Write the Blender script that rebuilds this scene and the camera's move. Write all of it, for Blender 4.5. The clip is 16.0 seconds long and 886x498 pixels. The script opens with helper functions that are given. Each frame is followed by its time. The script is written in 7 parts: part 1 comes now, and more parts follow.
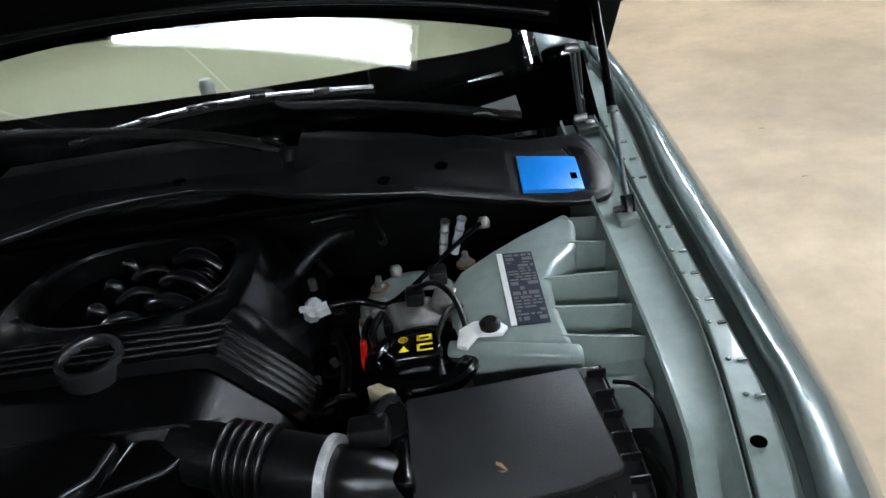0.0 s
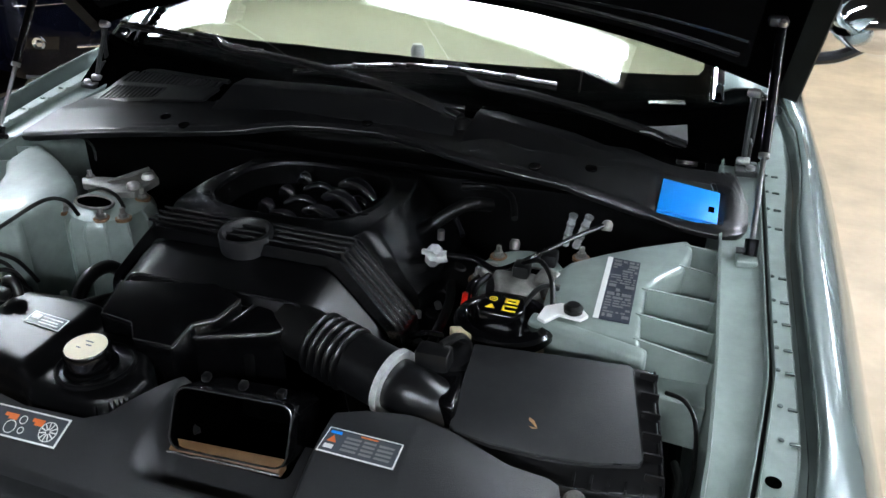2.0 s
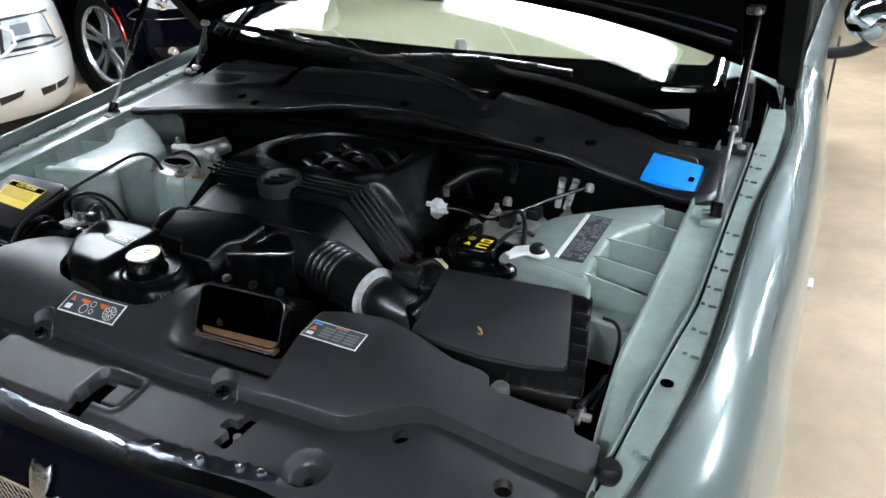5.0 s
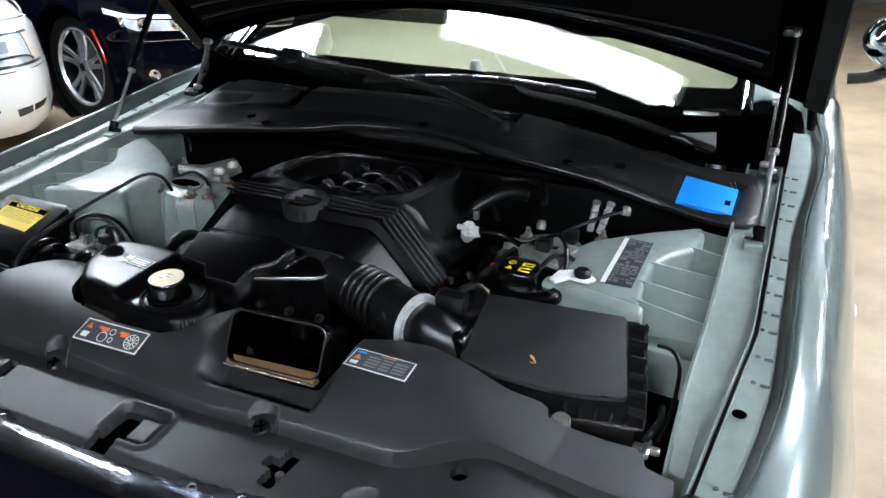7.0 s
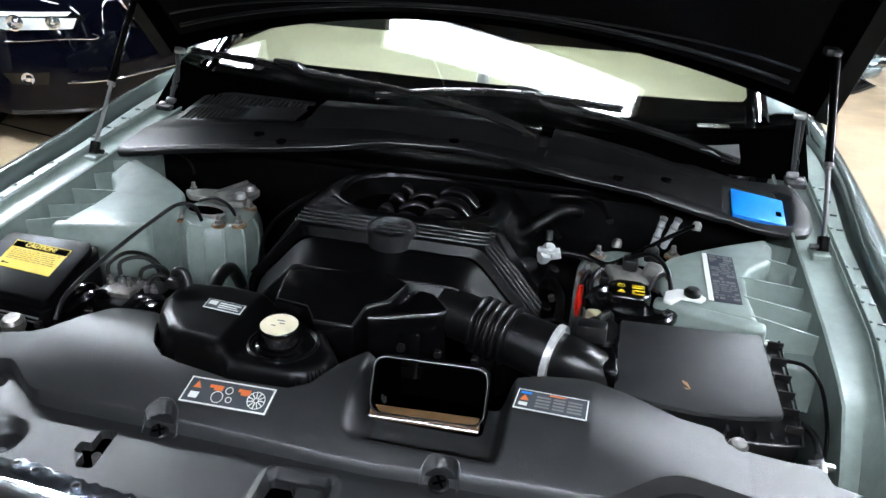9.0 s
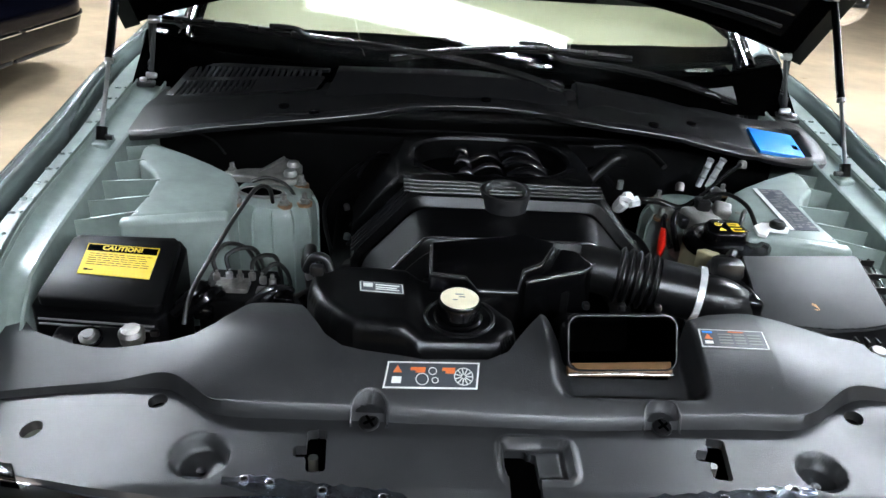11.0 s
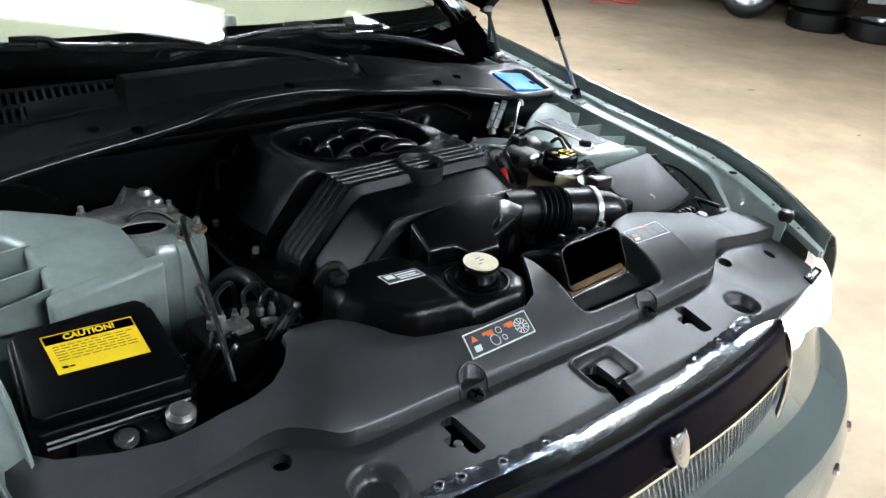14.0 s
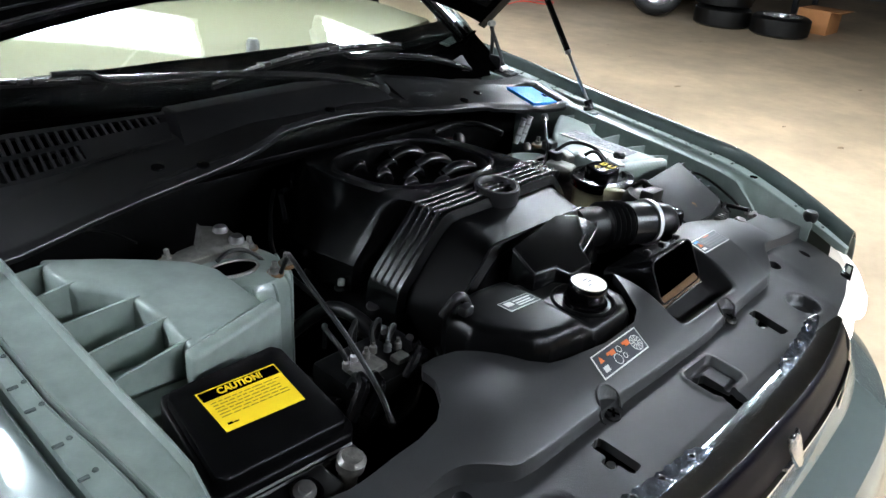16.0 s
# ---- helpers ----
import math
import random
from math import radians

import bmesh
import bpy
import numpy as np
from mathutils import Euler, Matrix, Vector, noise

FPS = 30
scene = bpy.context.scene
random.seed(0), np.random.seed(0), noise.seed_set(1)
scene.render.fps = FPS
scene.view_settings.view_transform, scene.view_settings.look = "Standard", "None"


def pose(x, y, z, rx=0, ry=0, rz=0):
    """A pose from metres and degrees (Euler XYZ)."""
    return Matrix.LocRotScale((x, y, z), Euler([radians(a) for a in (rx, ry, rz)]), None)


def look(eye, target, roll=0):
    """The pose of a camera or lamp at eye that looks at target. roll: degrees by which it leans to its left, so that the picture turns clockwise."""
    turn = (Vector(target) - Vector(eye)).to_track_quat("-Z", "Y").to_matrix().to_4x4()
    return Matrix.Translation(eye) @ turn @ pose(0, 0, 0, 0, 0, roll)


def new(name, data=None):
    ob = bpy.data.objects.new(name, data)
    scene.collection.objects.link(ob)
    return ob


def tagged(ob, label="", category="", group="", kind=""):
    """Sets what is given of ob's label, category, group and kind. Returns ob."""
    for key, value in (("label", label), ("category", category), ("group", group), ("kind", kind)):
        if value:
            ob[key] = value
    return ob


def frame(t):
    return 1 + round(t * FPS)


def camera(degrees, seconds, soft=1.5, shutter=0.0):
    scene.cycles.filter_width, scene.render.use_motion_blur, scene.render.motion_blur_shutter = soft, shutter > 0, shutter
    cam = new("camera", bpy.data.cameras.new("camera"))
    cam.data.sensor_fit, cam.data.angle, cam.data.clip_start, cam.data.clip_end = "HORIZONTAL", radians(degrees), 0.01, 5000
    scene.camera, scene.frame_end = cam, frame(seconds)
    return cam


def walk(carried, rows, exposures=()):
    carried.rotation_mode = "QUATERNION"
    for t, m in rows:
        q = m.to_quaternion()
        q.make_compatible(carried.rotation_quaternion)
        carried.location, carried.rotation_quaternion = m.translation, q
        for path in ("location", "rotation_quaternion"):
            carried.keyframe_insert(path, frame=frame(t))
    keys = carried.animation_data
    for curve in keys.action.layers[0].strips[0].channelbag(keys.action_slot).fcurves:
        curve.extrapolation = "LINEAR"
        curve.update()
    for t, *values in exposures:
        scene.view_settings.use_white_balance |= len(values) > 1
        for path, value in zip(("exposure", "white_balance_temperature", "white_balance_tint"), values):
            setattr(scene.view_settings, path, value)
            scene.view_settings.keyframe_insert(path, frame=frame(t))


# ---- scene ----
cam = camera(59.4, 16.0)
PATH = [
    (0, (0.461, -0.05, 1.409), (0.436, 1.69, 0.423), -8.0),
    (0.5, (0.464, -0.047, 1.406), (0.491, 1.669, 0.379), -7.2),
    (1, (0.476, -0.067, 1.419), (0.454, 1.664, 0.417), -2.9),
    (1.5, (0.543, -0.114, 1.422), (0.239, 1.618, 0.469), -0.7),
    (2, (0.584, -0.171, 1.414), (0.074, 1.517, 0.47), 1.2),
    (2.5, (0.632, -0.228, 1.418), (0.001, 1.412, 0.464), 1.2),
    (3, (0.696, -0.291, 1.427), (0.017, 1.33, 0.474), 0.6),
    (3.5, (0.773, -0.334, 1.425), (0.069, 1.289, 0.492), 0.5),
    (3.7, (0.778, -0.341, 1.425), (0.092, 1.289, 0.491), 0.8),
    (5.8, (0.906, -0.309, 1.376), (0.038, 1.282, 0.531), -1.1),
    (6, (0.88, -0.314, 1.372), (0.035, 1.294, 0.535), -0.5),
    (6.5, (0.814, -0.32, 1.371), (0.017, 1.315, 0.539), 0.2),
    (7, (0.74, -0.326, 1.37), (-0.004, 1.335, 0.541), 0.6),
    (7.5, (0.648, -0.345, 1.371), (-0.017, 1.352, 0.547), 1.2),
    (8, (0.545, -0.362, 1.375), (-0.029, 1.369, 0.555), 1.9),
    (8.5, (0.438, -0.376, 1.378), (-0.039, 1.387, 0.562), 2.6),
    (9, (0.321, -0.397, 1.382), (-0.036, 1.39, 0.558), 3.3),
    (9.5, (0.205, -0.418, 1.387), (-0.026, 1.374, 0.53), 3.9),
    (10, (0.081, -0.437, 1.387), (-0.023, 1.352, 0.498), 4.1),
    (10.2, (0.03, -0.44, 1.383), (-0.027, 1.346, 0.486), 4.2),
    (12.3, (-0.497, -0.437, 1.36), (0.12, 1.253, 0.487), 5.0),
    (12.5, (-0.556, -0.428, 1.359), (0.176, 1.219, 0.492), 5.7),
    (13, (-0.654, -0.385, 1.359), (0.284, 1.159, 0.501), 5.9),
    (13.5, (-0.724, -0.319, 1.357), (0.37, 1.117, 0.496), 5.4),
    (14, (-0.786, -0.25, 1.357), (0.406, 1.084, 0.463), 4.6),
    (14.5, (-0.852, -0.202, 1.361), (0.39, 1.069, 0.445), 3.7),
    (15, (-0.93, -0.154, 1.368), (0.368, 1.057, 0.447), 3.6),
    (15.5, (-0.987, -0.103, 1.374), (0.362, 1.062, 0.468), 4.1),
    (16, (-0.998, -0.039, 1.377), (0.364, 1.132, 0.499), 4.7),
]
walk(cam, [(t, look(eye, target, roll)) for t, eye, target, roll in PATH], exposures=[(0.0, -0.43), (1.5, -0.33), (2.0, -0.03), (3.0, 0.34), (6.0, 0.0), (7.0, 0.15), (8.0, 0.36), (9.0, 0.40), (10.0, 0.45), (12.5, 0.42), (13.5, 0.31), (14.5, 0.34), (16.0, 0.31)])

# hanging strip lights in three rows: x, y, turn in degrees
LIGHTS = [(-0.05 + 1.87 * i + dx, 1.815 - 0.16 * i + dy, -9.6) for dx, dy, row in ((0.25, -3.6, (0, 1, 2, 3)), (0.0, 0.0, (-2, -1, 0, 1, 2)), (0.5, 3.6, (-2, -1, 0, 1, 2))) for i in row]

# ---------------------------------------------------------------- world and light
world = bpy.data.worlds.new("garage_air")
world.use_nodes = True
world.node_tree.nodes["Background"].inputs[0].default_value = (0.9, 0.95, 1.0, 1)
world.node_tree.nodes["Background"].inputs[1].default_value = 0.02
scene.world = world
LAMP = 212.0

# ---------------------------------------------------------------- materials
MATS = {}


def mat(name, colour, rough=0.5, metal=0.0, bump=0.0, scale=60.0, vary=0.0, vscale=6.0, coat=0.0, spec=0.5, emit=0.0, stain=0.0, dust=0.0):
    m = bpy.data.materials.new(name)
    m.use_nodes = True
    n, l = m.node_tree.nodes, m.node_tree.links
    b = n["Principled BSDF"]
    b.inputs["Base Color"].default_value = (*colour, 1)
    b.inputs["Roughness"].default_value = rough
    b.inputs["Metallic"].default_value = metal
    b.inputs["Coat Weight"].default_value = coat
    b.inputs["Coat Roughness"].default_value = 0.06
    b.inputs["Specular IOR Level"].default_value = spec
    if emit:
        b.inputs["Emission Color"].default_value = (*colour, 1)
        b.inputs["Emission Strength"].default_value = emit
    co = n.new("ShaderNodeTexCoord")
    if vary:
        t = n.new("ShaderNodeTexNoise")
        t.inputs["Scale"].default_value = vscale
        t.inputs["Detail"].default_value = 6
        t.inputs["Roughness"].default_value = 0.65
        l.new(co.outputs["Object"], t.inputs["Vector"])
        r = n.new("ShaderNodeValToRGB")
        lo, hi = 1 - vary, 1 + vary
        r.color_ramp.elements[0].position, r.color_ramp.elements[1].position = 0.3, 0.7
        r.color_ramp.elements[0].color = (*[min(1, c * lo) for c in colour], 1)
        r.color_ramp.elements[1].color = (*[min(1, c * hi) for c in colour], 1)
        l.new(t.outputs["Fac"], r.inputs["Fac"])
        last = r.outputs["Color"]
        if stain:
            t2 = n.new("ShaderNodeTexNoise")
            t2.inputs["Scale"].default_value = vscale * 0.22
            t2.inputs["Detail"].default_value = 9
            l.new(co.outputs["Object"], t2.inputs["Vector"])
            r2 = n.new("ShaderNodeValToRGB")
            r2.color_ramp.elements[0].position, r2.color_ramp.elements[1].position = 0.42, 0.62
            r2.color_ramp.elements[0].color = (1 - stain, 1 - stain, 1 - stain, 1)
            r2.color_ramp.elements[1].color = (1, 1, 1, 1)
            l.new(t2.outputs["Fac"], r2.inputs["Fac"])
            mx = n.new("ShaderNodeMix")
            mx.data_type, mx.blend_type = "RGBA", "MULTIPLY"
            mx.inputs["Factor"].default_value = 1.0
            l.new(last, mx.inputs["A"])
            l.new(r2.outputs["Color"], mx.inputs["B"])
            last = mx.outputs["Result"]
        if dust:
            t3 = n.new("ShaderNodeTexNoise")
            t3.inputs["Scale"].default_value = 7.0
            t3.inputs["Detail"].default_value = 10
            t3.inputs["Roughness"].default_value = 0.7
            l.new(co.outputs["Object"], t3.inputs["Vector"])
            r3 = n.new("ShaderNodeMapRange")
            r3.inputs["From Min"].default_value, r3.inputs["From Max"].default_value = 0.5, 0.78
            r3.inputs["To Max"].default_value = dust
            l.new(t3.outputs["Fac"], r3.inputs["Value"])
            m3 = n.new("ShaderNodeMix")
            m3.data_type = "RGBA"
            l.new(r3.outputs["Result"], m3.inputs["Factor"])
            l.new(last, m3.inputs["A"])
            m3.inputs["B"].default_value = (0.2, 0.19, 0.18, 1)
            last = m3.outputs["Result"]
        l.new(last, b.inputs["Base Color"])
        rr = n.new("ShaderNodeMapRange")
        rr.inputs["To Min"].default_value = max(0.02, rough * 0.95)
        rr.inputs["To Max"].default_value = min(1, rough * 1.05)
        l.new(t.outputs["Fac"], rr.inputs["Value"])
        l.new(rr.outputs["Result"], b.inputs["Roughness"])
    if bump:
        t = n.new("ShaderNodeTexNoise")
        t.inputs["Scale"].default_value = scale
        t.inputs["Detail"].default_value = 4
        l.new(co.outputs["Object"], t.inputs["Vector"])
        bp = n.new("ShaderNodeBump")
        bp.inputs["Strength"].default_value = bump
        bp.inputs["Distance"].default_value = 0.002
        l.new(t.outputs["Fac"], bp.inputs["Height"])
        l.new(bp.outputs["Normal"], b.inputs["Normal"])
    MATS[name] = m
    return m


SATIN = mat("satin_black_plastic", (0.004, 0.004, 0.0044), 0.28, bump=0.12, scale=900, vary=0.3, vscale=14, spec=0.5)
SHELLM = mat("engine_shell_plastic", (0.0015, 0.0015, 0.0017), 0.36, bump=0.05, scale=500, vary=0.2, vscale=12, spec=0.26)
RADTOP = mat("satin_black_cover_plastic", (0.0175, 0.0179, 0.019), 0.38, bump=0.25, scale=700, vary=0.25, vscale=9, spec=0.62, dust=0.06)
SCUTTLE = mat("scuttle_black_plastic", (0.0075, 0.0075, 0.008), 0.36, bump=0.2, scale=700, vary=0.25, vscale=9, spec=0.62, dust=0.05)
MATT = mat("matt_black_plastic", (0.011, 0.0113, 0.0125), 0.46, bump=0.2, scale=700, vary=0.2, vscale=9, spec=0.4, dust=0.08)
GLOSSY = mat("gloss_black_plastic", (0.0015, 0.0015, 0.0017), 0.16, vary=0.3, vscale=20, spec=0.38)
TANKM = mat("moulded_tank_plastic", (0.0022, 0.0022, 0.0024), 0.30, vary=0.3, vscale=20, spec=0.17)
BOSSM = mat("worn_grey_boss", (0.014, 0.014, 0.015), 0.3, vary=0.2, vscale=40, spec=0.5)
GRIME = mat("grimy_alloy", (0.17, 0.162, 0.15), 0.36, metal=0.6, bump=0.7, scale=110, vary=0.5, vscale=60)
FOLD = mat("grey_plastic_edge", (0.02, 0.02, 0.021), 0.2, vary=0.3, vscale=40, spec=0.6)
COVER = mat("engine_cover_plastic", (0.0012, 0.0012, 0.0014), 0.25, bump=0.03, scale=500, vary=0.2, vscale=12, spec=0.36)
# grimy metal whose colour also holds the deep shade of bay and wells
DARK = mat("grimy_shaded_metal", (0.001, 0.001, 0.001), 0.6, bump=0.4, scale=80, vary=0.5, vscale=18, spec=0.05)
RUBBER = mat("black_rubber", (0.003, 0.003, 0.003), 0.4, bump=0.1, scale=300, spec=0.3)
LINER = mat("hood_liner_felt", (0.0018, 0.0018, 0.002), 0.85, bump=0.5, scale=350, vary=0.3, vscale=30, spec=0.04)
FUSEM = mat("fuse_box_plastic", (0.0015, 0.0015, 0.0017), 0.36, bump=0.1, scale=600, vary=0.3, vscale=20, spec=0.10)
HORN = mat("polished_runner_plastic", (0.004, 0.004, 0.0045), 0.2, spec=0.7, vary=0.2, vscale=40)
DECKM = mat("engine_deck_plastic", (0.0009, 0.0009, 0.001), 0.25, bump=0.02, scale=500, vary=0.2, vscale=12, spec=0.2, dust=0.02)
# dark reflections of the chrome band, put into a navy colour
GRILLEB = mat("navy_reflection_band", (0.002, 0.002, 0.005), 0.3, vary=0.2, vscale=12, spec=0.03)
RIBM = mat("ribbed_cover_edge", (0.007, 0.007, 0.0075), 0.26, vary=0.2, vscale=40, spec=0.6)
PAINT = mat("grey_green_paint", (0.165, 0.20, 0.194), 0.26, metal=0.35, coat=0.8, vary=0.03, vscale=30)
PAINT.node_tree.nodes["Principled BSDF"].inputs["Coat Roughness"].default_value = 0.02
APRON = mat("grey_green_inner_paint", (0.25, 0.30, 0.278), 0.36, metal=0.05, coat=0.25, spec=0.4, bump=0.05, scale=120, vary=0.14, vscale=25, stain=0.12)
# bonnet paint darkened to hold the shade of the underside
UNDER = mat("shaded_underbonnet_paint", (0.005, 0.006, 0.0055), 0.6, vary=0.3, vscale=20, spec=0.05)
CHROME = mat("chrome", (0.82, 0.83, 0.86), 0.06, metal=1.0, bump=0.08, scale=60)
SCUFFED = mat("scuffed_chrome", (0.80, 0.85, 0.95), 0.08, metal=1.0, bump=0.22, scale=38, vary=0.1, vscale=30)
SCRATCHED = mat("scratched_flange_chrome", (0.46, 0.52, 0.62), 0.22, metal=1.0, bump=1.0, scale=85, vary=0.5, vscale=70)
STEEL = mat("dull_steel", (0.5, 0.5, 0.5), 0.32, metal=1.0, bump=0.2, scale=200, vary=0.2, vscale=40)
CAST = mat("corroded_cast_alloy", (0.22, 0.215, 0.20), 0.5, metal=0.6, bump=0.6, scale=90, vary=0.35, vscale=45)
BRIGHT = mat("bright_plated_metal", (0.82, 0.83, 0.84), 0.3, metal=0.45, bump=0.5, scale=160, vary=0.2, vscale=90)
ALU = mat("bright_aluminium", (0.75, 0.75, 0.76), 0.25, metal=1.0, bump=0.5, scale=220)
YELLOW = mat("yellow_label", (0.85, 0.6, 0.02), 0.4, vary=0.04, vscale=30)
WHITE = mat("white_label", (0.8, 0.8, 0.78), 0.4, vary=0.05, vscale=40)
CREAM = mat("cream_cap_sticker", (0.95, 0.85, 0.62), 0.4, vary=0.06, vscale=30)
# serves real print and black parts, and stands for shade in holes and gaps
INKSHADE = mat("black_ink_and_shade", (0.0006, 0.0006, 0.0006), 0.9, spec=0.0)
GREYINK = mat("grey_ink", (0.16, 0.16, 0.16), 0.45)
LABELGREY = mat("dark_label", (0.05, 0.055, 0.065), 0.35)
NAVY = mat("navy_label", (0.022, 0.027, 0.042), 0.35)
ORANGE = mat("orange_print", (0.75, 0.17, 0.04), 0.45)
REDP = mat("red_plastic", (0.9, 0.018, 0.008), 0.3)
WIPERM = mat("black_wiper_enamel", (0.012, 0.012, 0.012), 0.24, vary=0.3, vscale=60, spec=0.9)
BLUE = mat("blue_film", (0.0, 0.24, 0.8), 0.4, vary=0.05, vscale=40)
TAN = mat("brown_duct_edge", (0.12, 0.065, 0.028), 0.5, vary=0.2, vscale=40)
BEIGE = mat("beige_dash_skin", (0.105, 0.101, 0.060), 0.6, bump=0.2, scale=500, vary=0.05, vscale=8)
MILKY = mat("milky_reservoir_plastic", (0.5, 0.44, 0.28), 0.35, vary=0.15, vscale=30)
FLOORM = mat("beige_concrete", (0.47, 0.36, 0.238), 0.5, bump=0.3, scale=30, vary=0.15, vscale=4.5, stain=0.24)
WALLM = mat("painted_block_wall", (0.12, 0.12, 0.115), 0.8, bump=0.4, scale=25, vary=0.1, vscale=3)
CEILM = mat("dark_ceiling", (0.012, 0.012, 0.012), 0.8, bump=0.2, scale=20, vary=0.06, vscale=2)
TUBEM = mat("fluorescent_tube", (0.86, 0.94, 1.03), 0.4, emit=LAMP)
NAVYCAR = mat("dark_blue_car_paint", (0.0010, 0.0012, 0.003), 0.05, spec=0.12)
WHITECAR = mat("white_car_paint", (0.66, 0.66, 0.64), 0.25, coat=0.8)
BLACKCAR = mat("black_trim", (0.01, 0.01, 0.012), 0.3)
RIM = mat("wheel_alloy", (0.6, 0.61, 0.62), 0.25, metal=0.9)
AMBER = mat("amber_lens", (0.72, 0.62, 0.53), 0.15, coat=1.0)
REDLENS = mat("red_reflector_lens", (0.28, 0.006, 0.004), 0.2, coat=1.0)
LENSW = mat("cloudy_lamp_glass", (0.55, 0.58, 0.58), 0.2, metal=0.3, bump=0.8, scale=14, vary=0.35, vscale=9)
RUST = mat("rusty_steel", (0.20, 0.115, 0.06), 0.6, metal=0.3, bump=0.6, scale=120, vary=0.5, vscale=80)
SHELFM = mat("grey_screen_shelf", (0.26, 0.27, 0.265), 0.4, vary=0.2, vscale=12)
HINGEM = mat("dull_hinge_steel", (0.016, 0.018, 0.018), 0.48, spec=0.3, vary=0.3, vscale=40)
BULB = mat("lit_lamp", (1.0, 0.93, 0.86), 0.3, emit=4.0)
# housing given a glow of its own to carry the white glare on it
LAMPGLARE = mat("glare_headlamp_housing", (1.0, 0.96, 0.92), 0.25, emit=0.5, bump=0.8, scale=40)
LAMPIN = mat("headlamp_reflector", (0.5, 0.54, 0.6), 0.2, metal=0.7, bump=0.6, scale=25)
CARD = mat("cardboard", (0.45, 0.2, 0.07), 0.8, vary=0.1, vscale=10)
LEAFM = mat("dry_leaf", (0.5, 0.26, 0.12), 0.7, vary=0.3, vscale=150)


def glass(name, tint=(1, 1, 1), rough=0.0):
    m = bpy.data.materials.new(name)
    m.use_nodes = True
    b = m.node_tree.nodes["Principled BSDF"]
    b.inputs["Base Color"].default_value = (*tint, 1)
    b.inputs["Roughness"].default_value = rough
    b.inputs["Transmission Weight"].default_value = 1.0
    b.inputs["IOR"].default_value = 1.5
    return m


GLASS = glass("windshield_glass", (0.93, 0.98, 0.93))


# ---------------------------------------------------------------- mesh helpers
def finish(bm, angle=38):
    bmesh.ops.recalc_face_normals(bm, faces=bm.faces)
    lim = radians(angle)
    for f in bm.faces:
        f.smooth = True
    for e in bm.edges:
        if len(e.link_faces) == 2:
            e.smooth = e.calc_face_angle(0) < lim
    return bm


def part(name, bm, material, parent=None, label="", angle=38):
    finish(bm, angle)
    me = bpy.data.meshes.new(name)
    bm.to_mesh(me)
    bm.free()
    me.materials.append(material)
    ob = new(name, me)
    if parent is not None:
        ob.parent = parent
    if label:
        ob["label"] = label
    return ob


def thing(name, label, category, group="", kind="", at=(0, 0, 0)):
    ob = new(name)
    ob.empty_display_size = 0.05
    ob.location = at
    return tagged(ob, label, category, group, kind)


def shift(bm, m):
    bmesh.ops.transform(bm, matrix=m, verts=bm.verts)
    return bm


def box(cx, cy, cz, sx, sy, sz, bev=0.0, seg=2, bm=None, m=None):
    b = bmesh.new()
    bmesh.ops.create_cube(b, size=1.0, matrix=Matrix.Diagonal((sx, sy, sz, 1)))
    if bev:
        bmesh.ops.bevel(b, geom=b.edges[:], offset=bev, segments=seg, affect="EDGES", profile=0.5)
    shift(b, (m or Matrix()) @ Matrix.Translation((cx, cy, cz)) if m is None else m @ Matrix.Translation((cx, cy, cz)))
    return join(bm, b)


def join(bm, b):
    if bm is None:
        return b
    me = bpy.data.meshes.new("tmp")
    b.to_mesh(me)
    b.free()
    bm.from_mesh(me)
    bpy.data.meshes.remove(me)
    return bm


def prism(poly, top, bottom, bev=0.0, seg=3, bm=None):
    """A block over an outline; top and bottom are heights or functions of x, y."""
    tz = top if callable(top) else (lambda x, y: top)
    bz = bottom if callable(bottom) else (lambda x, y: bottom)
    b = bmesh.new()
    up = [b.verts.new((x, y, tz(x, y))) for x, y in poly]
    lo = [b.verts.new((x, y, bz(x, y))) for x, y in poly]
    k = len(poly)
    b.faces.new(up)
    b.faces.new(lo[::-1])
    for i in range(k):
        b.faces.new((up[i], lo[i], lo[(i + 1) % k], up[(i + 1) % k]))
    bmesh.ops.recalc_face_normals(b, faces=b.faces)
    if bev:
        b.verts.index_update()
        ups = set(up)
        ed = [e for e in b.edges if e.verts[0] in ups or e.verts[1] in ups]
        bmesh.ops.bevel(b, geom=ed, offset=bev, segments=seg, affect="EDGES", profile=0.5, clamp_overlap=True)
    return join(bm, b)


def curve(pts, steps=8, closed=False):
    """A smooth line through points."""
    p = [Vector(q) for q in pts]
    if len(p) < 3:
        return p
    out, k = [], len(p)
    for i in range(k if closed else k - 1):
        a, b, c, d = (p[(i - 1) % k], p[i], p[(i + 1) % k], p[(i + 2) % k]) if closed else (p[max(i - 1, 0)], p[i], p[i + 1], p[min(i + 2, k - 1)])
        for s in range(steps):
            t = s / steps
            out.append(0.5 * (2 * b + (c - a) * t + (2 * a - 5 * b + 4 * c - d) * t * t + (3 * b - a - 3 * c + d) * t ** 3))
    if not closed:
        out.append(p[-1])
    return out


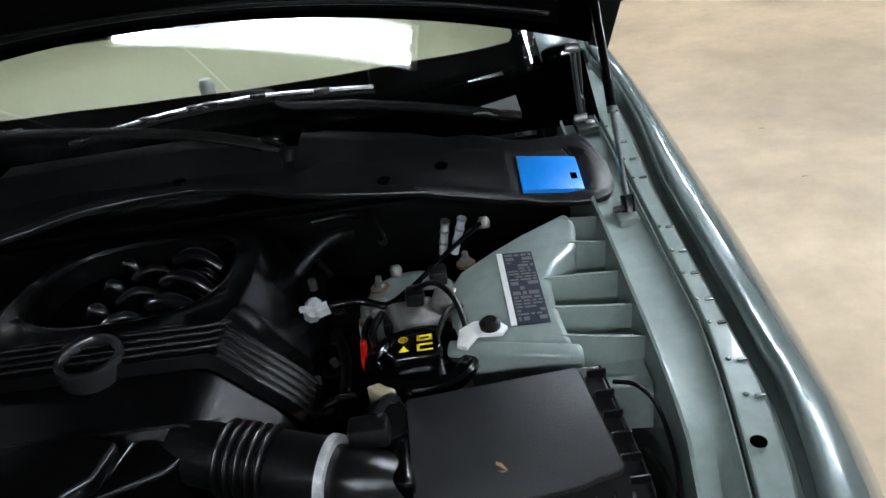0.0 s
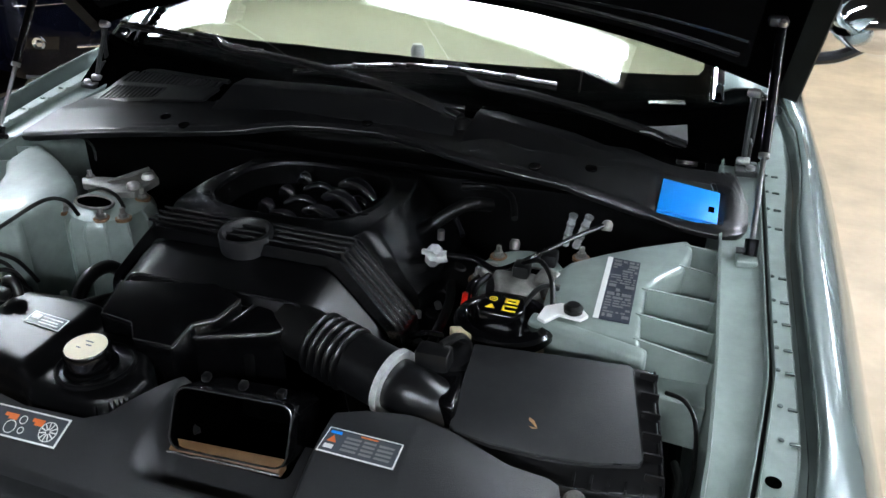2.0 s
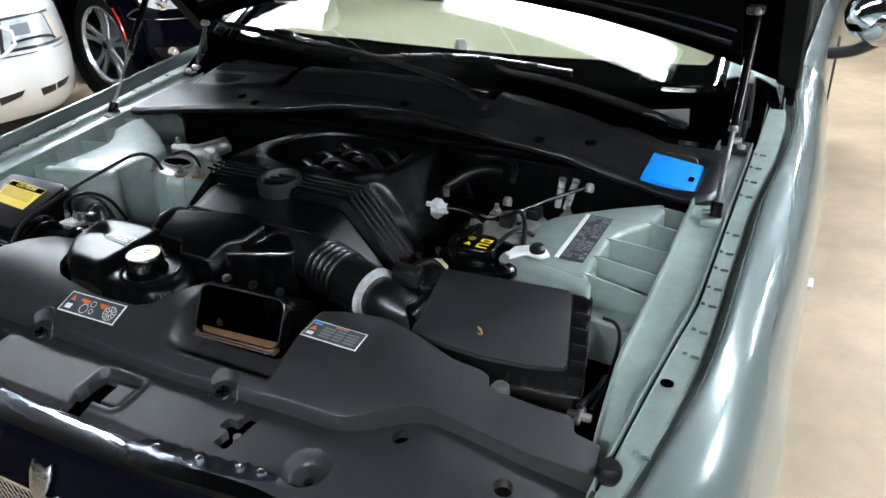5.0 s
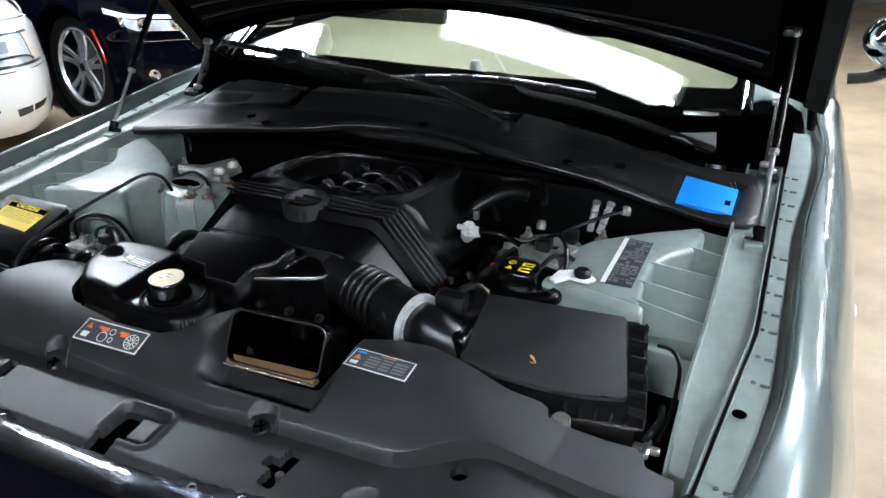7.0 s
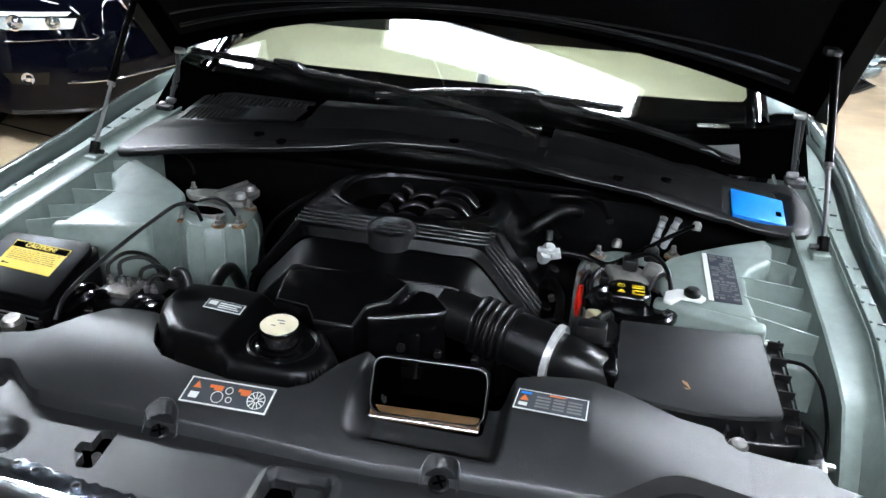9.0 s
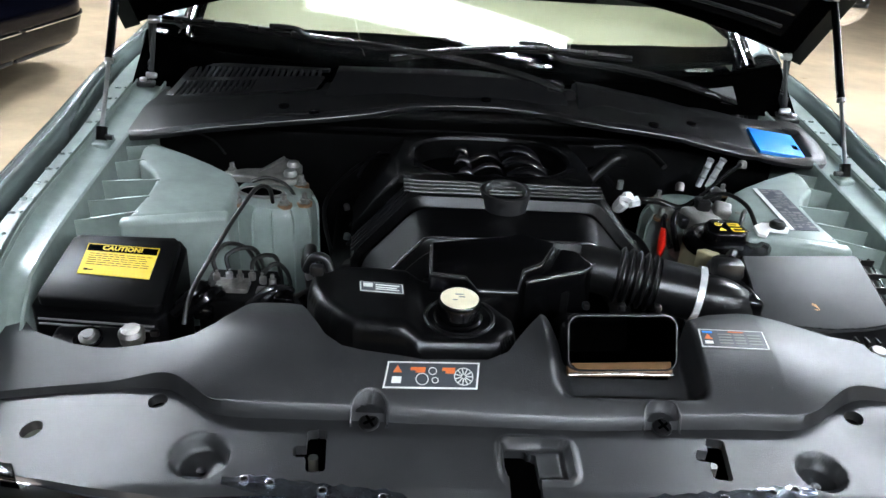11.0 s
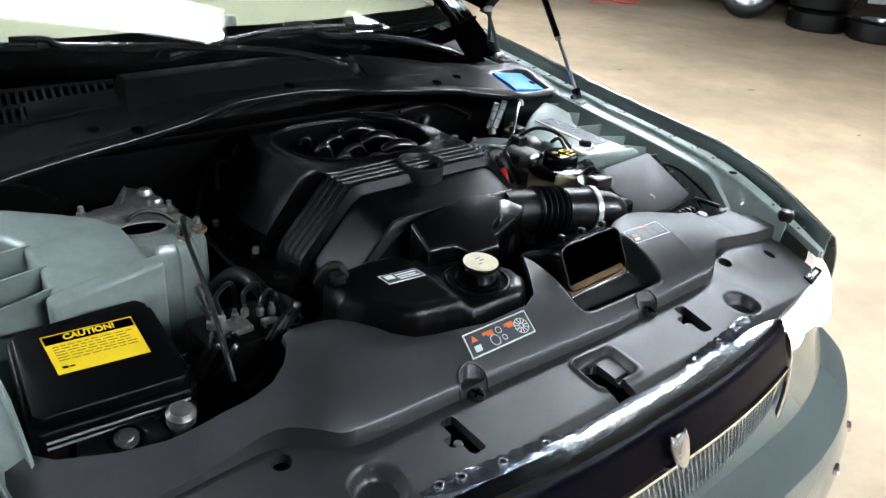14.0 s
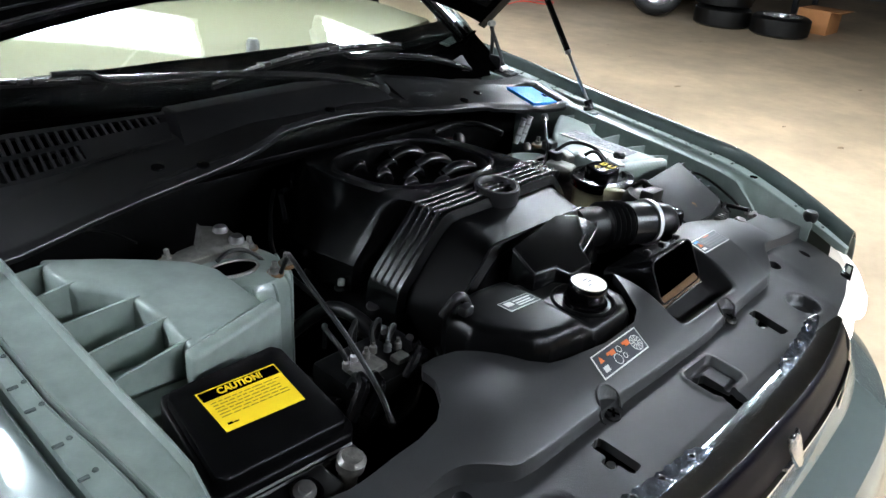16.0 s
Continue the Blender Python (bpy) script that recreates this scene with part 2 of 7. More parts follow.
def tube(pts, r, n=10, bm=None, closed=False, smooth=8, radii=None, flat=1.0):
    """A pipe along a smooth line; radii may vary along it; flat squashes its section."""
    line = curve(pts, smooth, closed) if smooth else [Vector(q) for q in pts]
    b = bmesh.new()
    rings, k = [], len(line)
    side = None
    for i, q in enumerate(line):
        d = (line[(i + 1) % k] - line[i - 1]) if closed else (line[min(i + 1, k - 1)] - line[max(i - 1, 0)])
        d.normalize()
        if side is None:
            side = d.cross(Vector((0, 0, 1)) if abs(d.z) < 0.9 else Vector((1, 0, 0))).normalized()
        side = (side - d * side.dot(d)).normalized()
        up = side.cross(d)
        f = i / (k - 1) if k > 1 else 0
        rr = r if radii is None else radii(f)
        rings.append([b.verts.new(q + side * (rr * math.cos(2 * math.pi * j / n)) + up * (flat * rr * math.sin(2 * math.pi * j / n))) for j in range(n)])
    for i in range(k if closed else k - 1):
        u, v = rings[i], rings[(i + 1) % k]
        for j in range(n):
            b.faces.new((u[j], u[(j + 1) % n], v[(j + 1) % n], v[j]))
    if not closed:
        b.faces.new(rings[0][::-1])
        b.faces.new(rings[-1])
    return join(bm, b)


def lathe(profile, m, n=28, bm=None, caps=True):
    """A turned body: profile of (radius, height), placed by m."""
    b = bmesh.new()
    rings = [[b.verts.new((max(r, 1e-5) * math.cos(2 * math.pi * j / n), max(r, 1e-5) * math.sin(2 * math.pi * j / n), h)) for j in range(n)] for r, h in profile]
    for u, v in zip(rings, rings[1:]):
        for j in range(n):
            b.faces.new((u[j], u[(j + 1) % n], v[(j + 1) % n], v[j]))
    if caps:
        b.faces.new(rings[0][::-1])
        b.faces.new(rings[-1])
    bmesh.ops.remove_doubles(b, verts=b.verts, dist=1e-4)
    shift(b, m)
    return join(bm, b)


def loft(sections, bm=None, caps=False, closed=False):
    """A skin over rows of points."""
    b = bmesh.new()
    rows = [[b.verts.new(q) for q in s] for s in sections]
    for u, v in zip(rows, rows[1:]):
        for j in range(len(u) - (0 if closed else 1)):
            b.faces.new((u[j], u[(j + 1) % len(u)], v[(j + 1) % len(u)], v[j]))
    if caps:
        b.faces.new(rows[0][::-1])
        b.faces.new(rows[-1])
    return join(bm, b)


def thicken(bm, d):
    """Give a skin a thickness d against its normals."""
    bmesh.ops.recalc_face_normals(bm, faces=bm.faces)
    bmesh.ops.solidify(bm, geom=bm.faces[:], thickness=d)
    return bm


def poly_sd(poly):
    """Signed distance to an outline, negative inside."""
    p = np.array(poly, float)
    q = np.roll(p, -1, 0)
    e = q - p

    def f(x, y):
        w = np.array((x, y)) - p
        t = np.clip((w * e).sum(1) / (e * e).sum(1), 0, 1)
        d = np.sqrt((((w - e * t[:, None]) ** 2).sum(1)).min())
        c = (p[:, 1] > y) != (q[:, 1] > y)
        with np.errstate(divide="ignore", invalid="ignore"):
            xi = p[:, 0] + (y - p[:, 1]) / np.where(e[:, 1] == 0, 1e-12, e[:, 1]) * e[:, 0]
        return -d if (np.sum(c & (x < xi)) % 2) else d
    return f


def disc_sd(cx, cy, r):
    return lambda x, y: math.hypot(x - cx, y - cy) - r


def rect_sd(cx, cy, hx, hy, r=0.004, turn=0.0):
    c, s = math.cos(radians(turn)), math.sin(radians(turn))

    def f(x, y):
        u, v = (x - cx) * c + (y - cy) * s, -(x - cx) * s + (y - cy) * c
        a, b = abs(u) - hx + r, abs(v) - hy + r
        return math.hypot(max(a, 0), max(b, 0)) + min(max(a, b), 0) - r
    return f


def ss(a, b, v):
    t = min(1, max(0, (v - a) / (b - a)))
    return t * t * (3 - 2 * t)


def sheet(x0, x1, y0, y1, step, z, outline, holes=(), skirt=0.012, warp=lambda x, y: y):
    """A moulded skin z(x, y) inside an outline, with holes, its rims turned down."""
    nx, ny = int((x1 - x0) / step) + 1, int((y1 - y0) / step) + 1

    def sd(x, y):
        d = outline(x, y)
        for h in holes:
            d = max(d, -h(x, y))
        return d
    pts, dist = {}, {}
    for i in range(nx + 1):
        for j in range(ny + 1):
            x = x0 + i * step
            y = warp(x, y0 + j * step)
            d = sd(x, y)
            if abs(d) < step * 0.75:
                e = step * 0.2
                gx, gy = (sd(x + e, y) - sd(x - e, y)) / (2 * e), (sd(x, y + e) - sd(x, y - e)) / (2 * e)
                g = math.hypot(gx, gy)
                if g > 0.3:
                    x, y = x - d * gx / g, y - d * gy / g
                    d = 0 if abs(d) < step * 0.75 else d
            pts[i, j], dist[i, j] = (x, y), d
    b = bmesh.new()
    made = {}

    def vert(k):
        if k not in made:
            x, y = pts[k]
            made[k] = b.verts.new((x, y, z(x, y)))
        return made[k]
    for i in range(nx):
        for j in range(ny):
            ks = [(i, j), (i + 1, j), (i + 1, j + 1), (i, j + 1)]
            ok = [k for k in ks if dist[k] <= 1e-9]
            if len(ok) == 4 or (len(ok) == 3):
                vs = [vert(k) for k in ok]
                (ax, ay), (bx, by), (cx, cy) = (pts[k] for k in ok[:3])
                if abs((bx - ax) * (cy - ay) - (by - ay) * (cx - ax)) > 1e-10:
                    b.faces.new(vs)
    if skirt:
        rim = [e for e in b.edges if len(e.link_faces) == 1]
        ex = bmesh.ops.extrude_edge_only(b, edges=rim)
        bmesh.ops.translate(b, vec=(0, 0, -skirt), verts=[v for v in ex["geom"] if isinstance(v, bmesh.types.BMVert)])
    return b


def lerp_at(table):
    xs, ys = [a for a, _ in table], [b for _, b in table]
    return lambda x: float(np.interp(x, xs, ys))


def plane_through(a, b, c):
    """Height over x, y of the plane through three points."""
    a, b, c = Vector(a), Vector(b), Vector(c)
    n = (b - a).cross(c - a)
    return lambda x, y: a.z - (n.x * (x - a.x) + n.y * (y - a.y)) / n.z


def quad_bm(a, b, c, d, lift=0.0, bm=None):
    bb = bmesh.new()
    p = [Vector(q) for q in (a, b, c, d)]
    n = (p[1] - p[0]).cross(p[3] - p[0]).normalized()
    if n.z < 0:
        n = -n
    up = [bb.verts.new(q + n * lift) for q in p]
    lo = [bb.verts.new(q + n * (lift - 0.0006)) for q in p]
    bb.faces.new(up)
    bb.faces.new(lo[::-1])
    for i in range(4):
        bb.faces.new((up[i], lo[i], lo[(i + 1) % 4], up[(i + 1) % 4]))
    return join(bm, bb)


class Label:
    """A flat sticker between four corners: top left, top right, bottom right, bottom left."""

    def __init__(self, tl, tr, br, bl):
        self.c = [Vector(q) for q in (tl, tr, br, bl)]

    def at(self, u, v):
        tl, tr, br, bl = self.c
        return (tl * (1 - u) + tr * u) * (1 - v) + (bl * (1 - u) + br * u) * v

    def area(self, u0, v0, u1, v1, lift, bm=None):
        return quad_bm(self.at(u0, v0), self.at(u1, v0), self.at(u1, v1), self.at(u0, v1), lift, bm)

    def frame_of(self, u, v, lift):
        x = (self.c[1] - self.c[0]).normalized()
        n = x.cross(self.c[0] - self.c[3]).normalized()
        y = n.cross(x)
        m = Matrix((x, y, n)).transposed().to_4x4()
        m.translation = self.at(u, v) + n * lift
        return m

    def ring(self, u, v, r, w, lift, bm=None, n=20, spokes=0):
        m = self.frame_of(u, v, lift)
        b = bmesh.new()
        o = [b.verts.new((r * math.cos(2 * math.pi * i / n), r * math.sin(2 * math.pi * i / n), 0)) for i in range(n)]
        q = [b.verts.new(((r - w) * math.cos(2 * math.pi * i / n), (r - w) * math.sin(2 * math.pi * i / n), 0)) for i in range(n)]
        for i in range(n):
            b.faces.new((o[i], o[(i + 1) % n], q[(i + 1) % n], q[i]))
        for k in range(spokes):
            a = 2 * math.pi * k / spokes
            d, s = Vector((math.cos(a), math.sin(a), 0)), Vector((-math.sin(a), math.cos(a), 0)) * w * 0.6
            b.faces.new([b.verts.new(p) for p in (d * r * 0.2 - s, d * (r - w) - s, d * (r - w) + s, d * r * 0.2 + s)])
        shift(b, m)
        return join(bm, b)

    def tri(self, u, v, s, lift, bm=None):
        b = bmesh.new()
        b.faces.new([b.verts.new(q) for q in ((-s, -s * 0.8, 0), (s, -s * 0.8, 0), (0, s * 0.9, 0))])
        shift(b, self.frame_of(u, v, lift))
        return join(bm, b)


def lettering(text, size, m, material, parent, name="lettering", bold=0.0):
    cu = bpy.data.curves.new(name, "FONT")
    cu.body, cu.size, cu.align_x, cu.align_y = text, size, "CENTER", "CENTER"
    cu.extrude, cu.offset = 0.0002, bold
    tmp = bpy.data.objects.new("tmp_text", cu)
    scene.collection.objects.link(tmp)
    bpy.context.view_layer.update()
    me = bpy.data.meshes.new_from_object(tmp.evaluated_get(bpy.context.evaluated_depsgraph_get()))
    bpy.data.objects.remove(tmp)
    me.transform(m)
    me.materials.append(material)
    ob = new(name, me)
    ob.parent = parent
    return ob


# ---------------------------------------------------------------- garage
def structure(name, bm, material, label):
    ob = part(name, bm, material)
    return tagged(ob, label, name.split("_")[0], kind="structure")


structure("floor", box(0, 2, -0.05, 26, 22, 0.1), FLOORM, "worn beige concrete garage floor with stains")
structure("wall_north", box(0, 13.1, 1.7, 26, 0.2, 3.4), WALLM, "plain painted garage wall")
structure("wall_south", box(0, -9.1, 1.7, 26, 0.2, 3.4), WALLM, "plain painted garage wall")
structure("wall_east", box(13.1, 2, 1.7, 0.2, 22, 3.4), WALLM, "plain painted garage wall")
structure("wall_west", box(-13.1, 2, 1.7, 0.2, 22, 3.4), WALLM, "plain painted garage wall")
structure("ceiling", box(0, 2, 3.45, 26, 22, 0.1), CEILM, "plain dark garage ceiling")


def strip_light(x, y, turn, length=1.15, z=2.2):
    t = thing("strip_light", "white twin-tube strip light hung on thin rods", "strip light", "strip lights", at=(x, y, z))
    t.rotation_euler = (0, 0, radians(turn))
    trough = [(-0.070, -0.012), (-0.066, 0.010), (-0.040, 0.050), (0.040, 0.050), (0.066, 0.010), (0.070, -0.012)]
    part("reflector", thicken(loft([[(x, y, z) for y, z in trough] for x in (-length / 2 - 0.03, length / 2 + 0.03)]), 0.003), WHITE, t, "white trough reflector")
    part("housing", box(0, 0, 0.074, length + 0.06, 0.06, 0.04, 0.006), WHITE, t)
    for dy in (-0.035, 0.035):
        part("tube", tube([(-length / 2, dy, 0), (length / 2, dy, 0)], 0.019, 12, smooth=0), TUBEM, t, "glowing fluorescent tube")
    for dx in (-length / 2 - 0.01, length / 2 + 0.01):
        part("end_cap", box(dx, 0, 0.012, 0.02, 0.122, 0.06, 0.004), WHITE, t)
    for dx in (-0.4, 0.4):
        part("rod", tube([(dx, 0, 0.09), (dx, 0, 3.4 - z)], 0.004, 6, smooth=0), STEEL, t)
    return t


for lx, ly, turn in LIGHTS:
    strip_light(lx, ly, turn)

# ---------------------------------------------------------------- the car with its open bonnet
car = thing("car", "grey-green saloon car with its bonnet open on a garage floor", "car")


def rail_z(y):
    return 0.80 + 0.11 * (y - 0.55) - 0.28 * max(0, 0.62 - y) ** 1.4


def taper(y):
    return -0.36 * max(0, 0.62 - y) ** 1.6


def swept(profile, y0, y1, side, n=26, flare=True, thick=0.003, zf=rail_z, drop=0.0):
    rows = []
    for i in range(n + 1):
        y = y0 + (y1 - y0) * i / n
        row = []
        for dx, dz in profile:
            k = ss(0.760, 0.786, dx)
            x = dx + k * (1 - 0.5 * ss(0.80, 0.89, dx) * ss(0.32, 0.46, y)) * taper(y) - (1 - k) * (0.25 + 0.75 * ss(0.69, 0.75, dx)) * 0.14 * max(0, 0.72 - y) ** 1.1 + 0.017 * k * ss(0.88, 0.80, dx) * ss(1.0, 1.3, y) * ss(1.6, 1.4, y) - 0.02 * ss(0.83, 0.90, dx) * ss(1.3, 1.7, y) + 0.014 * ss(-0.05, -0.15, dz) * 2.71828 ** (-((y - 0.62) / 0.13) ** 2) + (0.02 * min(0, y - 0.95) * ss(0.79, 0.88, dx) if flare else 0)
            row.append((side * x, y, zf(y) + dz - drop * ss(0.545, 0.47, y) * ss(0.748, 0.725, dx)))
        rows.append(row)
    return thicken(loft(rows), thick)


GROOVE = [(0.7520, -0.012), (0.7605, -0.012)]
CHANNEL = [(0.7840, -0.012), (0.7845, -0.026), (0.7985, -0.030)]
INNER = [(0.674, -0.24), (0.680, -0.10), (0.685, -0.035), (0.686, 0.0), (0.690, 0.002), (0.692, -0.012), (0.726, -0.014), (0.742, -0.010), (0.7490, -0.005), (0.7505, 0.002), (0.7520, 0.0025), (0.7530, -0.003), (0.7533, -0.014)]
FLANGE = [(0.7590, -0.014), (0.7594, 0.000), (0.7604, 0.0008), (0.7614, -0.002), (0.782, -0.001), (0.7850, -0.004), (0.7855, -0.022)]
OUTER = [(0.7990, -0.034), (0.7995, 0.008), (0.8005, 0.0165), (0.8030, 0.0215), (0.8060, 0.0235), (0.8100, 0.0240), (0.816, 0.0225), (0.830, 0.017), (0.845, 0.008), (0.860, -0.006), (0.872, -0.021), (0.882, -0.037), (0.890, -0.054), (0.896, -0.074), (0.901, -0.105), (0.904, -0.16), (0.905, -0.25), (0.90, -0.40), (0.88, -0.50)]

for side, word in ((1, "wing"), (-1, "wing")):
    wing = part("wing", swept(OUTER, 0.305, 1.72, side, n=40), PAINT, car, "grey-green painted front wing with bright reflections")
    part("side_marker", box(side * 0.9045, 1.03, 0.730, 0.008, 0.034, 0.011, 0.0035), WHITE, wing, "small pale side marker lamp")
    rail = part("inner_rail", swept(INNER, 0.38, 1.52, side, flare=False, drop=0.07), APRON, car, "grey-green inner wing rail")
    fl = part("flange", swept(FLANGE, 0.30, 1.50, side, flare=False), APRON, car, "flat flange with clips and bolts")
    # added black strip gives the gap between rail and flange its shade
    part("groove", swept(GROOVE, 0.38, 1.50, side, flare=False), RUBBER, car, "black strip below the rail gap in place of its shade")
    part("gutter", swept(CHANNEL, 0.30, 1.60, side, flare=False), APRON, car, "grey-green gutter between flange and wing")
    for y in (0.36, 0.43, 0.60, 0.655, 0.72, 0.765, 0.82, 0.87, 0.93, 1.07, 1.13, 1.19, 1.25):
        z, x = rail_z(y) - 0.0005, 0.769 + 0.8 * taper(y)
        part("bolt", lathe([(0.0035, 0), (0.003, 0.0015), (0.002, 0.0022), (0, 0.0022)], pose(side * (x - 0.006), y + 0.003, z), 12), PAINT, fl)
        part("clip", box(side * (x + 0.008), y - 0.002, z + 0.0012, 0.012, 0.005, 0.003, 0.0012), PAINT, fl)
    # flat disc, coloured as the shade inside a hole
    part("hole", lathe([(0.009, 0), (0.009, 0.0012), (0, 0.0012)], pose(side * 0.753, 0.543, rail_z(0.543)), 16), INKSHADE, fl, "flat black disc for the shade in a round hole")

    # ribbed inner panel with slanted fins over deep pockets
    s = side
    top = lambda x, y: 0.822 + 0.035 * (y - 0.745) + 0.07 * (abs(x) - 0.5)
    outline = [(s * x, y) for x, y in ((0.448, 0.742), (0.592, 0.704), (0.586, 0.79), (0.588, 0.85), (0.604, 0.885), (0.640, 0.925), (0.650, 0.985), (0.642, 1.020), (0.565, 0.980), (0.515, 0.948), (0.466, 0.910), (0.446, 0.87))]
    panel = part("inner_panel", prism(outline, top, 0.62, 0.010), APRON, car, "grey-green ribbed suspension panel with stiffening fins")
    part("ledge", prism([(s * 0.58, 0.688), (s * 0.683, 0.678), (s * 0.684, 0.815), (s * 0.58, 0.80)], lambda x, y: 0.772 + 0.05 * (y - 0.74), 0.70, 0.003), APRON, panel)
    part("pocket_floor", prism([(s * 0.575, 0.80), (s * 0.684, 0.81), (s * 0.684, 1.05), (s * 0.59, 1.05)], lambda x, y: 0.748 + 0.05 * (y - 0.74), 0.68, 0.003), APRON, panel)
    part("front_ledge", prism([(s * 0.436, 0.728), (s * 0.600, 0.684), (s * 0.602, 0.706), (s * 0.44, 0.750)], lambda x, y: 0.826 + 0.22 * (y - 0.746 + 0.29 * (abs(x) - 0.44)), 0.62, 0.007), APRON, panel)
    # both panel holes are flat discs coloured as shade
    part("hole", lathe([(0.011, 0), (0.011, 0.001), (0, 0.001)], pose(s * 0.642, 0.742, 0.773, 3), 16), INKSHADE, panel, "flat black disc for the shade in a round hole")
    part("hole", lathe([(0.005, 0), (0.005, 0.001), (0, 0.001)], pose(s * 0.642, 0.80, 0.7758, 3), 12), INKSHADE, panel, "small flat black disc for the shade in a hole")
    for x0, y0, y1 in ((0.580, 0.724, 0.730), (0.578, 0.784, 0.793), (0.580, 0.852, 0.865), (0.630, 0.930, 0.937), (0.636, 0.996, 1.003)):
        z0, z1 = top(x0, y0) + 0.001, rail_z(y1) - 0.016
        b = loft([[(s * x0, y0 + dy, 0.70), (s * 0.686, y1 + dy, 0.70), (s * 0.686, y1 + dy, z1), (s * x0, y0 + dy, z0)] for dy in (-0.002, 0.002)], caps=True, closed=True)
        part("fin", b, APRON, panel)

    # faceted strut tower with an open top, rusty studs and a cast arm
    tx, ty = s * 0.390, 0.903
    facet = lambda a: math.cos(math.pi / 13) / math.cos(a % (2 * math.pi / 13) - math.pi / 13)
    rows = []
    for h, k in ((0.50, 1.06), (0.62, 1.05), (0.74, 1.02), (0.772, 1.0), (0.786, 0.95), (0.794, 0.86), (0.7975, 0.74), (0.798, 0.05)):
        rows.append([(tx + 0.078 * k * (facet(a) if h < 0.79 else 1) * math.cos(a), ty + 0.088 * k * (facet(a) if h < 0.79 else 1) * math.sin(a), h + 0.05 * 0.078 * k * s * math.cos(a) * ss(0.6, 0.78, h)) for a in (2 * math.pi * j / 130 for j in range(130))])
    tow = part("strut_tower", loft(rows, caps=True, closed=True), APRON, car, "grey-green faceted strut tower with rusty studs on top", angle=22)
    for j in range(13):
        a = 2 * math.pi * j / 13
        c, n = math.cos(a), math.sin(a)
        if n < 0.3:
            part("rib", tube([(tx + 0.0815 * c, ty + 0.092 * n, 0.56), (tx + 0.0795 * c, ty + 0.0895 * n, 0.74), (tx + 0.0775 * c, ty + 0.0875 * n, 0.774), (tx + 0.070 * c, ty + 0.079 * n, 0.791)], 0.0028, 6, smooth=3), APRON, tow)
    hole = [(s * 0.411 + 0.040 * math.cos(a) + s * 0.006 * math.sin(a), 0.887 + 0.024 * math.sin(a)) for a in (2 * math.pi * k / 24 for k in range(24))]
    # tower top is closed; a black oval paints the opening's shade
    part("opening", prism(hole, 0.8012, 0.796), INKSHADE, tow, "flat black oval for the shade in the tower opening")
    part("opening_rim", tube([(x, y, 0.8005) for x, y in hole], 0.0030, 6, closed=True, smooth=0), CAST, tow)
    for ax, ay, az in ((0.478, 0.962, 0.806), (0.448, 0.853, 0.793), (0.364, 0.846, 0.795), (0.330, 0.862, 0.793), (0.345, 0.94, 0.796)):
        st = part("stud", lathe([(0.012, -0.004), (0.012, 0.002), (0.008, 0.003), (0.008, 0.009), (0.005, 0.010), (0.0045, 0.020), (0, 0.021)], pose(s * ax, ay, az), 6), CAST, tow)
        part("washer", lathe([(0.0145, -0.004), (0.0145, 0.001), (0.011, 0.002)], pose(s * ax, ay, az), 18), RUST, st, "rust-stained washer")
    if s < 0:
        arm = [(s * x, y) for x, y in ((0.492, 0.955), (0.470, 0.930), (0.425, 0.930), (0.385, 0.918), (0.352, 0.928), (0.350, 1.000), (0.386, 1.030), (0.410, 0.978), (0.455, 0.972))]
        part("bracket", prism(arm[::-1], lambda x, y: 0.812 + 0.06 * max(0, y - 0.96), 0.800, 0.003), CAST, tow, "corroded cast arm")
        part("arm_web", loft([[(s * 0.44, 0.950 + d, 0.808), (s * 0.42, 0.958 + d, 0.818), (s * 0.388, 1.020 + d, 0.822), (s * 0.385, 1.022 + d, 0.808)] for d in (-0.004, 0.004)], caps=True, closed=True), CAST, tow)
        for ax, ay in ((0.366, 0.990), (0.366, 0.944)):
            part("bolt", lathe([(0.012, 0), (0.013, 0.006), (0.010, 0.012), (0.005, 0.014), (0, 0.0145)], pose(s * ax, ay, 0.811), 14), STEEL, tow)

# bay floor, bulkhead and right skirt, their shade put into a near-black colour
bay = part("engine_bay_tray", box(0, 0.78, 0.42, 1.30, 0.82, 0.03, 0.004), DARK, car, "dirty tray under the engine, blackened for the shade there")
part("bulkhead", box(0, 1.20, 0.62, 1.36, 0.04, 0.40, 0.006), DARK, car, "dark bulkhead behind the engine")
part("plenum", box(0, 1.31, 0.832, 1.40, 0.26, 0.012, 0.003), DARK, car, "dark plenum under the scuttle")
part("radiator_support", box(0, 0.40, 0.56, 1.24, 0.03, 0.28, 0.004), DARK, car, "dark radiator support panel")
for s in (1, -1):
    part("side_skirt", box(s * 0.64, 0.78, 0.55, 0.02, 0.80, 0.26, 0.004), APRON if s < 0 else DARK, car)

# ---------------------------------------------------------------- front cover over the radiator
step_y = lerp_at([(-0.75, 0.402), (-0.62, 0.398), (-0.55, 0.395), (-0.465, 0.391), (-0.44, 0.383), (-0.42, 0.367), (-0.388, 0.343), (-0.35, 0.338), (-0.2, 0.337), (-0.1, 0.334), (0.0, 0.331), (0.1, 0.329), (0.2, 0.335), (0.3, 0.338), (0.366, 0.338), (0.395, 0.346), (0.42, 0.363), (0.45, 0.384), (0.475, 0.393), (0.52, 0.394), (0.62, 0.392), (0.75, 0.40)])
STEP = 0.003
raw_step = step_y
step_y = lambda x: sum(raw_step(x + 0.005 * k) for k in (-2, -1, 0, 1, 2)) / 5
RINGS = ((-0.187, 0.335), (0.187, 0.335))
DISHES = ((-0.383, 0.277, 0.036), (0.372, 0.272, 0.032))


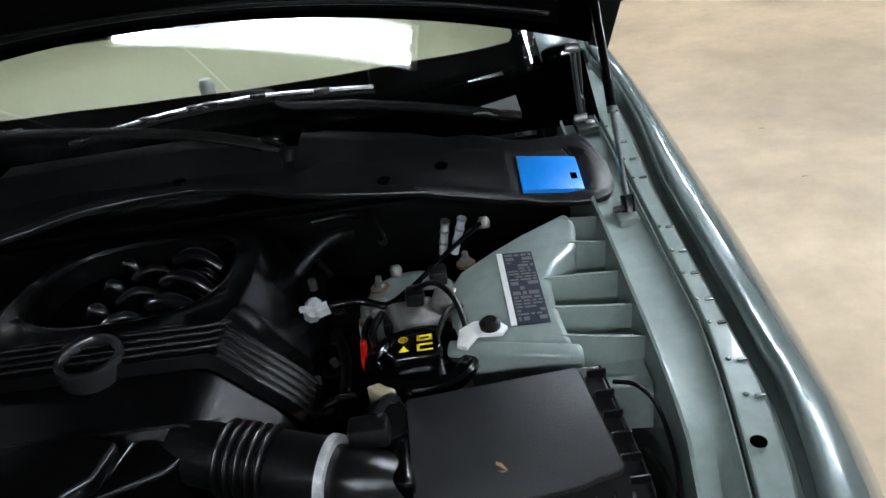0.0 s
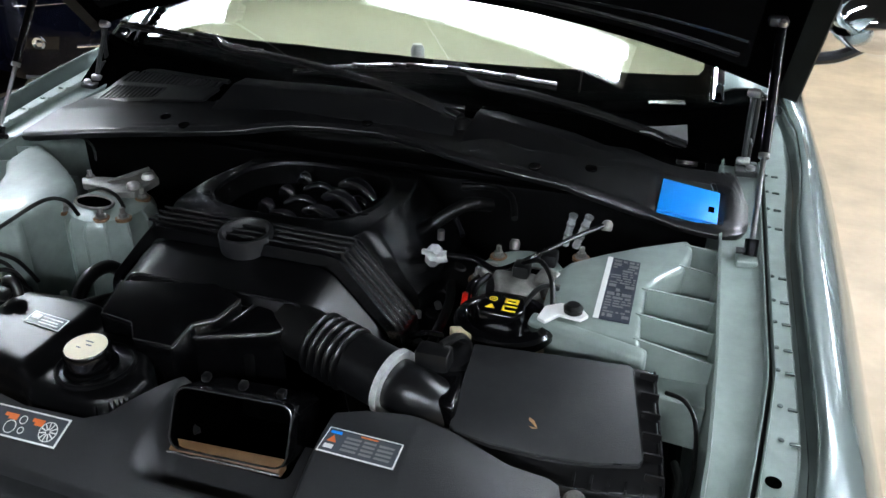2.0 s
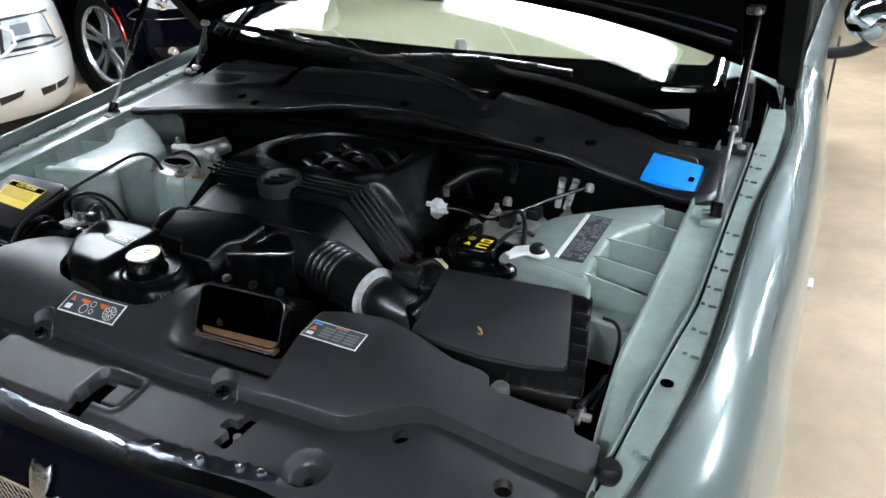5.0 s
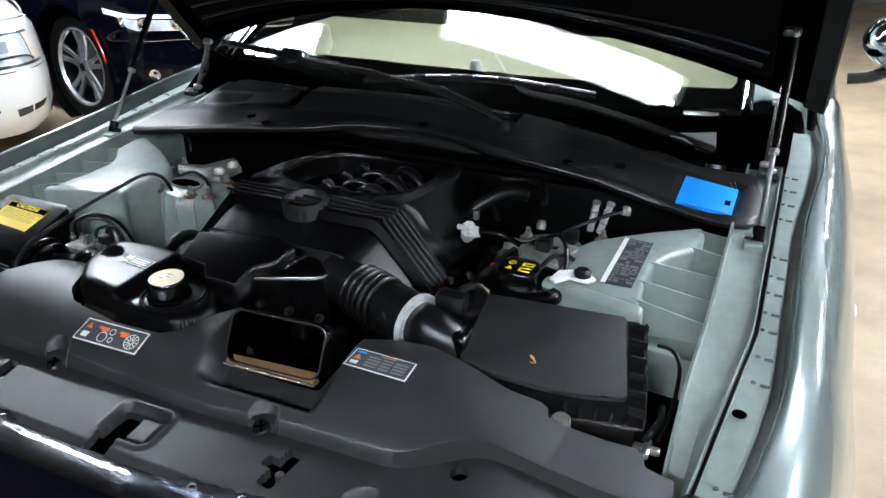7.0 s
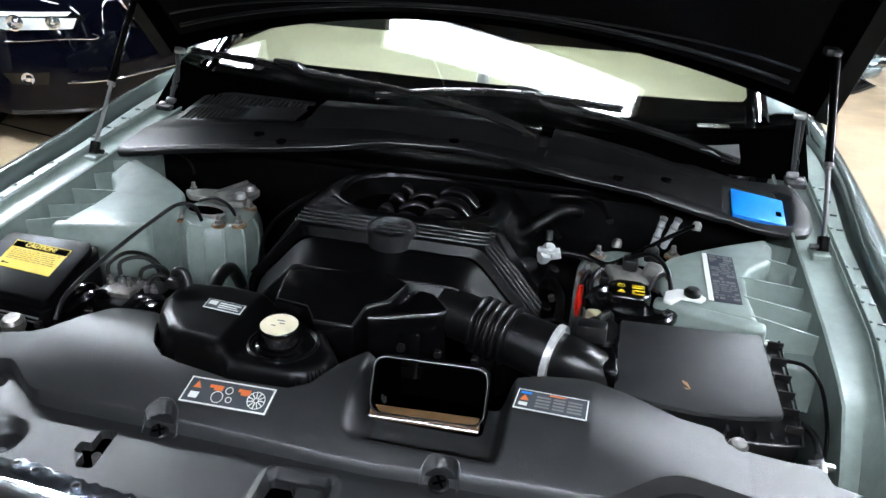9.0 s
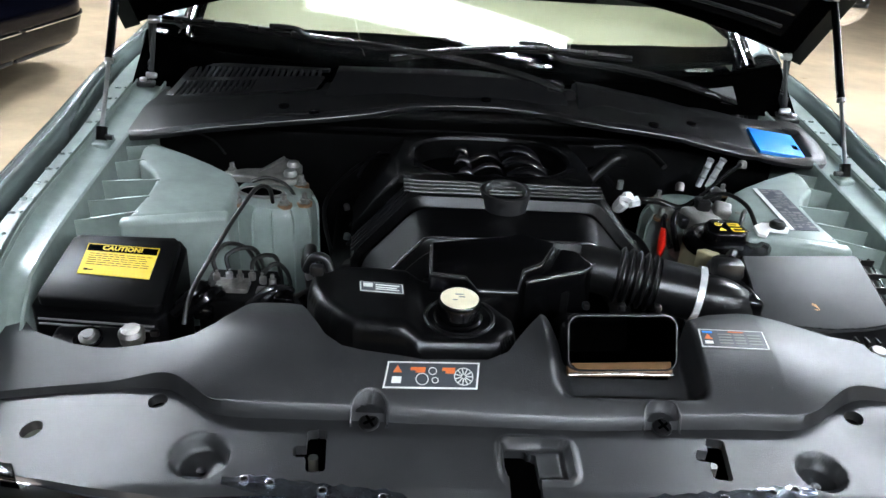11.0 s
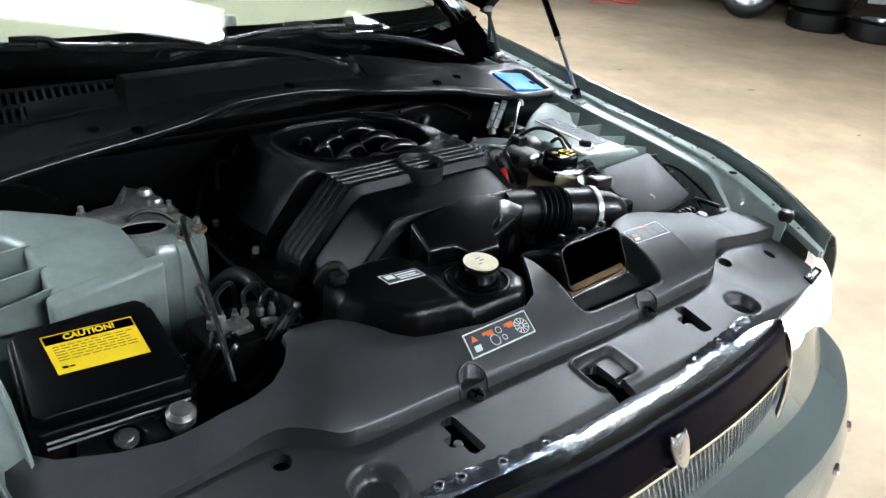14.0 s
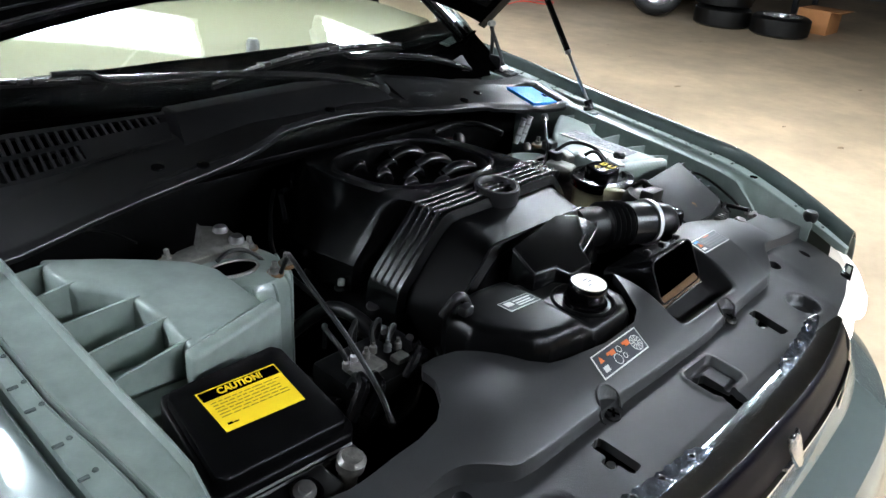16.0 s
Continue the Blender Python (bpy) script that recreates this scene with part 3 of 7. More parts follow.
def cover_z(x, y):
    low = 0.7225 + 0.12 * (y - 0.285) - 0.22 * max(0, abs(x) - 0.42) ** 1.3 - 0.9 * max(0, 0.235 - y) * 0.35
    t = y - 0.335
    k = ss(-0.12, -0.24, x)
    up = 0.745 + (0.82 - 0.04 * k) * t - (2.9 + 0.2 * k) * t * t
    s = step_y(x)
    # beyond the raised middle the step is only a low lip
    low += 0.012 * ss(0.27, 0.385, y) * ss(0.42, 0.50, x)
    up += (0.749 + 0.15 * (y - 0.395) - 0.12 * max(0, x - 0.56) - up) * min(1, max(0, (x - 0.358) / 0.20))
    up += (low + 0.009 + 0.22 * max(0, y - s) - up) * ss(-0.34, -0.54, x)
    z = low + (up - low) * min(1, max(0, (y - s) / (1.02 * STEP)))
    # trough under the cold-air inlet
    if 0.02 < x < 0.30:
        k = ss(0.045, 0.085, x) * ss(0.257, 0.238, x) * ss(0.352, 0.385, y)
        z -= 0.045 * k
    for cx, cy in RINGS:
        d = math.hypot(x - cx, max(0, y - cy))
        floor_z = 0.7375 + 0.16 * (y - cy + 0.01)
        if y > cy - 0.03 and z > floor_z:
            z += (floor_z - z) * ss(0.0235, 0.0195, d)
    for cx, cy, r in DISHES:
        d = math.hypot(x - cx, y - cy)
        z -= 0.020 * ss(r, r * 0.72, d) + 0.006 * ss(r * 0.75, 0, d)
    # recess round the bonnet catch
    d = RECESS(x, y)
    z -= 0.011 * ss(0.0, -0.003, d) * (1 - 0.40 * ss(-0.009, -0.013, d) * ss(0.012, 0.020, x))
    z += 0.003 * ss(0.009, 0.006, d) * ss(-0.001, 0.001, d)
    return z


def follow_step(x, v):
    """Rows of the skin follow the crisp step."""
    return v + (step_y(x) - 0.345) * (ss(0.20, 0.335, v) if v < 0.345 else ss(0.53, 0.36, v))


RECESS = rect_sd(0.020, 0.281, 0.042, 0.031, 0.013)
LEFT_EDGE = [(-0.714, 0.530), (-0.690, 0.525), (-0.660, 0.495), (-0.60, 0.466), (-0.553, 0.452), (-0.49, 0.446), (-0.455, 0.440), (-0.425, 0.441), (-0.400, 0.458), (-0.378, 0.488), (-0.366, 0.522), (-0.345, 0.543), (-0.318, 0.545), (-0.293, 0.527), (-0.273, 0.478), (-0.252, 0.437), (-0.228, 0.417), (-0.20, 0.409), (-0.17, 0.404), (-0.12, 0.396), (-0.035, 0.398), (-0.008, 0.410), (0.014, 0.442), (0.045, 0.487), (0.060, 0.490)]
RIGHT_EDGE = [(0.075, 0.455), (0.235, 0.465), (0.255, 0.484), (0.29, 0.502), (0.34, 0.514), (0.40, 0.506), (0.44, 0.495), (0.47, 0.488), (0.515, 0.491), (0.527, 0.486), (0.532, 0.471), (0.57, 0.470), (0.61, 0.471), (0.645, 0.476), (0.655, 0.470), (0.660, 0.452), (0.697, 0.448), (0.705, 0.38), (0.69, 0.30), (0.61, 0.262), (0.50, 0.235), (0.40, 0.218)]
FRONT_EDGE = [(0.2, 0.205), (0.0, 0.20), (-0.2, 0.205), (-0.40, 0.218), (-0.50, 0.235), (-0.60, 0.265), (-0.68, 0.31), (-0.712, 0.38), (-0.715, 0.47)]
HOLES = [rect_sd(0.154, 0.446, 0.070, 0.030, 0.01), disc_sd(-0.456, 0.366, 0.0125), disc_sd(-0.604, 0.336, 0.014), disc_sd(0.457, 0.362, 0.0125), disc_sd(0.605, 0.352, 0.0125),
         rect_sd(0.001, 0.240, 0.019, 0.058, 0.005), rect_sd(-0.005, 0.287, 0.015, 0.018, 0.006),
         rect_sd(-0.248, 0.288, 0.012, 0.032, 0.004, 3), rect_sd(-0.263, 0.286, 0.012, 0.009, 0.003, 3),
         rect_sd(0.248, 0.288, 0.012, 0.033, 0.004, -8), rect_sd(0.232, 0.292, 0.012, 0.009, 0.003, -8)]
cover = part("radiator_cover", sheet(-0.729, 0.726, 0.345 - 52 * STEP, 0.55, STEP, cover_z, poly_sd(LEFT_EDGE + RIGHT_EDGE + FRONT_EDGE), HOLES, 0.014, follow_step), RADTOP, car, "satin black moulded plastic cover over the radiator", angle=42)
# two added lightless sheets fill the slots and underside with shade
part("slot_pan", box(0.0, 0.252, 0.700, 0.09, 0.13, 0.004, 0.001), INKSHADE, cover, "black sheet under the catch slot in place of shade")
part("shadow_tray", box(0, 0.355, 0.665, 1.10, 0.20, 0.012, 0.003), INKSHADE, car, "black sheet added under the cover in place of shade")
for cx, cy in RINGS:
    z = cover_z(cx, cy)
    arch = [(cx + 0.0235 * math.cos(a), cy + 0.0235 * math.sin(a)) for a in (radians(-20 + 220 * k / 16) for k in range(17))]
    part("arch_rim", tube([(x, y, cover_z(cx + (x - cx) * 1.12, cy + (y - cy) * 1.12) + 0.0004) for x, y in arch], 0.0017, 6, smooth=0), RADTOP, cover)
    sc = part("screw", lathe([(0.013, 0), (0.013, 0.003), (0.011, 0.005), (0, 0.005)], pose(cx, cy - 0.002, z, 20), 20), SATIN, cover, "black slotted fastener")
    b = box(0, 0, 0.0055, 0.018, 0.003, 0.002)
    box(0, 0, 0.0055, 0.003, 0.018, 0.002, bm=b)
    part("slot", shift(b, pose(cx, cy - 0.002, z, 20, 0, 35)), INKSHADE, sc)
for cx, cy, r in DISHES:
    part("boss", lathe([(0.006, 0), (0.006, 0.004), (0, 0.005)], pose(cx, cy, cover_z(cx, cy) - 0.001), 12), SATIN, cover)
catch = part("bonnet_catch", box(0.012, 0.262, 0.694, 0.026, 0.010, 0.008, 0.002), STEEL, car, "steel bonnet catch bar in its slot")
for sx in (-0.246, 0.25):
    part("catch_post", lathe([(0.006, 0), (0.006, 0.03), (0, 0.03)], pose(sx - 0.006, 0.29, 0.68), 10), STEEL, car)

# warning stickers
fan = Label((-0.166, 0.3915, 0.7825), (-0.047, 0.392, 0.7825), (-0.051, 0.360, 0.766), (-0.172, 0.359, 0.766))
for q in fan.c:
    q.z = cover_z(q.x, q.y) + 0.0014
st = part("sticker", fan.area(0, 0, 1, 1, 0.0006), WHITE, cover, "white-edged warning sticker with a belt and fan drawing")
part("ground", fan.area(0.02, 0.06, 0.98, 0.94, 0.0012), LABELGREY, st)
part("triangle", fan.tri(0.12, 0.30, 0.006, 0.0018), ORANGE, st)
part("booklet", fan.area(0.08, 0.58, 0.18, 0.82, 0.0018), WHITE, st)
b = fan.ring(0.40, 0.66, 0.0085, 0.0012, 0.0018)
fan.ring(0.50, 0.36, 0.0055, 0.0012, 0.0018, b)
fan.ring(0.54, 0.70, 0.0045, 0.0012, 0.0018, b)
part("belt_drawing", b, WHITE, st)
b = fan.ring(0.84, 0.55, 0.0125, 0.0012, 0.0018, spokes=11)
part("fan_drawing", b, WHITE, st)
b = fan.area(0.26, 0.22, 0.42, 0.34, 0.0018)
fan.area(0.32, 0.34, 0.42, 0.42, 0.0018, b)
part("glove_drawing", b, ORANGE, st)
b = fan.area(0.60, 0.22, 0.74, 0.34, 0.0018)
fan.area(0.64, 0.34, 0.74, 0.44, 0.0018, b)
part("glove_drawing", b, ORANGE, st)

ac = Label((0.262, 0.460, 0.80), (0.353, 0.458, 0.80), (0.352, 0.424, 0.79), (0.258, 0.426, 0.79))
for q in ac.c:
    q.z = cover_z(q.x, q.y) + 0.0014
st = part("sticker", ac.area(0, 0, 1, 1, 0.0006), WHITE, cover, "dark air-conditioning sticker with a white edge")
part("ground", ac.area(0.02, 0.05, 0.98, 0.95, 0.0012), LABELGREY, st)
part("triangle", ac.tri(0.12, 0.45, 0.006, 0.0018), ORANGE, st)
part("symbol", ac.area(0.05, 0.14, 0.20, 0.24, 0.0018), BLUE, st)
part("booklet", ac.area(0.06, 0.68, 0.18, 0.84, 0.0018), WHITE, st)
part("red_bar", ac.area(0.45, 0.11, 0.68, 0.16, 0.0018), ORANGE, st)
b = None
for v in (0.26, 0.42, 0.58, 0.74):
    for u, w in ((0.28, 0.2), (0.52, 0.16), (0.72, 0.2)):
        b = ac.area(u, v, u + w, v + 0.08, 0.0018, b)
part("printed_text", b, GREYINK, st)

# ---------------------------------------------------------------- grille, lamps, bumper
def front_y(x):
    return 0.205 + 0.35 * max(0, abs(x) - 0.05) ** 2.2


def front_band(prof, x0, x1, n=40, thick=0.003):
    rows = []
    for i in range(n + 1):
        x = x0 + (x1 - x0) * i / n
        rows.append([(x, front_y(x) + dy, dz - 0.10 * max(0, abs(x) - 0.2) ** 2) for dy, dz in prof])
    return thicken(loft(rows), thick)


grille = part("grille_surround", front_band([(0.022, 0.7040), (0.020, 0.7100), (0.012, 0.7118), (0.0, 0.7128), (-0.014, 0.7132), (-0.024, 0.7130), (-0.029, 0.7122), (-0.032, 0.7100)], -0.40, 0.40), SCUFFED, car, "scuffed chrome grille surround")
# chrome band with its dark reflections painted as colour
part("grille_face", front_band([(-0.0315, 0.7096), (-0.036, 0.7060), (-0.040, 0.7010), (-0.0425, 0.693), (-0.049, 0.676), (-0.056, 0.656), (-0.060, 0.645)], -0.39, 0.39), GRILLEB, grille, "lower chrome band, coloured near black for its dark reflections")
part("lower_trim", front_band([(-0.060, 0.646), (-0.0655, 0.6435), (-0.0665, 0.639), (-0.063, 0.635)], -0.385, 0.385), CHROME, grille, "thin chrome bar")
# black sheet stands for the shade behind the mesh
part("mesh_backing", front_band([(-0.054, 0.629), (-0.050, 0.50)], -0.37, 0.37), INKSHADE, grille)
for k in range(66):
    for lean, back in ((0.065, 0.0), (-0.065, 0.003)):
        x = -0.36 + k * 0.72 / 65
        rail = []
        for f in (0.0, 0.35, 0.7, 1.0):
            xx = max(-0.37, min(0.37, x + lean * (f - 0.5)))
            rail.append((xx, front_y(xx) - 0.062 + back + 0.006 * f * f, 0.634 - 0.125 * f - 0.10 * max(0, abs(xx) - 0.2) ** 2))
        part("mesh_wire", tube(rail, 0.0014, 5, smooth=0), ALU, grille)
for s in (-1, 1):
    bz = [(s * 0.40, front_y(0.4) - 0.01, 0.706), (s * 0.405, front_y(0.4) - 0.045, 0.67), (s * 0.40, front_y(0.4) - 0.065, 0.60), (s * 0.37, front_y(0.37) - 0.07, 0.505)]
    part("grille_side", tube(bz, 0.009, 10, flat=0.8), CHROME, grille)
# scuffed mounting flange with ring-headed screws on the cover's front edge
for s in (-1, 1):
    rows = []
    for i in range(25):
        x = 0.115 + 0.235 * i / 24
        y0, depth = front_y(x) + 0.006, 0.017 * min(1, 6 * i / 24) * min(1, 5 * (24 - i) / 24 + 0.35) + 0.002 * math.sin(9.0 * i)
        rows.append([(s * x, y0 + f * depth, max(cover_z(s * x, y0 + f * depth), 0.7105 - 0.10 * max(0, x - 0.2) ** 2) + 0.0030 + 0.0006 * math.sin(5.0 * i + 7 * f)) for f in (-0.25, 0.0, 0.35, 0.7, 1.0)])
    tf = part("mounting_flange", thicken(loft(rows), 0.002), SCRATCHED, grille, "scuffed chrome mounting flange")
    for x in (0.165, 0.235, 0.295, 0.325):
        y = front_y(x) + 0.014
        at = pose(s * x, y, cover_z(s * x, y) + 0.0045)
        sc = part("screw", lathe([(0.0058, -0.001), (0.0058, 0.0012), (0.0045, 0.0018), (0.0036, 0.0004)], at, 14, caps=False), ALU, tf, "bright ring-headed screw")
        part("centre", lathe([(0.0036, 0.0), (0.0036, 0.0006), (0, 0.0006)], at, 12), DARK, sc)
em_at = pose(0.025, 0.146, 0.668, 65)
em = prism([(-0.017, 0.024), (-0.011, 0.018), (0.0, 0.021), (0.011, 0.018), (0.017, 0.024), (0.020, 0.006), (0.015, -0.012), (0.008, -0.026), (0.0, -0.029), (-0.008, -0.026), (-0.015, -0.012), (-0.020, 0.006)], lambda x, y: 0.009 - 9.0 * x * x - 3.0 * y * y, 0.0, 0.0015)
shift(em, em_at)
part("emblem", em, ALU, grille, "small chrome emblem")

for s in (-1, 1):
    line = curve([(0.405, 0.228, 0.694), (0.45, 0.216, 0.694), (0.52, 0.214, 0.692), (0.59, 0.222, 0.690), (0.66, 0.242, 0.688), (0.712, 0.272, 0.690), (0.748, 0.312, 0.698), (0.762, 0.345, 0.705)], 5)
    shape = ((0.034, 0.004), (0.018, 0.004), (0.004, -0.004), (-0.004, -0.016), (-0.006, -0.035), (-0.002, -0.055), (0.010, -0.072), (0.03, -0.085))
    # only the right housing glows, as painted glare; the left one is chrome
    lampset = part("headlamp", thicken(loft([[(s * q.x, q.y + dy, q.z + dz) for dy, dz in shape] for q in line]), 0.003), LAMPGLARE if s > 0 else SCUFFED, car, "bright headlamp unit beside the grille")
    for cx, cy, r in ((0.475, 0.214, 0.030), (0.60, 0.226, 0.032)):
        m = pose(s * cx, cy, 0.655, 78, 0, s * 12)
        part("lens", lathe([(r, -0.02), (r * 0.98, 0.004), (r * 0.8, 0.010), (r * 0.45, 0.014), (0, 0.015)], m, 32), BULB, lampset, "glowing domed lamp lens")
    clip = part("lamp_clip", prism([(s * 0.585, 0.250), (s * 0.655, 0.265), (s * 0.66, 0.283), (s * 0.60, 0.275)], 0.706, 0.700, 0.002), GLOSSY, car, "black plastic lamp retainer")
    part("slot", prism([(s * 0.605, 0.259), (s * 0.640, 0.266), (s * 0.643, 0.274), (s * 0.61, 0.268)], 0.7068, 0.7055), CAST, clip)


def bumper_y(x, k):
    return 0.13 - 0.05 * math.cos(x * 1.6) + 0.55 * max(0, abs(x) - 0.38) ** 2.0 + k


rows = []
for i in range(49):
    x = -0.85 + 1.70 * i / 48
    e = max(0, abs(x) - 0.55)
    rows.append([(x * (1 - 0.015 * j), bumper_y(x, dy) , z - 0.05 * e) for j, (dy, z) in enumerate(((0.105, 0.628), (0.088, 0.57), (0.06, 0.525), (0.02, 0.512), (-0.012, 0.50), (-0.03, 0.47), (-0.038, 0.42), (-0.036, 0.34), (-0.02, 0.27), (0.02, 0.21)))])
bumper = part("front_bumper", thicken(loft(rows), 0.004), PAINT, car, "grey-green painted front bumper with parking sensors")
for x in (-0.66, -0.3, 0.3, 0.5, 0.66):
    at = pose(x * 0.925, bumper_y(x, -0.034), 0.455 - 0.05 * max(0, abs(x) - .55), 80, 0, 38 * max(0, abs(x) - 0.3) * (1 if x > 0 else -1) * 2)
    se = part("sensor", lathe([(0.011, -0.004), (0.011, 0.002), (0.009, 0.0035), (0.0075, 0.002), (0.007, -0.004)], at, 18, caps=False), RIM, bumper, "small round parking sensor")
    part("centre", lathe([(0.0068, -0.004), (0.0068, 0.001), (0, 0.0015)], at, 14), GREYINK, se)

# ---------------------------------------------------------------- engine cover
CX = 0.012


def vee(w_top, w_bot, z_top, z_bot, w_low, z_low):
    return [(-w_low, z_low), (-w_bot, z_bot), (-w_top, z_top), (w_top, z_top), (w_bot, z_bot), (w_low, z_low)]


def rounded(line, r=0.016, n=4):
    """The same polyline with its corners rounded off."""
    out = [Vector((*line[0], 0))]
    for a, b, c in zip(line, line[1:], line[2:]):
        a, b, c = Vector((*a, 0)), Vector((*b, 0)), Vector((*c, 0))
        p, q = b + (a - b).normalized() * min(r, (a - b).length * 0.45), b + (c - b).normalized() * min(r, (c - b).length * 0.45)
        out += [(p * (1 - f) ** 2 + b * 2 * f * (1 - f) + q * f * f) for f in (k / n for k in range(n + 1))]
    out.append(Vector((*line[-1], 0)))
    return [(v.x, v.y) for v in out]


def vee_rows(items, r=0.016):
    return [[(CX + x, y, z) for x, z in rounded(vee(*sec), r)] for y, sec in items]


SEC = (0.150, 0.247, 0.884, 0.774, 0.254, 0.69)
DECK = [(0.697, (0.143, 0.234, 0.869, 0.770, 0.240, 0.69)), (0.703, SEC), (0.768, (0.153, 0.250, 0.886, 0.776, 0.257, 0.69))]
eng = part("engine_cover", thicken(loft(vee_rows(DECK)), 0.004), COVER, car, "glossy black plastic engine cover with a round badge boss", angle=25)
# rear deck with the oval opening over the intake runners
OX, OY, OA, OB = 0.006, 0.921, 0.138, 0.127
deck_z = lambda y: 0.887 - 0.07 * max(0, y - 0.78)
rings = []
edge = [(-0.146, 0.766), (0.166, 0.766), (0.172, 0.80), (0.180, 0.90), (0.172, 1.04), (0.15, 1.08), (-0.12, 1.08), (-0.15, 1.04), (-0.166, 0.90), (-0.160, 0.80)]
angs = [2 * math.pi * k / 72 for k in range(72)]
sd_edge = poly_sd(edge)


def reach(a):
    lo, hi = 0.0, 0.4
    for _ in range(24):
        mid = (lo + hi) / 2
        if sd_edge(OX + mid * math.cos(a), OY + mid * math.sin(a)) < 0:
            lo = mid
        else:
            hi = mid
    return lo


def ring_at(k, dz, grow=0.0):
    out = []
    for a in angs:
        r = (abs(math.cos(a) / OA) ** 2.7 + abs(math.sin(a) / OB) ** 2.7) ** (-1 / 2.7) + grow
        r = r + (reach(a) - r) * k if k else r
        x, y = OX + r * math.cos(a), OY + r * math.sin(a)
        out.append((x, y, deck_z(y) + dz))
    return out


def flank(out, drop):
    """The sloping sides of the deck: straight in front, leaning outwards elsewhere."""
    return [(x + out * max(-1, min(1, (x - OX) / 0.155)) * ss(0.764, 0.80, y), y + 0.3 * out * ss(1.03, 1.08, y), z - drop) for x, y, z in ring_at(1, 0)]


b = loft([flank(0.086, 0.18), flank(0.078, 0.104), flank(0.012, 0.016), flank(0.004, 0.006), ring_at(1, -0.001), ring_at(0.96, 0), ring_at(0, 0, 0.012), ring_at(0, 0.003, 0.007), ring_at(0, 0.002, 0.002), ring_at(0, -0.004)], closed=True)
part("rear_deck", b, DECKM, eng, "deck of the cover with a rimmed oval opening", angle=30)
# wall and well below are coloured near black for the shade inside
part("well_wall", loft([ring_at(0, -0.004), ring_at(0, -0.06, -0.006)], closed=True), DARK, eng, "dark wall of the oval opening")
fr = []
for y, sec in ((0.612, (0.120, 0.190, 0.838, 0.765, 0.205, 0.68)), (0.620, (0.130, 0.203, 0.851, 0.768, 0.216, 0.68)), (0.655, (0.134, 0.213, 0.857, 0.768, 0.224, 0.68)), (0.698, (0.141, 0.230, 0.867, 0.768, 0.236, 0.68))):
    fr.append((y, sec))
part("front_shell", thicken(loft(vee_rows(fr, 0.028)), 0.004), SHELLM, eng, "stepped lower front of the cover")
b = loft(vee_rows([(0.612, (0.120, 0.190, 0.838, 0.765, 0.205, 0.68)), (0.607, (0.10, 0.17, 0.815, 0.75, 0.18, 0.65))], 0.028))
part("front_wall", thicken(b, 0.003), SHELLM, eng)
for k in range(4):
    y = 0.714 + 0.0145 * k
    pts = [(CX + x, y, z + 0.0015) for x, z in vee(0.1505 + 0.0006 * k, 0.2475 + 0.0007 * k, 0.8845 + 0.0004 * k, 0.7745, 0.254, 0.75)[1:5]]
    a, bq, c, d = [Vector(p) for p in pts]
    part("rib", tube([a, a.lerp(bq, 0.94), bq.lerp(c, 0.03), bq.lerp(c, 0.97), c.lerp(d, 0.06), d], 0.0024, 6, smooth=3), RIBM, eng)
part("shoulder", tube([(CX - 0.201, 0.619, 0.770), (CX - 0.13, 0.619, 0.8495), (CX - 0.122, 0.619, 0.852), (CX + 0.122, 0.619, 0.852), (CX + 0.13, 0.619, 0.8495), (CX + 0.201, 0.619, 0.770)], 0.0026, 8, smooth=0), RIBM, eng)
badge = part("badge_boss", lathe([(0.0395, -0.020), (0.040, 0.004), (0.039, 0.0075), (0.034, 0.008), (0.031, 0.004), (0.030, -0.004), (0, -0.004)], pose(CX, 0.718, 0.887, 4), 40), BOSSM, eng, "round raised badge boss")
b = bmesh.new()
for k in range(9):
    a = k * 2 * math.pi / 9
    bmesh.ops.create_icosphere(b, subdivisions=1, radius=0.006, matrix=Matrix.Translation((CX + 0.016 * math.cos(a), 0.720 + 0.014 * math.sin(a), 0.8835)) @ Matrix.Diagonal((1.2, 0.8, 0.5, 1)))
bmesh.ops.create_icosphere(b, subdivisions=2, radius=0.012, matrix=Matrix.Translation((CX, 0.720, 0.884)) @ Matrix.Diagonal((1, 1, 0.4, 1)))
part("relief", b, GLOSSY, badge, "black relief on the badge")

# intake runners sunk into the oval opening
man = part("manifold_well", prism([(x, y) for x, y, z in ring_at(0, 0, 0.002)], lambda x, y: deck_z(y) - 0.040, lambda x, y: deck_z(y) - 0.068), DARK, eng, "dark well under the runners")
# each runner arches across the well; a short stub and a block stand beside it
for r in range(3):
    for x0, y0, sx, rr, lean, up in ((0.074, 0.852, 0.038, 0.0135, 0.012, 0.006), (0.006, 0.838, 0.030, 0.0090, -0.004, -0.002), (-0.040, 0.872, 0.013, 0.0100, 0.003, -0.002), (0.086, 0.822, 0.022, 0.0080, 0.004, -0.010)):
        y1 = y0 + 0.0715 * r
        zz = deck_z(y1) - 0.014 + up
        pts = [(x0 - sx, y1 + lean, zz - 0.012), (x0 - 0.35 * sx, y1 + 0.4 * lean, zz - 0.001), (x0 + 0.35 * sx, y1 - 0.5 * lean, zz - 0.002), (x0 + sx, y1 - 1.4 * lean, zz - 0.020)]
        part("runner", tube(pts, rr, 12, radii=lambda f, w=rr: 0.65 * w + 0.35 * w * math.sin(math.pi * (0.1 + 0.85 * f)), flat=0.8), HORN, man, "curved glossy black intake runner")
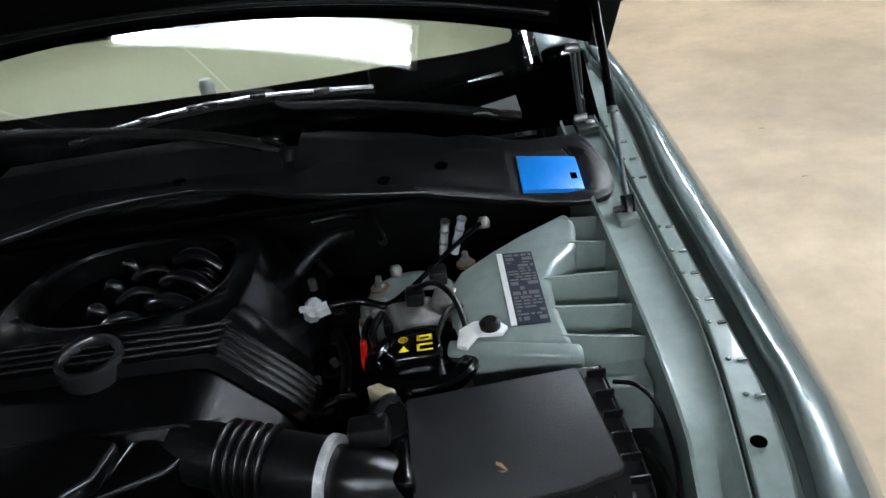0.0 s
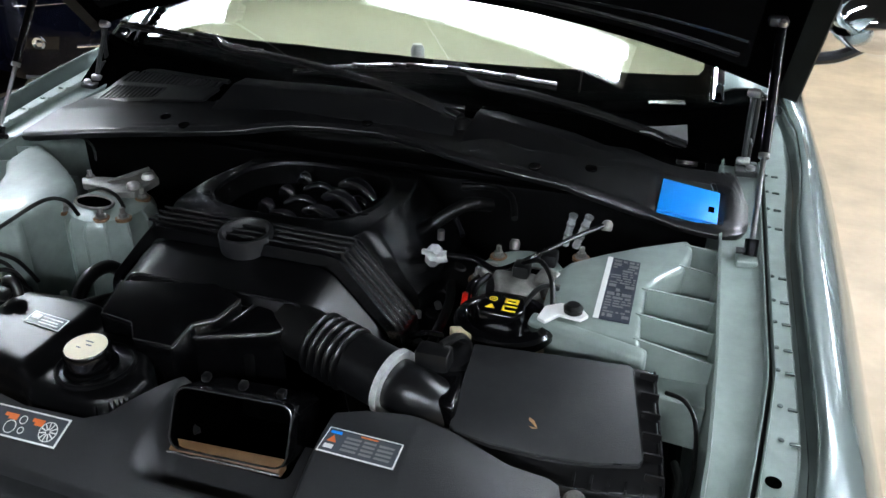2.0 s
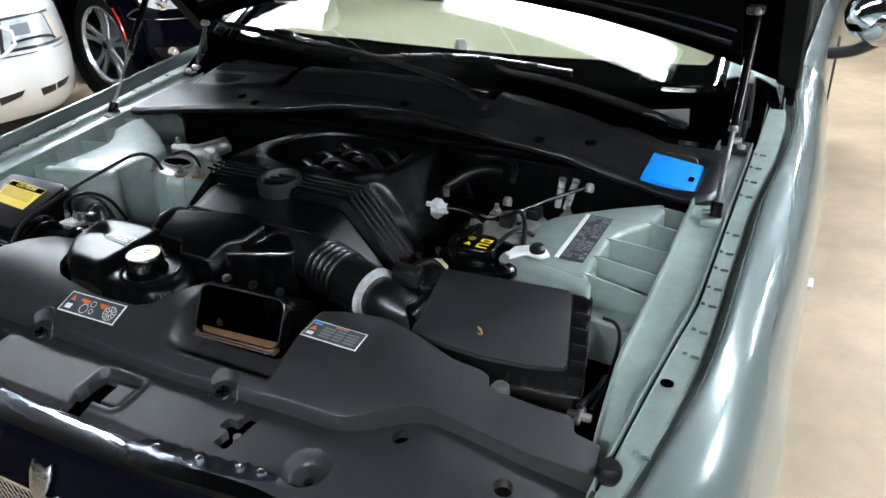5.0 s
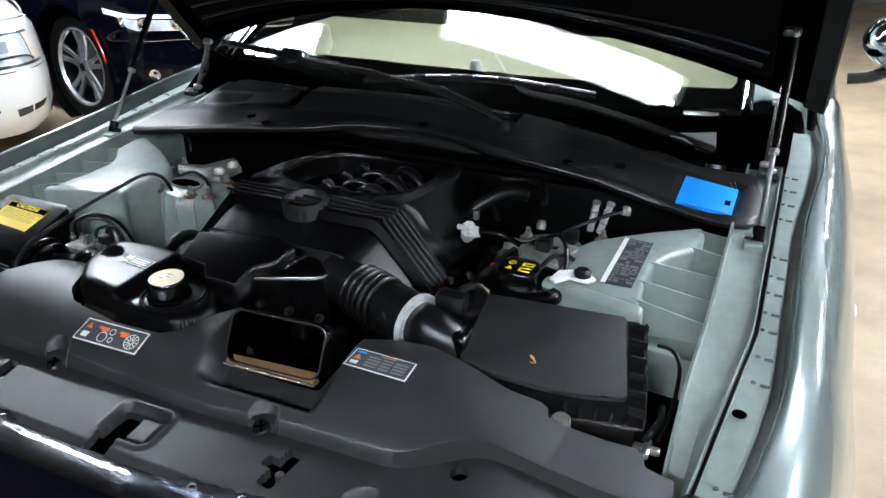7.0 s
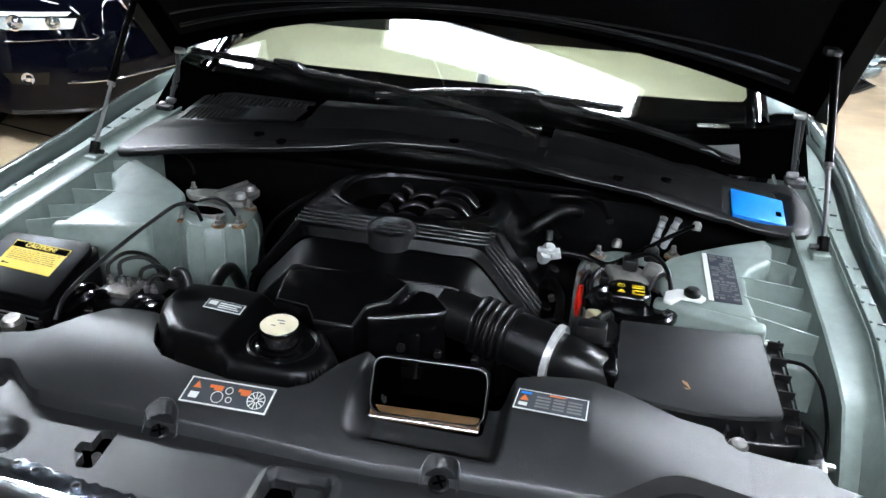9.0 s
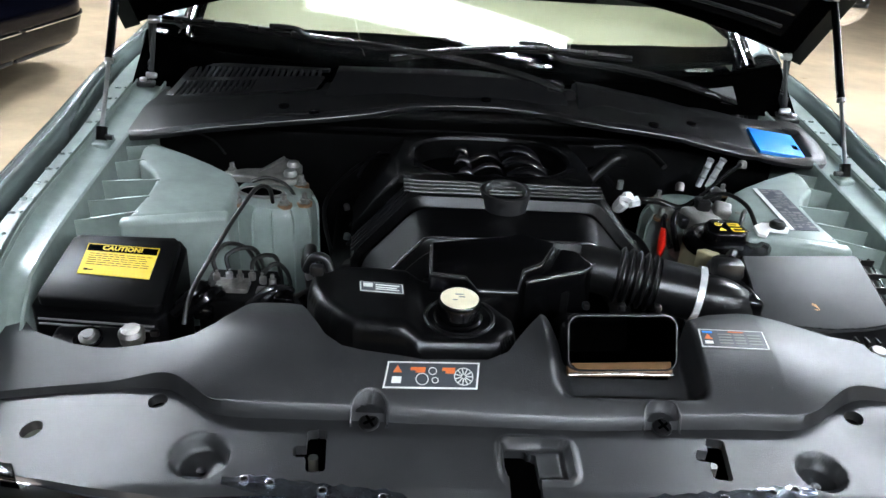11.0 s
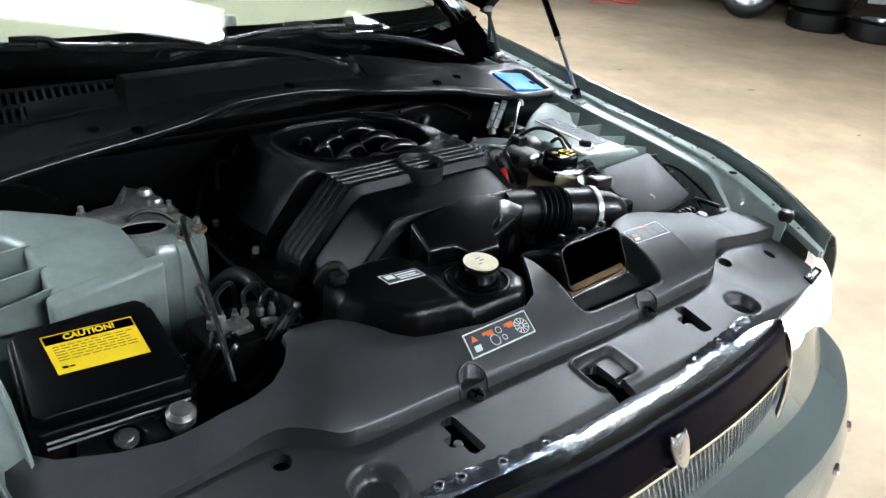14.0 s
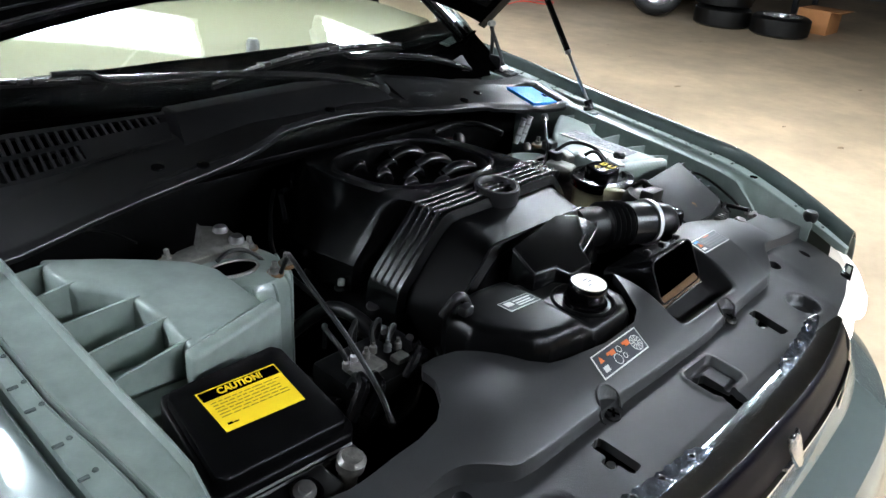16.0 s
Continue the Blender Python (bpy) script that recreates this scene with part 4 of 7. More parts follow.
for x, y in ((-0.142, 0.838), (0.134, 0.848)):
    part("screw", lathe([(0.008, 0), (0.008, 0.003), (0.004, 0.004), (0, 0.002)], pose(CX + x, y, deck_z(y) - 0.001), 16), GLOSSY, eng)

# throttle box in front of it
thr_top = lambda x, y: 0.833 + 0.55 * (y - 0.532)
thr = part("throttle_cover", prism([(-0.112, 0.585), (-0.113, 0.535), (-0.06, 0.531), (-0.045, 0.512), (0.015, 0.512), (0.026, 0.545), (0.055, 0.556), (0.078, 0.590), (0.03, 0.605)], thr_top, 0.74, 0.005), COVER, car, "black stepped throttle housing cover")
part("side_cover", prism([(0.027, 0.540), (0.037, 0.560), (0.066, 0.572), (0.088, 0.606), (0.112, 0.606), (0.140, 0.585), (0.125, 0.572)], lambda x, y: 0.826 + 0.5 * (y - 0.546) - 0.10 * (x - 0.03), 0.74, 0.006), COVER, thr)
TOPS = [(-0.108, 0.583), (-0.109, 0.538), (-0.06, 0.534), (-0.044, 0.515), (0.013, 0.515), (0.024, 0.547), (0.053, 0.559), (0.075, 0.590)]
part("bright_edge", tube([(x, y, thr_top(x, y) - 0.001) for x, y in TOPS], 0.0013, 6, smooth=0), FOLD, thr)
part("bright_edge", tube([(x, y, 0.8255 + 0.5 * (y - 0.546) - 0.10 * (x - 0.03)) for x, y in ((0.086, 0.603), (0.066, 0.574), (0.037, 0.562), (0.029, 0.542), (0.124, 0.574), (0.138, 0.585))], 0.0013, 6, smooth=0), FOLD, thr)
part("mount_ledge", prism([(-0.12, 0.59), (-0.12, 0.56), (0.10, 0.56), (0.12, 0.60)], 0.80, 0.72, 0.006), DARK, thr)

# intake hose with bellows and clamp
ha, hb, hc = Vector((0.122, 0.622, 0.814)), Vector((0.298, 0.570, 0.796)), Vector((0.385, 0.574, 0.758))
hose = part("intake_hose", tube([ha + Vector((0.0, 0.05, -0.05)), ha + Vector((0.01, 0.02, -0.012)), ha.lerp(hb, 0.34)], 0.034, 24), DECKM, car, "black ribbed air intake hose")
d = (hb - ha).normalized()
for k in range(5):
    c = ha.lerp(hb, 0.35 + 0.068 * k)
    part("bellow", tube([c - d * 0.005, c - d * 0.002, c + d * 0.002, c + d * 0.005], 0.04, 28, smooth=2, radii=lambda f: 0.035 + 0.010 * math.sin(math.pi * f)), SATIN, hose)
part("bellow_core", tube([ha, ha.lerp(hb, 0.66)], 0.037, 24, smooth=0), RUBBER, hose)
part("sleeve", tube([ha.lerp(hb, 0.67), ha.lerp(hb, 0.75), hb], 0.041, 28), SATIN, hose)
part("clamp", tube([hb - d * 0.0048, hb + d * 0.0048], 0.0450, 30, smooth=0), BRIGHT, hose, "bright steel hose clamp")
part("meter", tube([hb + d * 0.006, hb + d * 0.04, hc], 0.035, 28), SATIN, hose, "glossy black air-flow meter")
part("plug", box(0.345, 0.590, 0.833, 0.045, 0.03, 0.028, 0.006, m=Matrix()), SATIN, hose, "black electrical plug")
part("plug_wire", tube([(0.352, 0.60, 0.845), (0.366, 0.625, 0.845), (0.372, 0.655, 0.815), (0.366, 0.69, 0.76)], 0.006, 8), RUBBER, hose)
part("resonator", lathe([(0.028, -0.05), (0.03, 0), (0.026, 0.012), (0, 0.014)], pose(0.36, 0.625, 0.81, 15, 0, 0)), SATIN, hose)

# ---------------------------------------------------------------- air filter box
LID = np.linalg.solve(np.array([(1, x, y, x * y) for x, y in ((0.386, 0.634), (0.588, 0.654), (0.614, 0.554), (0.386, 0.524))]), np.array((0.834, 0.831, 0.767, 0.786)))
lid_z = lambda x, y: float(LID[0] + LID[1] * x + LID[2] * y + LID[3] * x * y)
airbox = part("air_box", prism([(0.379, 0.642), (0.604, 0.668), (0.614, 0.662), (0.643, 0.543), (0.636, 0.534), (0.54, 0.515), (0.46, 0.503), (0.39, 0.504), (0.375, 0.515)], lambda x, y: lid_z(x, y) - 0.016, 0.60, 0.008), SATIN, car, "black plastic air filter box")
lid = part("lid", prism([(0.386, 0.634), (0.582, 0.655), (0.588, 0.651), (0.615, 0.558), (0.611, 0.552), (0.56, 0.538), (0.50, 0.527), (0.44, 0.521), (0.394, 0.520), (0.386, 0.525)], lid_z, lambda x, y: lid_z(x, y) - 0.006, 0.0022, 2), MATT, airbox, "flat black lid with grey edges")
for k in range(6):
    y = 0.545 + 0.021 * k
    part("rib", box(0.627 - 0.22 * (y - 0.56), y + 0.005, lid_z(0.627, y + 0.005) - 0.012, 0.022, 0.003, 0.012), SATIN, airbox)
part("rim", tube([(x, y, lid_z(x, y) - 0.0145) for x, y in ((0.53, 0.5135), (0.60, 0.526), (0.636, 0.534), (0.643, 0.543), (0.629, 0.602), (0.613, 0.664))], 0.0018, 6, smooth=2), FOLD, airbox)
for k in range(5):
    x = 0.54 + 0.02 * k
    part("rib", box(x, 0.524 + 0.22 * (x - 0.55), lid_z(x, 0.53) - 0.014, 0.003, 0.016, 0.012), SATIN, airbox)
part("grey_edge", tube([(x, y, lid_z(x, y) - 0.0012) for x, y in ((0.587, 0.650), (0.614, 0.559), (0.610, 0.553), (0.56, 0.539), (0.50, 0.528), (0.44, 0.522), (0.394, 0.521))], 0.0012, 6, smooth=0), FOLD, lid)
part("duct_side", prism([(0.345, 0.60), (0.385, 0.64), (0.39, 0.53), (0.36, 0.54)], 0.81, 0.70, 0.01), GLOSSY, airbox)
leaf = bmesh.new()
lv = [leaf.verts.new((0.480 + 0.75 * u, 0.556 + 0.75 * v, lid_z(0.480 + 0.75 * u, 0.556 + 0.75 * v) + 0.0015 + w)) for u, v, w in ((-0.010, 0.004, 0.001), (-0.004, 0.007, 0.002), (0.004, 0.004, 0.003), (0.011, -0.004, 0.001), (0.003, -0.007, 0.0015), (-0.006, -0.003, 0.001))]
leaf.faces.new(lv)
thicken(leaf, 0.0008)
tagged(part("dry_leaf", leaf, LEAFM), "small curled brown leaf lying on the air box lid", "leaf")

# ---------------------------------------------------------------- coolant tank
TANK = [(-0.268, 0.578), (-0.284, 0.555), (-0.284, 0.515), (-0.270, 0.480), (-0.236, 0.440), (-0.215, 0.427), (-0.140, 0.417), (-0.125, 0.409), (-0.035, 0.411), (-0.018, 0.416), (0.006, 0.440), (0.008, 0.475), (-0.03, 0.53), (-0.10, 0.575), (-0.20, 0.585)]
tank_sd = poly_sd(TANK)


def tz(x, y):
    """Flat tank top with a low step towards the cap and well rounded rims."""
    r = 0.020
    z = 0.821 + 0.03 * (y - 0.50) - 0.016 * ss(-0.150, -0.118, x) - 0.05 * max(0, -0.25 - x)
    d = max(0.0, min(r, -tank_sd(x, y)))
    return z - r + math.sqrt(max(0.0, r * r - (r - d) ** 2))


tank = part("coolant_tank", sheet(-0.33, 0.02, 0.40, 0.60, 0.004, tz, tank_sd, (), 0.05), TANKM, car, "glossy black coolant expansion tank with a cream cap", angle=60)
part("flange", prism([(-0.275, 0.585), (-0.292, 0.556), (-0.292, 0.510), (-0.277, 0.472), (-0.242, 0.432), (-0.218, 0.417), (-0.14, 0.409), (-0.02, 0.408), (0.014, 0.436), (0.016, 0.478), (-0.02, 0.54)], 0.752, 0.745, 0.003), COVER, tank)
part("moulded_ring", lathe([(0.050, -0.004), (0.050, 0.0), (0.047, 0.002), (0.044, 0.0), (0.044, -0.004)], pose(-0.071, 0.470, 0.806)), TANKM, tank)
neckm = pose(-0.073, 0.466, 0.789, 3) @ Matrix.Diagonal((0.80, 0.80, 1, 1))
cap = part("cap", lathe([(0.046, -0.004), (0.046, 0.004), (0.040, 0.006), (0.040, 0.012), (0.042, 0.014), (0.042, 0.020), (0.038, 0.022), (0.037, 0.040), (0.0365, 0.046), (0.034, 0.049), (0, 0.049)], neckm, 36), GLOSSY, tank, "black screw cap")
sk = part("cap_sticker", lathe([(0.0325, 0.0488), (0.0325, 0.0500), (0, 0.0502)], neckm, 36), CREAM, cap, "cream round warning sticker")
b = box(0.004, 0.002, 0.0506, 0.010, 0.002, 0.0004, m=neckm)
box(-0.008, -0.007, 0.0506, 0.008, 0.002, 0.0004, bm=b, m=neckm)
box(0.0, 0.010, 0.0506, 0.014, 0.002, 0.0004, bm=b, m=neckm)
part("printed_text", b, GREYINK, sk)
tl = Label((-0.211, 0.527, 0.0), (-0.150, 0.521, 0.0), (-0.148, 0.496, 0.0), (-0.209, 0.502, 0.0))
for q in tl.c:
    q.z = 0.8225 + 0.03 * (q.y - 0.50)
st = part("sticker", tl.area(0, 0, 1, 1, 0.0006), WHITE, tank, "small black sticker with a white edge")
part("ground", tl.area(0.03, 0.07, 0.97, 0.93, 0.0012), LABELGREY, st)
b = tl.area(0.08, 0.2, 0.3, 0.6, 0.0018)
tl.area(0.36, 0.25, 0.92, 0.36, 0.0018, b)
tl.area(0.36, 0.5, 0.85, 0.6, 0.0018, b)
tl.area(0.36, 0.72, 0.9, 0.8, 0.0018, b)
part("printed_text", b, WHITE, st)
part("hose_barb", tube([(-0.255, 0.545, 0.828), (-0.262, 0.55, 0.845), (-0.278, 0.552, 0.845), (-0.29, 0.56, 0.82)], 0.007, 10), SATIN, tank)
part("clip", box(-0.272, 0.535, 0.835, 0.02, 0.016, 0.016, 0.004), SATIN, tank)

# ---------------------------------------------------------------- cold-air inlet
def rrect(w, h, r, n=6):
    out = []
    for sx, sy, a0 in ((1, 1, 0), (-1, 1, 90), (-1, -1, 180), (1, -1, 270)):
        for k in range(n + 1):
            a = radians(a0 + 90 * k / n)
            out.append((sx * (w / 2 - r) + r * math.cos(a), sy * (h / 2 - r) + r * math.sin(a)))
    return out


dm = pose(0.148, 0.430, 0.797, 62, 0, 3)
sec = rrect(0.150, 0.074, 0.016)
rows = [[dm @ Vector((x, y, 0.004)) for x, y in sec], [dm @ Vector((x * 1.03, y * 1.05, 0.0)) for x, y in sec], [dm @ Vector((x * 1.03, y * 1.05, -0.02)) for x, y in sec], [dm @ Vector((x * 0.98, y * 0.95, -0.09)) for x, y in sec]]
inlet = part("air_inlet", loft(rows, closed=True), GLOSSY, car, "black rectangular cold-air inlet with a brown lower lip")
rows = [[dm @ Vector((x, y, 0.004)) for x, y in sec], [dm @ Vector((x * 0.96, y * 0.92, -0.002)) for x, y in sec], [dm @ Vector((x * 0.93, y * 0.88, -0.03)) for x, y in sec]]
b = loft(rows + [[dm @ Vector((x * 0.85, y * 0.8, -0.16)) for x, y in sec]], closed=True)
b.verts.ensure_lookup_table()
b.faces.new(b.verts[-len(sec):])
# inside of the mouth is coloured black for its shade
part("mouth", b, INKSHADE, inlet)
part("mouth_rim", tube([dm @ Vector((x, y, 0.005)) for x, y in sec], 0.0014, 6, closed=True, smooth=0), FOLD, inlet)
part("lower_lip", prism([(0.074, 0.418), (0.220, 0.424), (0.219, 0.4095), (0.075, 0.4035)], lambda x, y: 0.764 + 0.5 * (y - 0.405), 0.758, 0.002), TAN, inlet, "brown foam lip")
part("bright_edge", tube([(0.075, 0.401, 0.763), (0.147, 0.404, 0.764), (0.219, 0.407, 0.763)], 0.0017, 6), ALU, inlet)
for x in (0.10, 0.15, 0.20):
    part("tab", box(x, 0.462, 0.834, 0.010, 0.012, 0.010, 0.003), SATIN, inlet)

# ---------------------------------------------------------------- fuse box
fz = plane_through((-0.651, 0.645, 0.812), (-0.496, 0.655, 0.812), (-0.60, 0.525, 0.776))
fuse = part("fuse_box", prism([(-0.662, 0.655), (-0.655, 0.668), (-0.50, 0.672), (-0.486, 0.655), (-0.484, 0.525), (-0.496, 0.512), (-0.668, 0.518), (-0.676, 0.53)], lambda x, y: fz(x, y) - 0.012, 0.62, 0.004), FUSEM, car, "black fuse box with a yellow caution label")
part("lid", prism([(-0.656, 0.650), (-0.648, 0.658), (-0.505, 0.662), (-0.495, 0.652), (-0.492, 0.530), (-0.500, 0.522), (-0.660, 0.527), (-0.668, 0.536)], fz, lambda x, y: fz(x, y) - 0.014, 0.003, 2), FUSEM, fuse, "square black lid")
for dz in (0.022, 0.030):
    part("ridge", tube([(-0.662, 0.5145, fz(-0.662, 0.515) - dz), (-0.50, 0.509, fz(-0.5, 0.51) - dz)], 0.0016, 6, smooth=0), GREYINK, fuse)
for k in range(4):
    part("tab", box(-0.62 + 0.04 * k, 0.508, fz(-0.6, 0.51) - 0.034, 0.012, 0.008, 0.010, 0.002), SATIN, fuse)
cl = Label((-0.628, 0.638, 0), (-0.521, 0.634, 0), (-0.521, 0.571, 0), (-0.626, 0.577, 0))
for q in cl.c:
    q.z = fz(q.x, q.y) + 0.0008
st = part("label", cl.area(0, 0, 1, 1, 0.0006), YELLOW, fuse, "yellow caution label with a black heading")
part("heading", cl.area(0.015, 0.03, 0.985, 0.24, 0.0012), INKSHADE, st)
lettering("CAUTION!", 0.0125, cl.frame_of(0.5, 0.135, 0.0016), YELLOW, st, bold=0.0004)
b = None
random.seed(4)
for v in (0.32, 0.39, 0.46, 0.53, 0.60, 0.67):
    u = 0.07
    while u < 0.88:
        w = random.uniform(0.04, 0.13)
        b = cl.area(u, v, min(u + w, 0.93), v + 0.013, 0.0012, b)
        u += w + 0.025
part("printed_text", b, mat("ochre_print", (0.25, 0.16, 0.01), 0.5), st)
b = cl.area(0.07, 0.83, 0.13, 0.88, 0.0012)
cl.area(0.14, 0.85, 0.20, 0.875, 0.0012, b)
part("mark", b, INKSHADE, st)
br = part("front_bracket", prism([(-0.635, 0.512), (-0.545, 0.512), (-0.535, 0.475), (-0.60, 0.462), (-0.64, 0.48)], lambda x, y: 0.745 - 0.4 * (0.51 - y), 0.69, 0.006), SATIN, fuse, "black mounting bracket")
part("bolt", lathe([(0.014, 0), (0.014, 0.004), (0.008, 0.005), (0.008, 0.010), (0, 0.010)], pose(-0.585, 0.492, 0.738, 20), 14), STEEL, br)
part("socket", lathe([(0.02, 0), (0.02, 0.003), (0.016, 0.003), (0.016, -0.006), (0, -0.006)], pose(-0.585, 0.488, 0.738, 20), 20), GLOSSY, br)
part("knob", lathe([(0.012, -0.02), (0.012, 0.004), (0.017, 0.006), (0.018, 0.02), (0.013, 0.026), (0, 0.026)], pose(-0.523, 0.486, 0.735, 10), 18), GRIME, fuse, "grey screw knob")

# ---------------------------------------------------------------- hydraulic unit and its pipes
abs_unit = part("brake_modulator", box(-0.395, 0.60, 0.725, 0.11, 0.10, 0.09, 0.008), DARK, car, "dirty alloy brake modulator with black pipes")
part("block", box(-0.405, 0.59, 0.770, 0.050, 0.036, 0.016, 0.004), GRIME, abs_unit)
part("block", box(-0.355, 0.575, 0.770, 0.024, 0.020, 0.016, 0.004), GRIME, abs_unit)
part("clip", box(-0.368, 0.586, 0.757, 0.042, 0.014, 0.012, 0.003), BRIGHT, abs_unit, "bright metal clip")
for k, (x, y) in enumerate(((-0.43, 0.60), (-0.412, 0.605), (-0.395, 0.60), (-0.378, 0.605), (-0.36, 0.595), (-0.345, 0.59))):
    part("union", lathe([(0.0055, 0), (0.0055, 0.010), (0.003, 0.012), (0.003, 0.018), (0, 0.018)], pose(x, y, 0.776), 10), STEEL if k % 3 == 1 else GRIME, abs_unit)
PIPES = [
    [(-0.43, 0.60, 0.79), (-0.435, 0.61, 0.808), (-0.425, 0.65, 0.812), (-0.40, 0.68, 0.79), (-0.385, 0.70, 0.74)],
    [(-0.412, 0.605, 0.79), (-0.415, 0.612, 0.812), (-0.392, 0.628, 0.818), (-0.375, 0.645, 0.80), (-0.365, 0.66, 0.74)],
    [(-0.378, 0.605, 0.79), (-0.375, 0.612, 0.806), (-0.355, 0.622, 0.810), (-0.342, 0.632, 0.79), (-0.338, 0.65, 0.70)],
    [(-0.36, 0.595, 0.79), (-0.348, 0.603, 0.803), (-0.334, 0.61, 0.798), (-0.325, 0.63, 0.76), (-0.325, 0.66, 0.66)],
    [(-0.452, 0.49, 0.765), (-0.448, 0.52, 0.796), (-0.430, 0.60, 0.826), (-0.410, 0.70, 0.850), (-0.394, 0.760, 0.862), (-0.380, 0.79, 0.850), (-0.378, 0.81, 0.815)],
    [(-0.48, 0.535, 0.755), (-0.45, 0.545, 0.785), (-0.44, 0.565, 0.785), (-0.44, 0.58, 0.76)],
    [(-0.46, 0.53, 0.755), (-0.43, 0.538, 0.780), (-0.42, 0.56, 0.780), (-0.42, 0.575, 0.76)],
    [(-0.430, 0.90, 0.815), (-0.40, 0.905, 0.822), (-0.365, 0.90, 0.808), (-0.345, 0.885, 0.775), (-0.338, 0.86, 0.70)],
]
for k, p in enumerate(PIPES):
    part("pipe", tube(p, 0.0036 if k not in (5, 6) else 0.009, 8), RUBBER if k not in (5, 6) else GLOSSY, abs_unit)
for x, y, z in ((-0.44, 0.555, 0.75), (-0.345, 0.55, 0.755), (-0.325, 0.565, 0.762), (-0.31, 0.60, 0.74), (-0.47, 0.58, 0.745)):
    part("connector", box(x, y, z, 0.03, 0.024, 0.024, 0.005), GLOSSY, abs_unit)
part("hose", tube([(-0.42, 0.53, 0.71), (-0.36, 0.545, 0.735), (-0.31, 0.60, 0.74), (-0.28, 0.66, 0.73), (-0.27, 0.75, 0.70)], 0.014, 10), RUBBER, abs_unit)

# engine flanks down in the shade
for s in (-1, 1):
    # cam covers take the same shade-black colour
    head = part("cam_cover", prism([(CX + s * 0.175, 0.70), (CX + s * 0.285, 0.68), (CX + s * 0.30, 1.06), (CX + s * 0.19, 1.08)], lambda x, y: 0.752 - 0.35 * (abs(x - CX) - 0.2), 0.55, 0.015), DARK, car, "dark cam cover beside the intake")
    for k in range(4):
        part("coil", lathe([(0.016, 0), (0.016, 0.02), (0.01, 0.026), (0, 0.026)], pose(CX + s * 0.245, 0.75 + 0.08 * k, 0.712, 0, s * 20), 14), RUBBER, head)
part("oil_filler", lathe([(0.022, -0.03), (0.024, 0.0), (0.024, 0.008), (0.021, 0.009), (0.020, 0.013), (0, 0.014)], pose(-0.212, 0.916, 0.752), 28), SATIN, car, "black oil filler cap with a grey centre")
part("filler_centre", lathe([(0.020, 0.0), (0.020, 0.003), (0, 0.0035)], pose(-0.212, 0.916, 0.766), 24), CAST, car, "grey filler cap disc")
for p, r in (([(-0.27, 0.80, 0.70), (-0.30, 0.92, 0.76), (-0.26, 1.00, 0.80), (-0.20, 1.07, 0.82)], 0.004),
             ([(-0.62, 1.045, 0.842), (-0.575, 1.055, 0.850), (-0.53, 1.04, 0.842), (-0.50, 1.01, 0.825)], 0.002),
             ([(0.36, 0.98, 0.85), (0.34, 1.04, 0.86), (0.30, 1.08, 0.855), (0.24, 1.08, 0.85)], 0.006),
             ([(0.20, 0.98, 0.80), (0.26, 1.02, 0.84), (0.30, 1.06, 0.83)], 0.012),
             ([(0.27, 0.70, 0.68), (0.29, 0.76, 0.735), (0.29, 0.84, 0.75), (0.27, 0.92, 0.74)], 0.008),
             ([(-0.28, 0.64, 0.66), (-0.30, 0.70, 0.74), (-0.31, 0.78, 0.74), (-0.33, 0.86, 0.66)], 0.012),
             ([(0.632, 0.675, 0.785), (0.655, 0.655, 0.792), (0.670, 0.62, 0.785), (0.672, 0.56, 0.76), (0.664, 0.515, 0.74)], 0.003),
             ([(0.655, 0.62, 0.72), (0.66, 0.56, 0.74), (0.652, 0.50, 0.75)], 0.005)):
    part("hose", tube(p, r, 10), RUBBER if r < 0.013 else SATIN, car, "black rubber hose")

# small bright fittings and looms in the shade
random.seed(21)
for x, y, z in ((-0.195, 0.875, 0.755), (-0.235, 0.865, 0.752), (-0.25, 0.82, 0.75), (-0.21, 0.80, 0.752), (-0.26, 0.95, 0.75), (0.255, 0.79, 0.755), (0.275, 0.83, 0.752), (0.245, 0.95, 0.756), (-0.30, 0.665, 0.752), (-0.285, 0.625, 0.75)):
    part("bolt_head", lathe([(0.006, -0.006), (0.006, 0.004), (0.004, 0.006), (0, 0.006)], pose(x, y, z, random.uniform(-20, 20), random.uniform(-20, 20)), 8), STEEL, car, "small bright bolt head")
for p in ([(-0.24, 0.98, 0.80), (-0.215, 1.03, 0.825), (-0.18, 1.06, 0.82)], [(-0.19, 1.02, 0.80), (-0.172, 1.05, 0.83), (-0.15, 1.08, 0.835)], [(0.255, 0.74, 0.745), (0.285, 0.745, 0.755), (0.305, 0.76, 0.745)],
          [(0.20, 1.03, 0.80), (0.235, 1.02, 0.825), (0.27, 0.985, 0.80)], [(0.335, 0.80, 0.76), (0.325, 0.83, 0.79), (0.335, 0.86, 0.80)],
          [(0.345, 0.79, 0.76), (0.338, 0.82, 0.80), (0.352, 0.85, 0.81)], [(-0.36, 0.55, 0.765), (-0.335, 0.56, 0.785), (-0.315, 0.585, 0.77)], [(-0.375, 0.545, 0.765), (-0.345, 0.553, 0.79), (-0.32, 0.575, 0.78)]):
    part("loom", tube(p, 0.0055, 8), HORN, car, "glossy black cable loom")

# bright filler and feed pipe
feed = part("fuel_rail_joint", lathe([(0.007, -0.022), (0.010, -0.015), (0.0105, 0.0), (0.007, 0.004), (0.010, 0.009), (0.007, 0.014), (0, 0.014)], pose(0.256, 0.866, 0.822, 30, 20, 0) @ Matrix.Scale(1.3, 4), 8), BRIGHT, car, "bright faceted metal pipe joint")
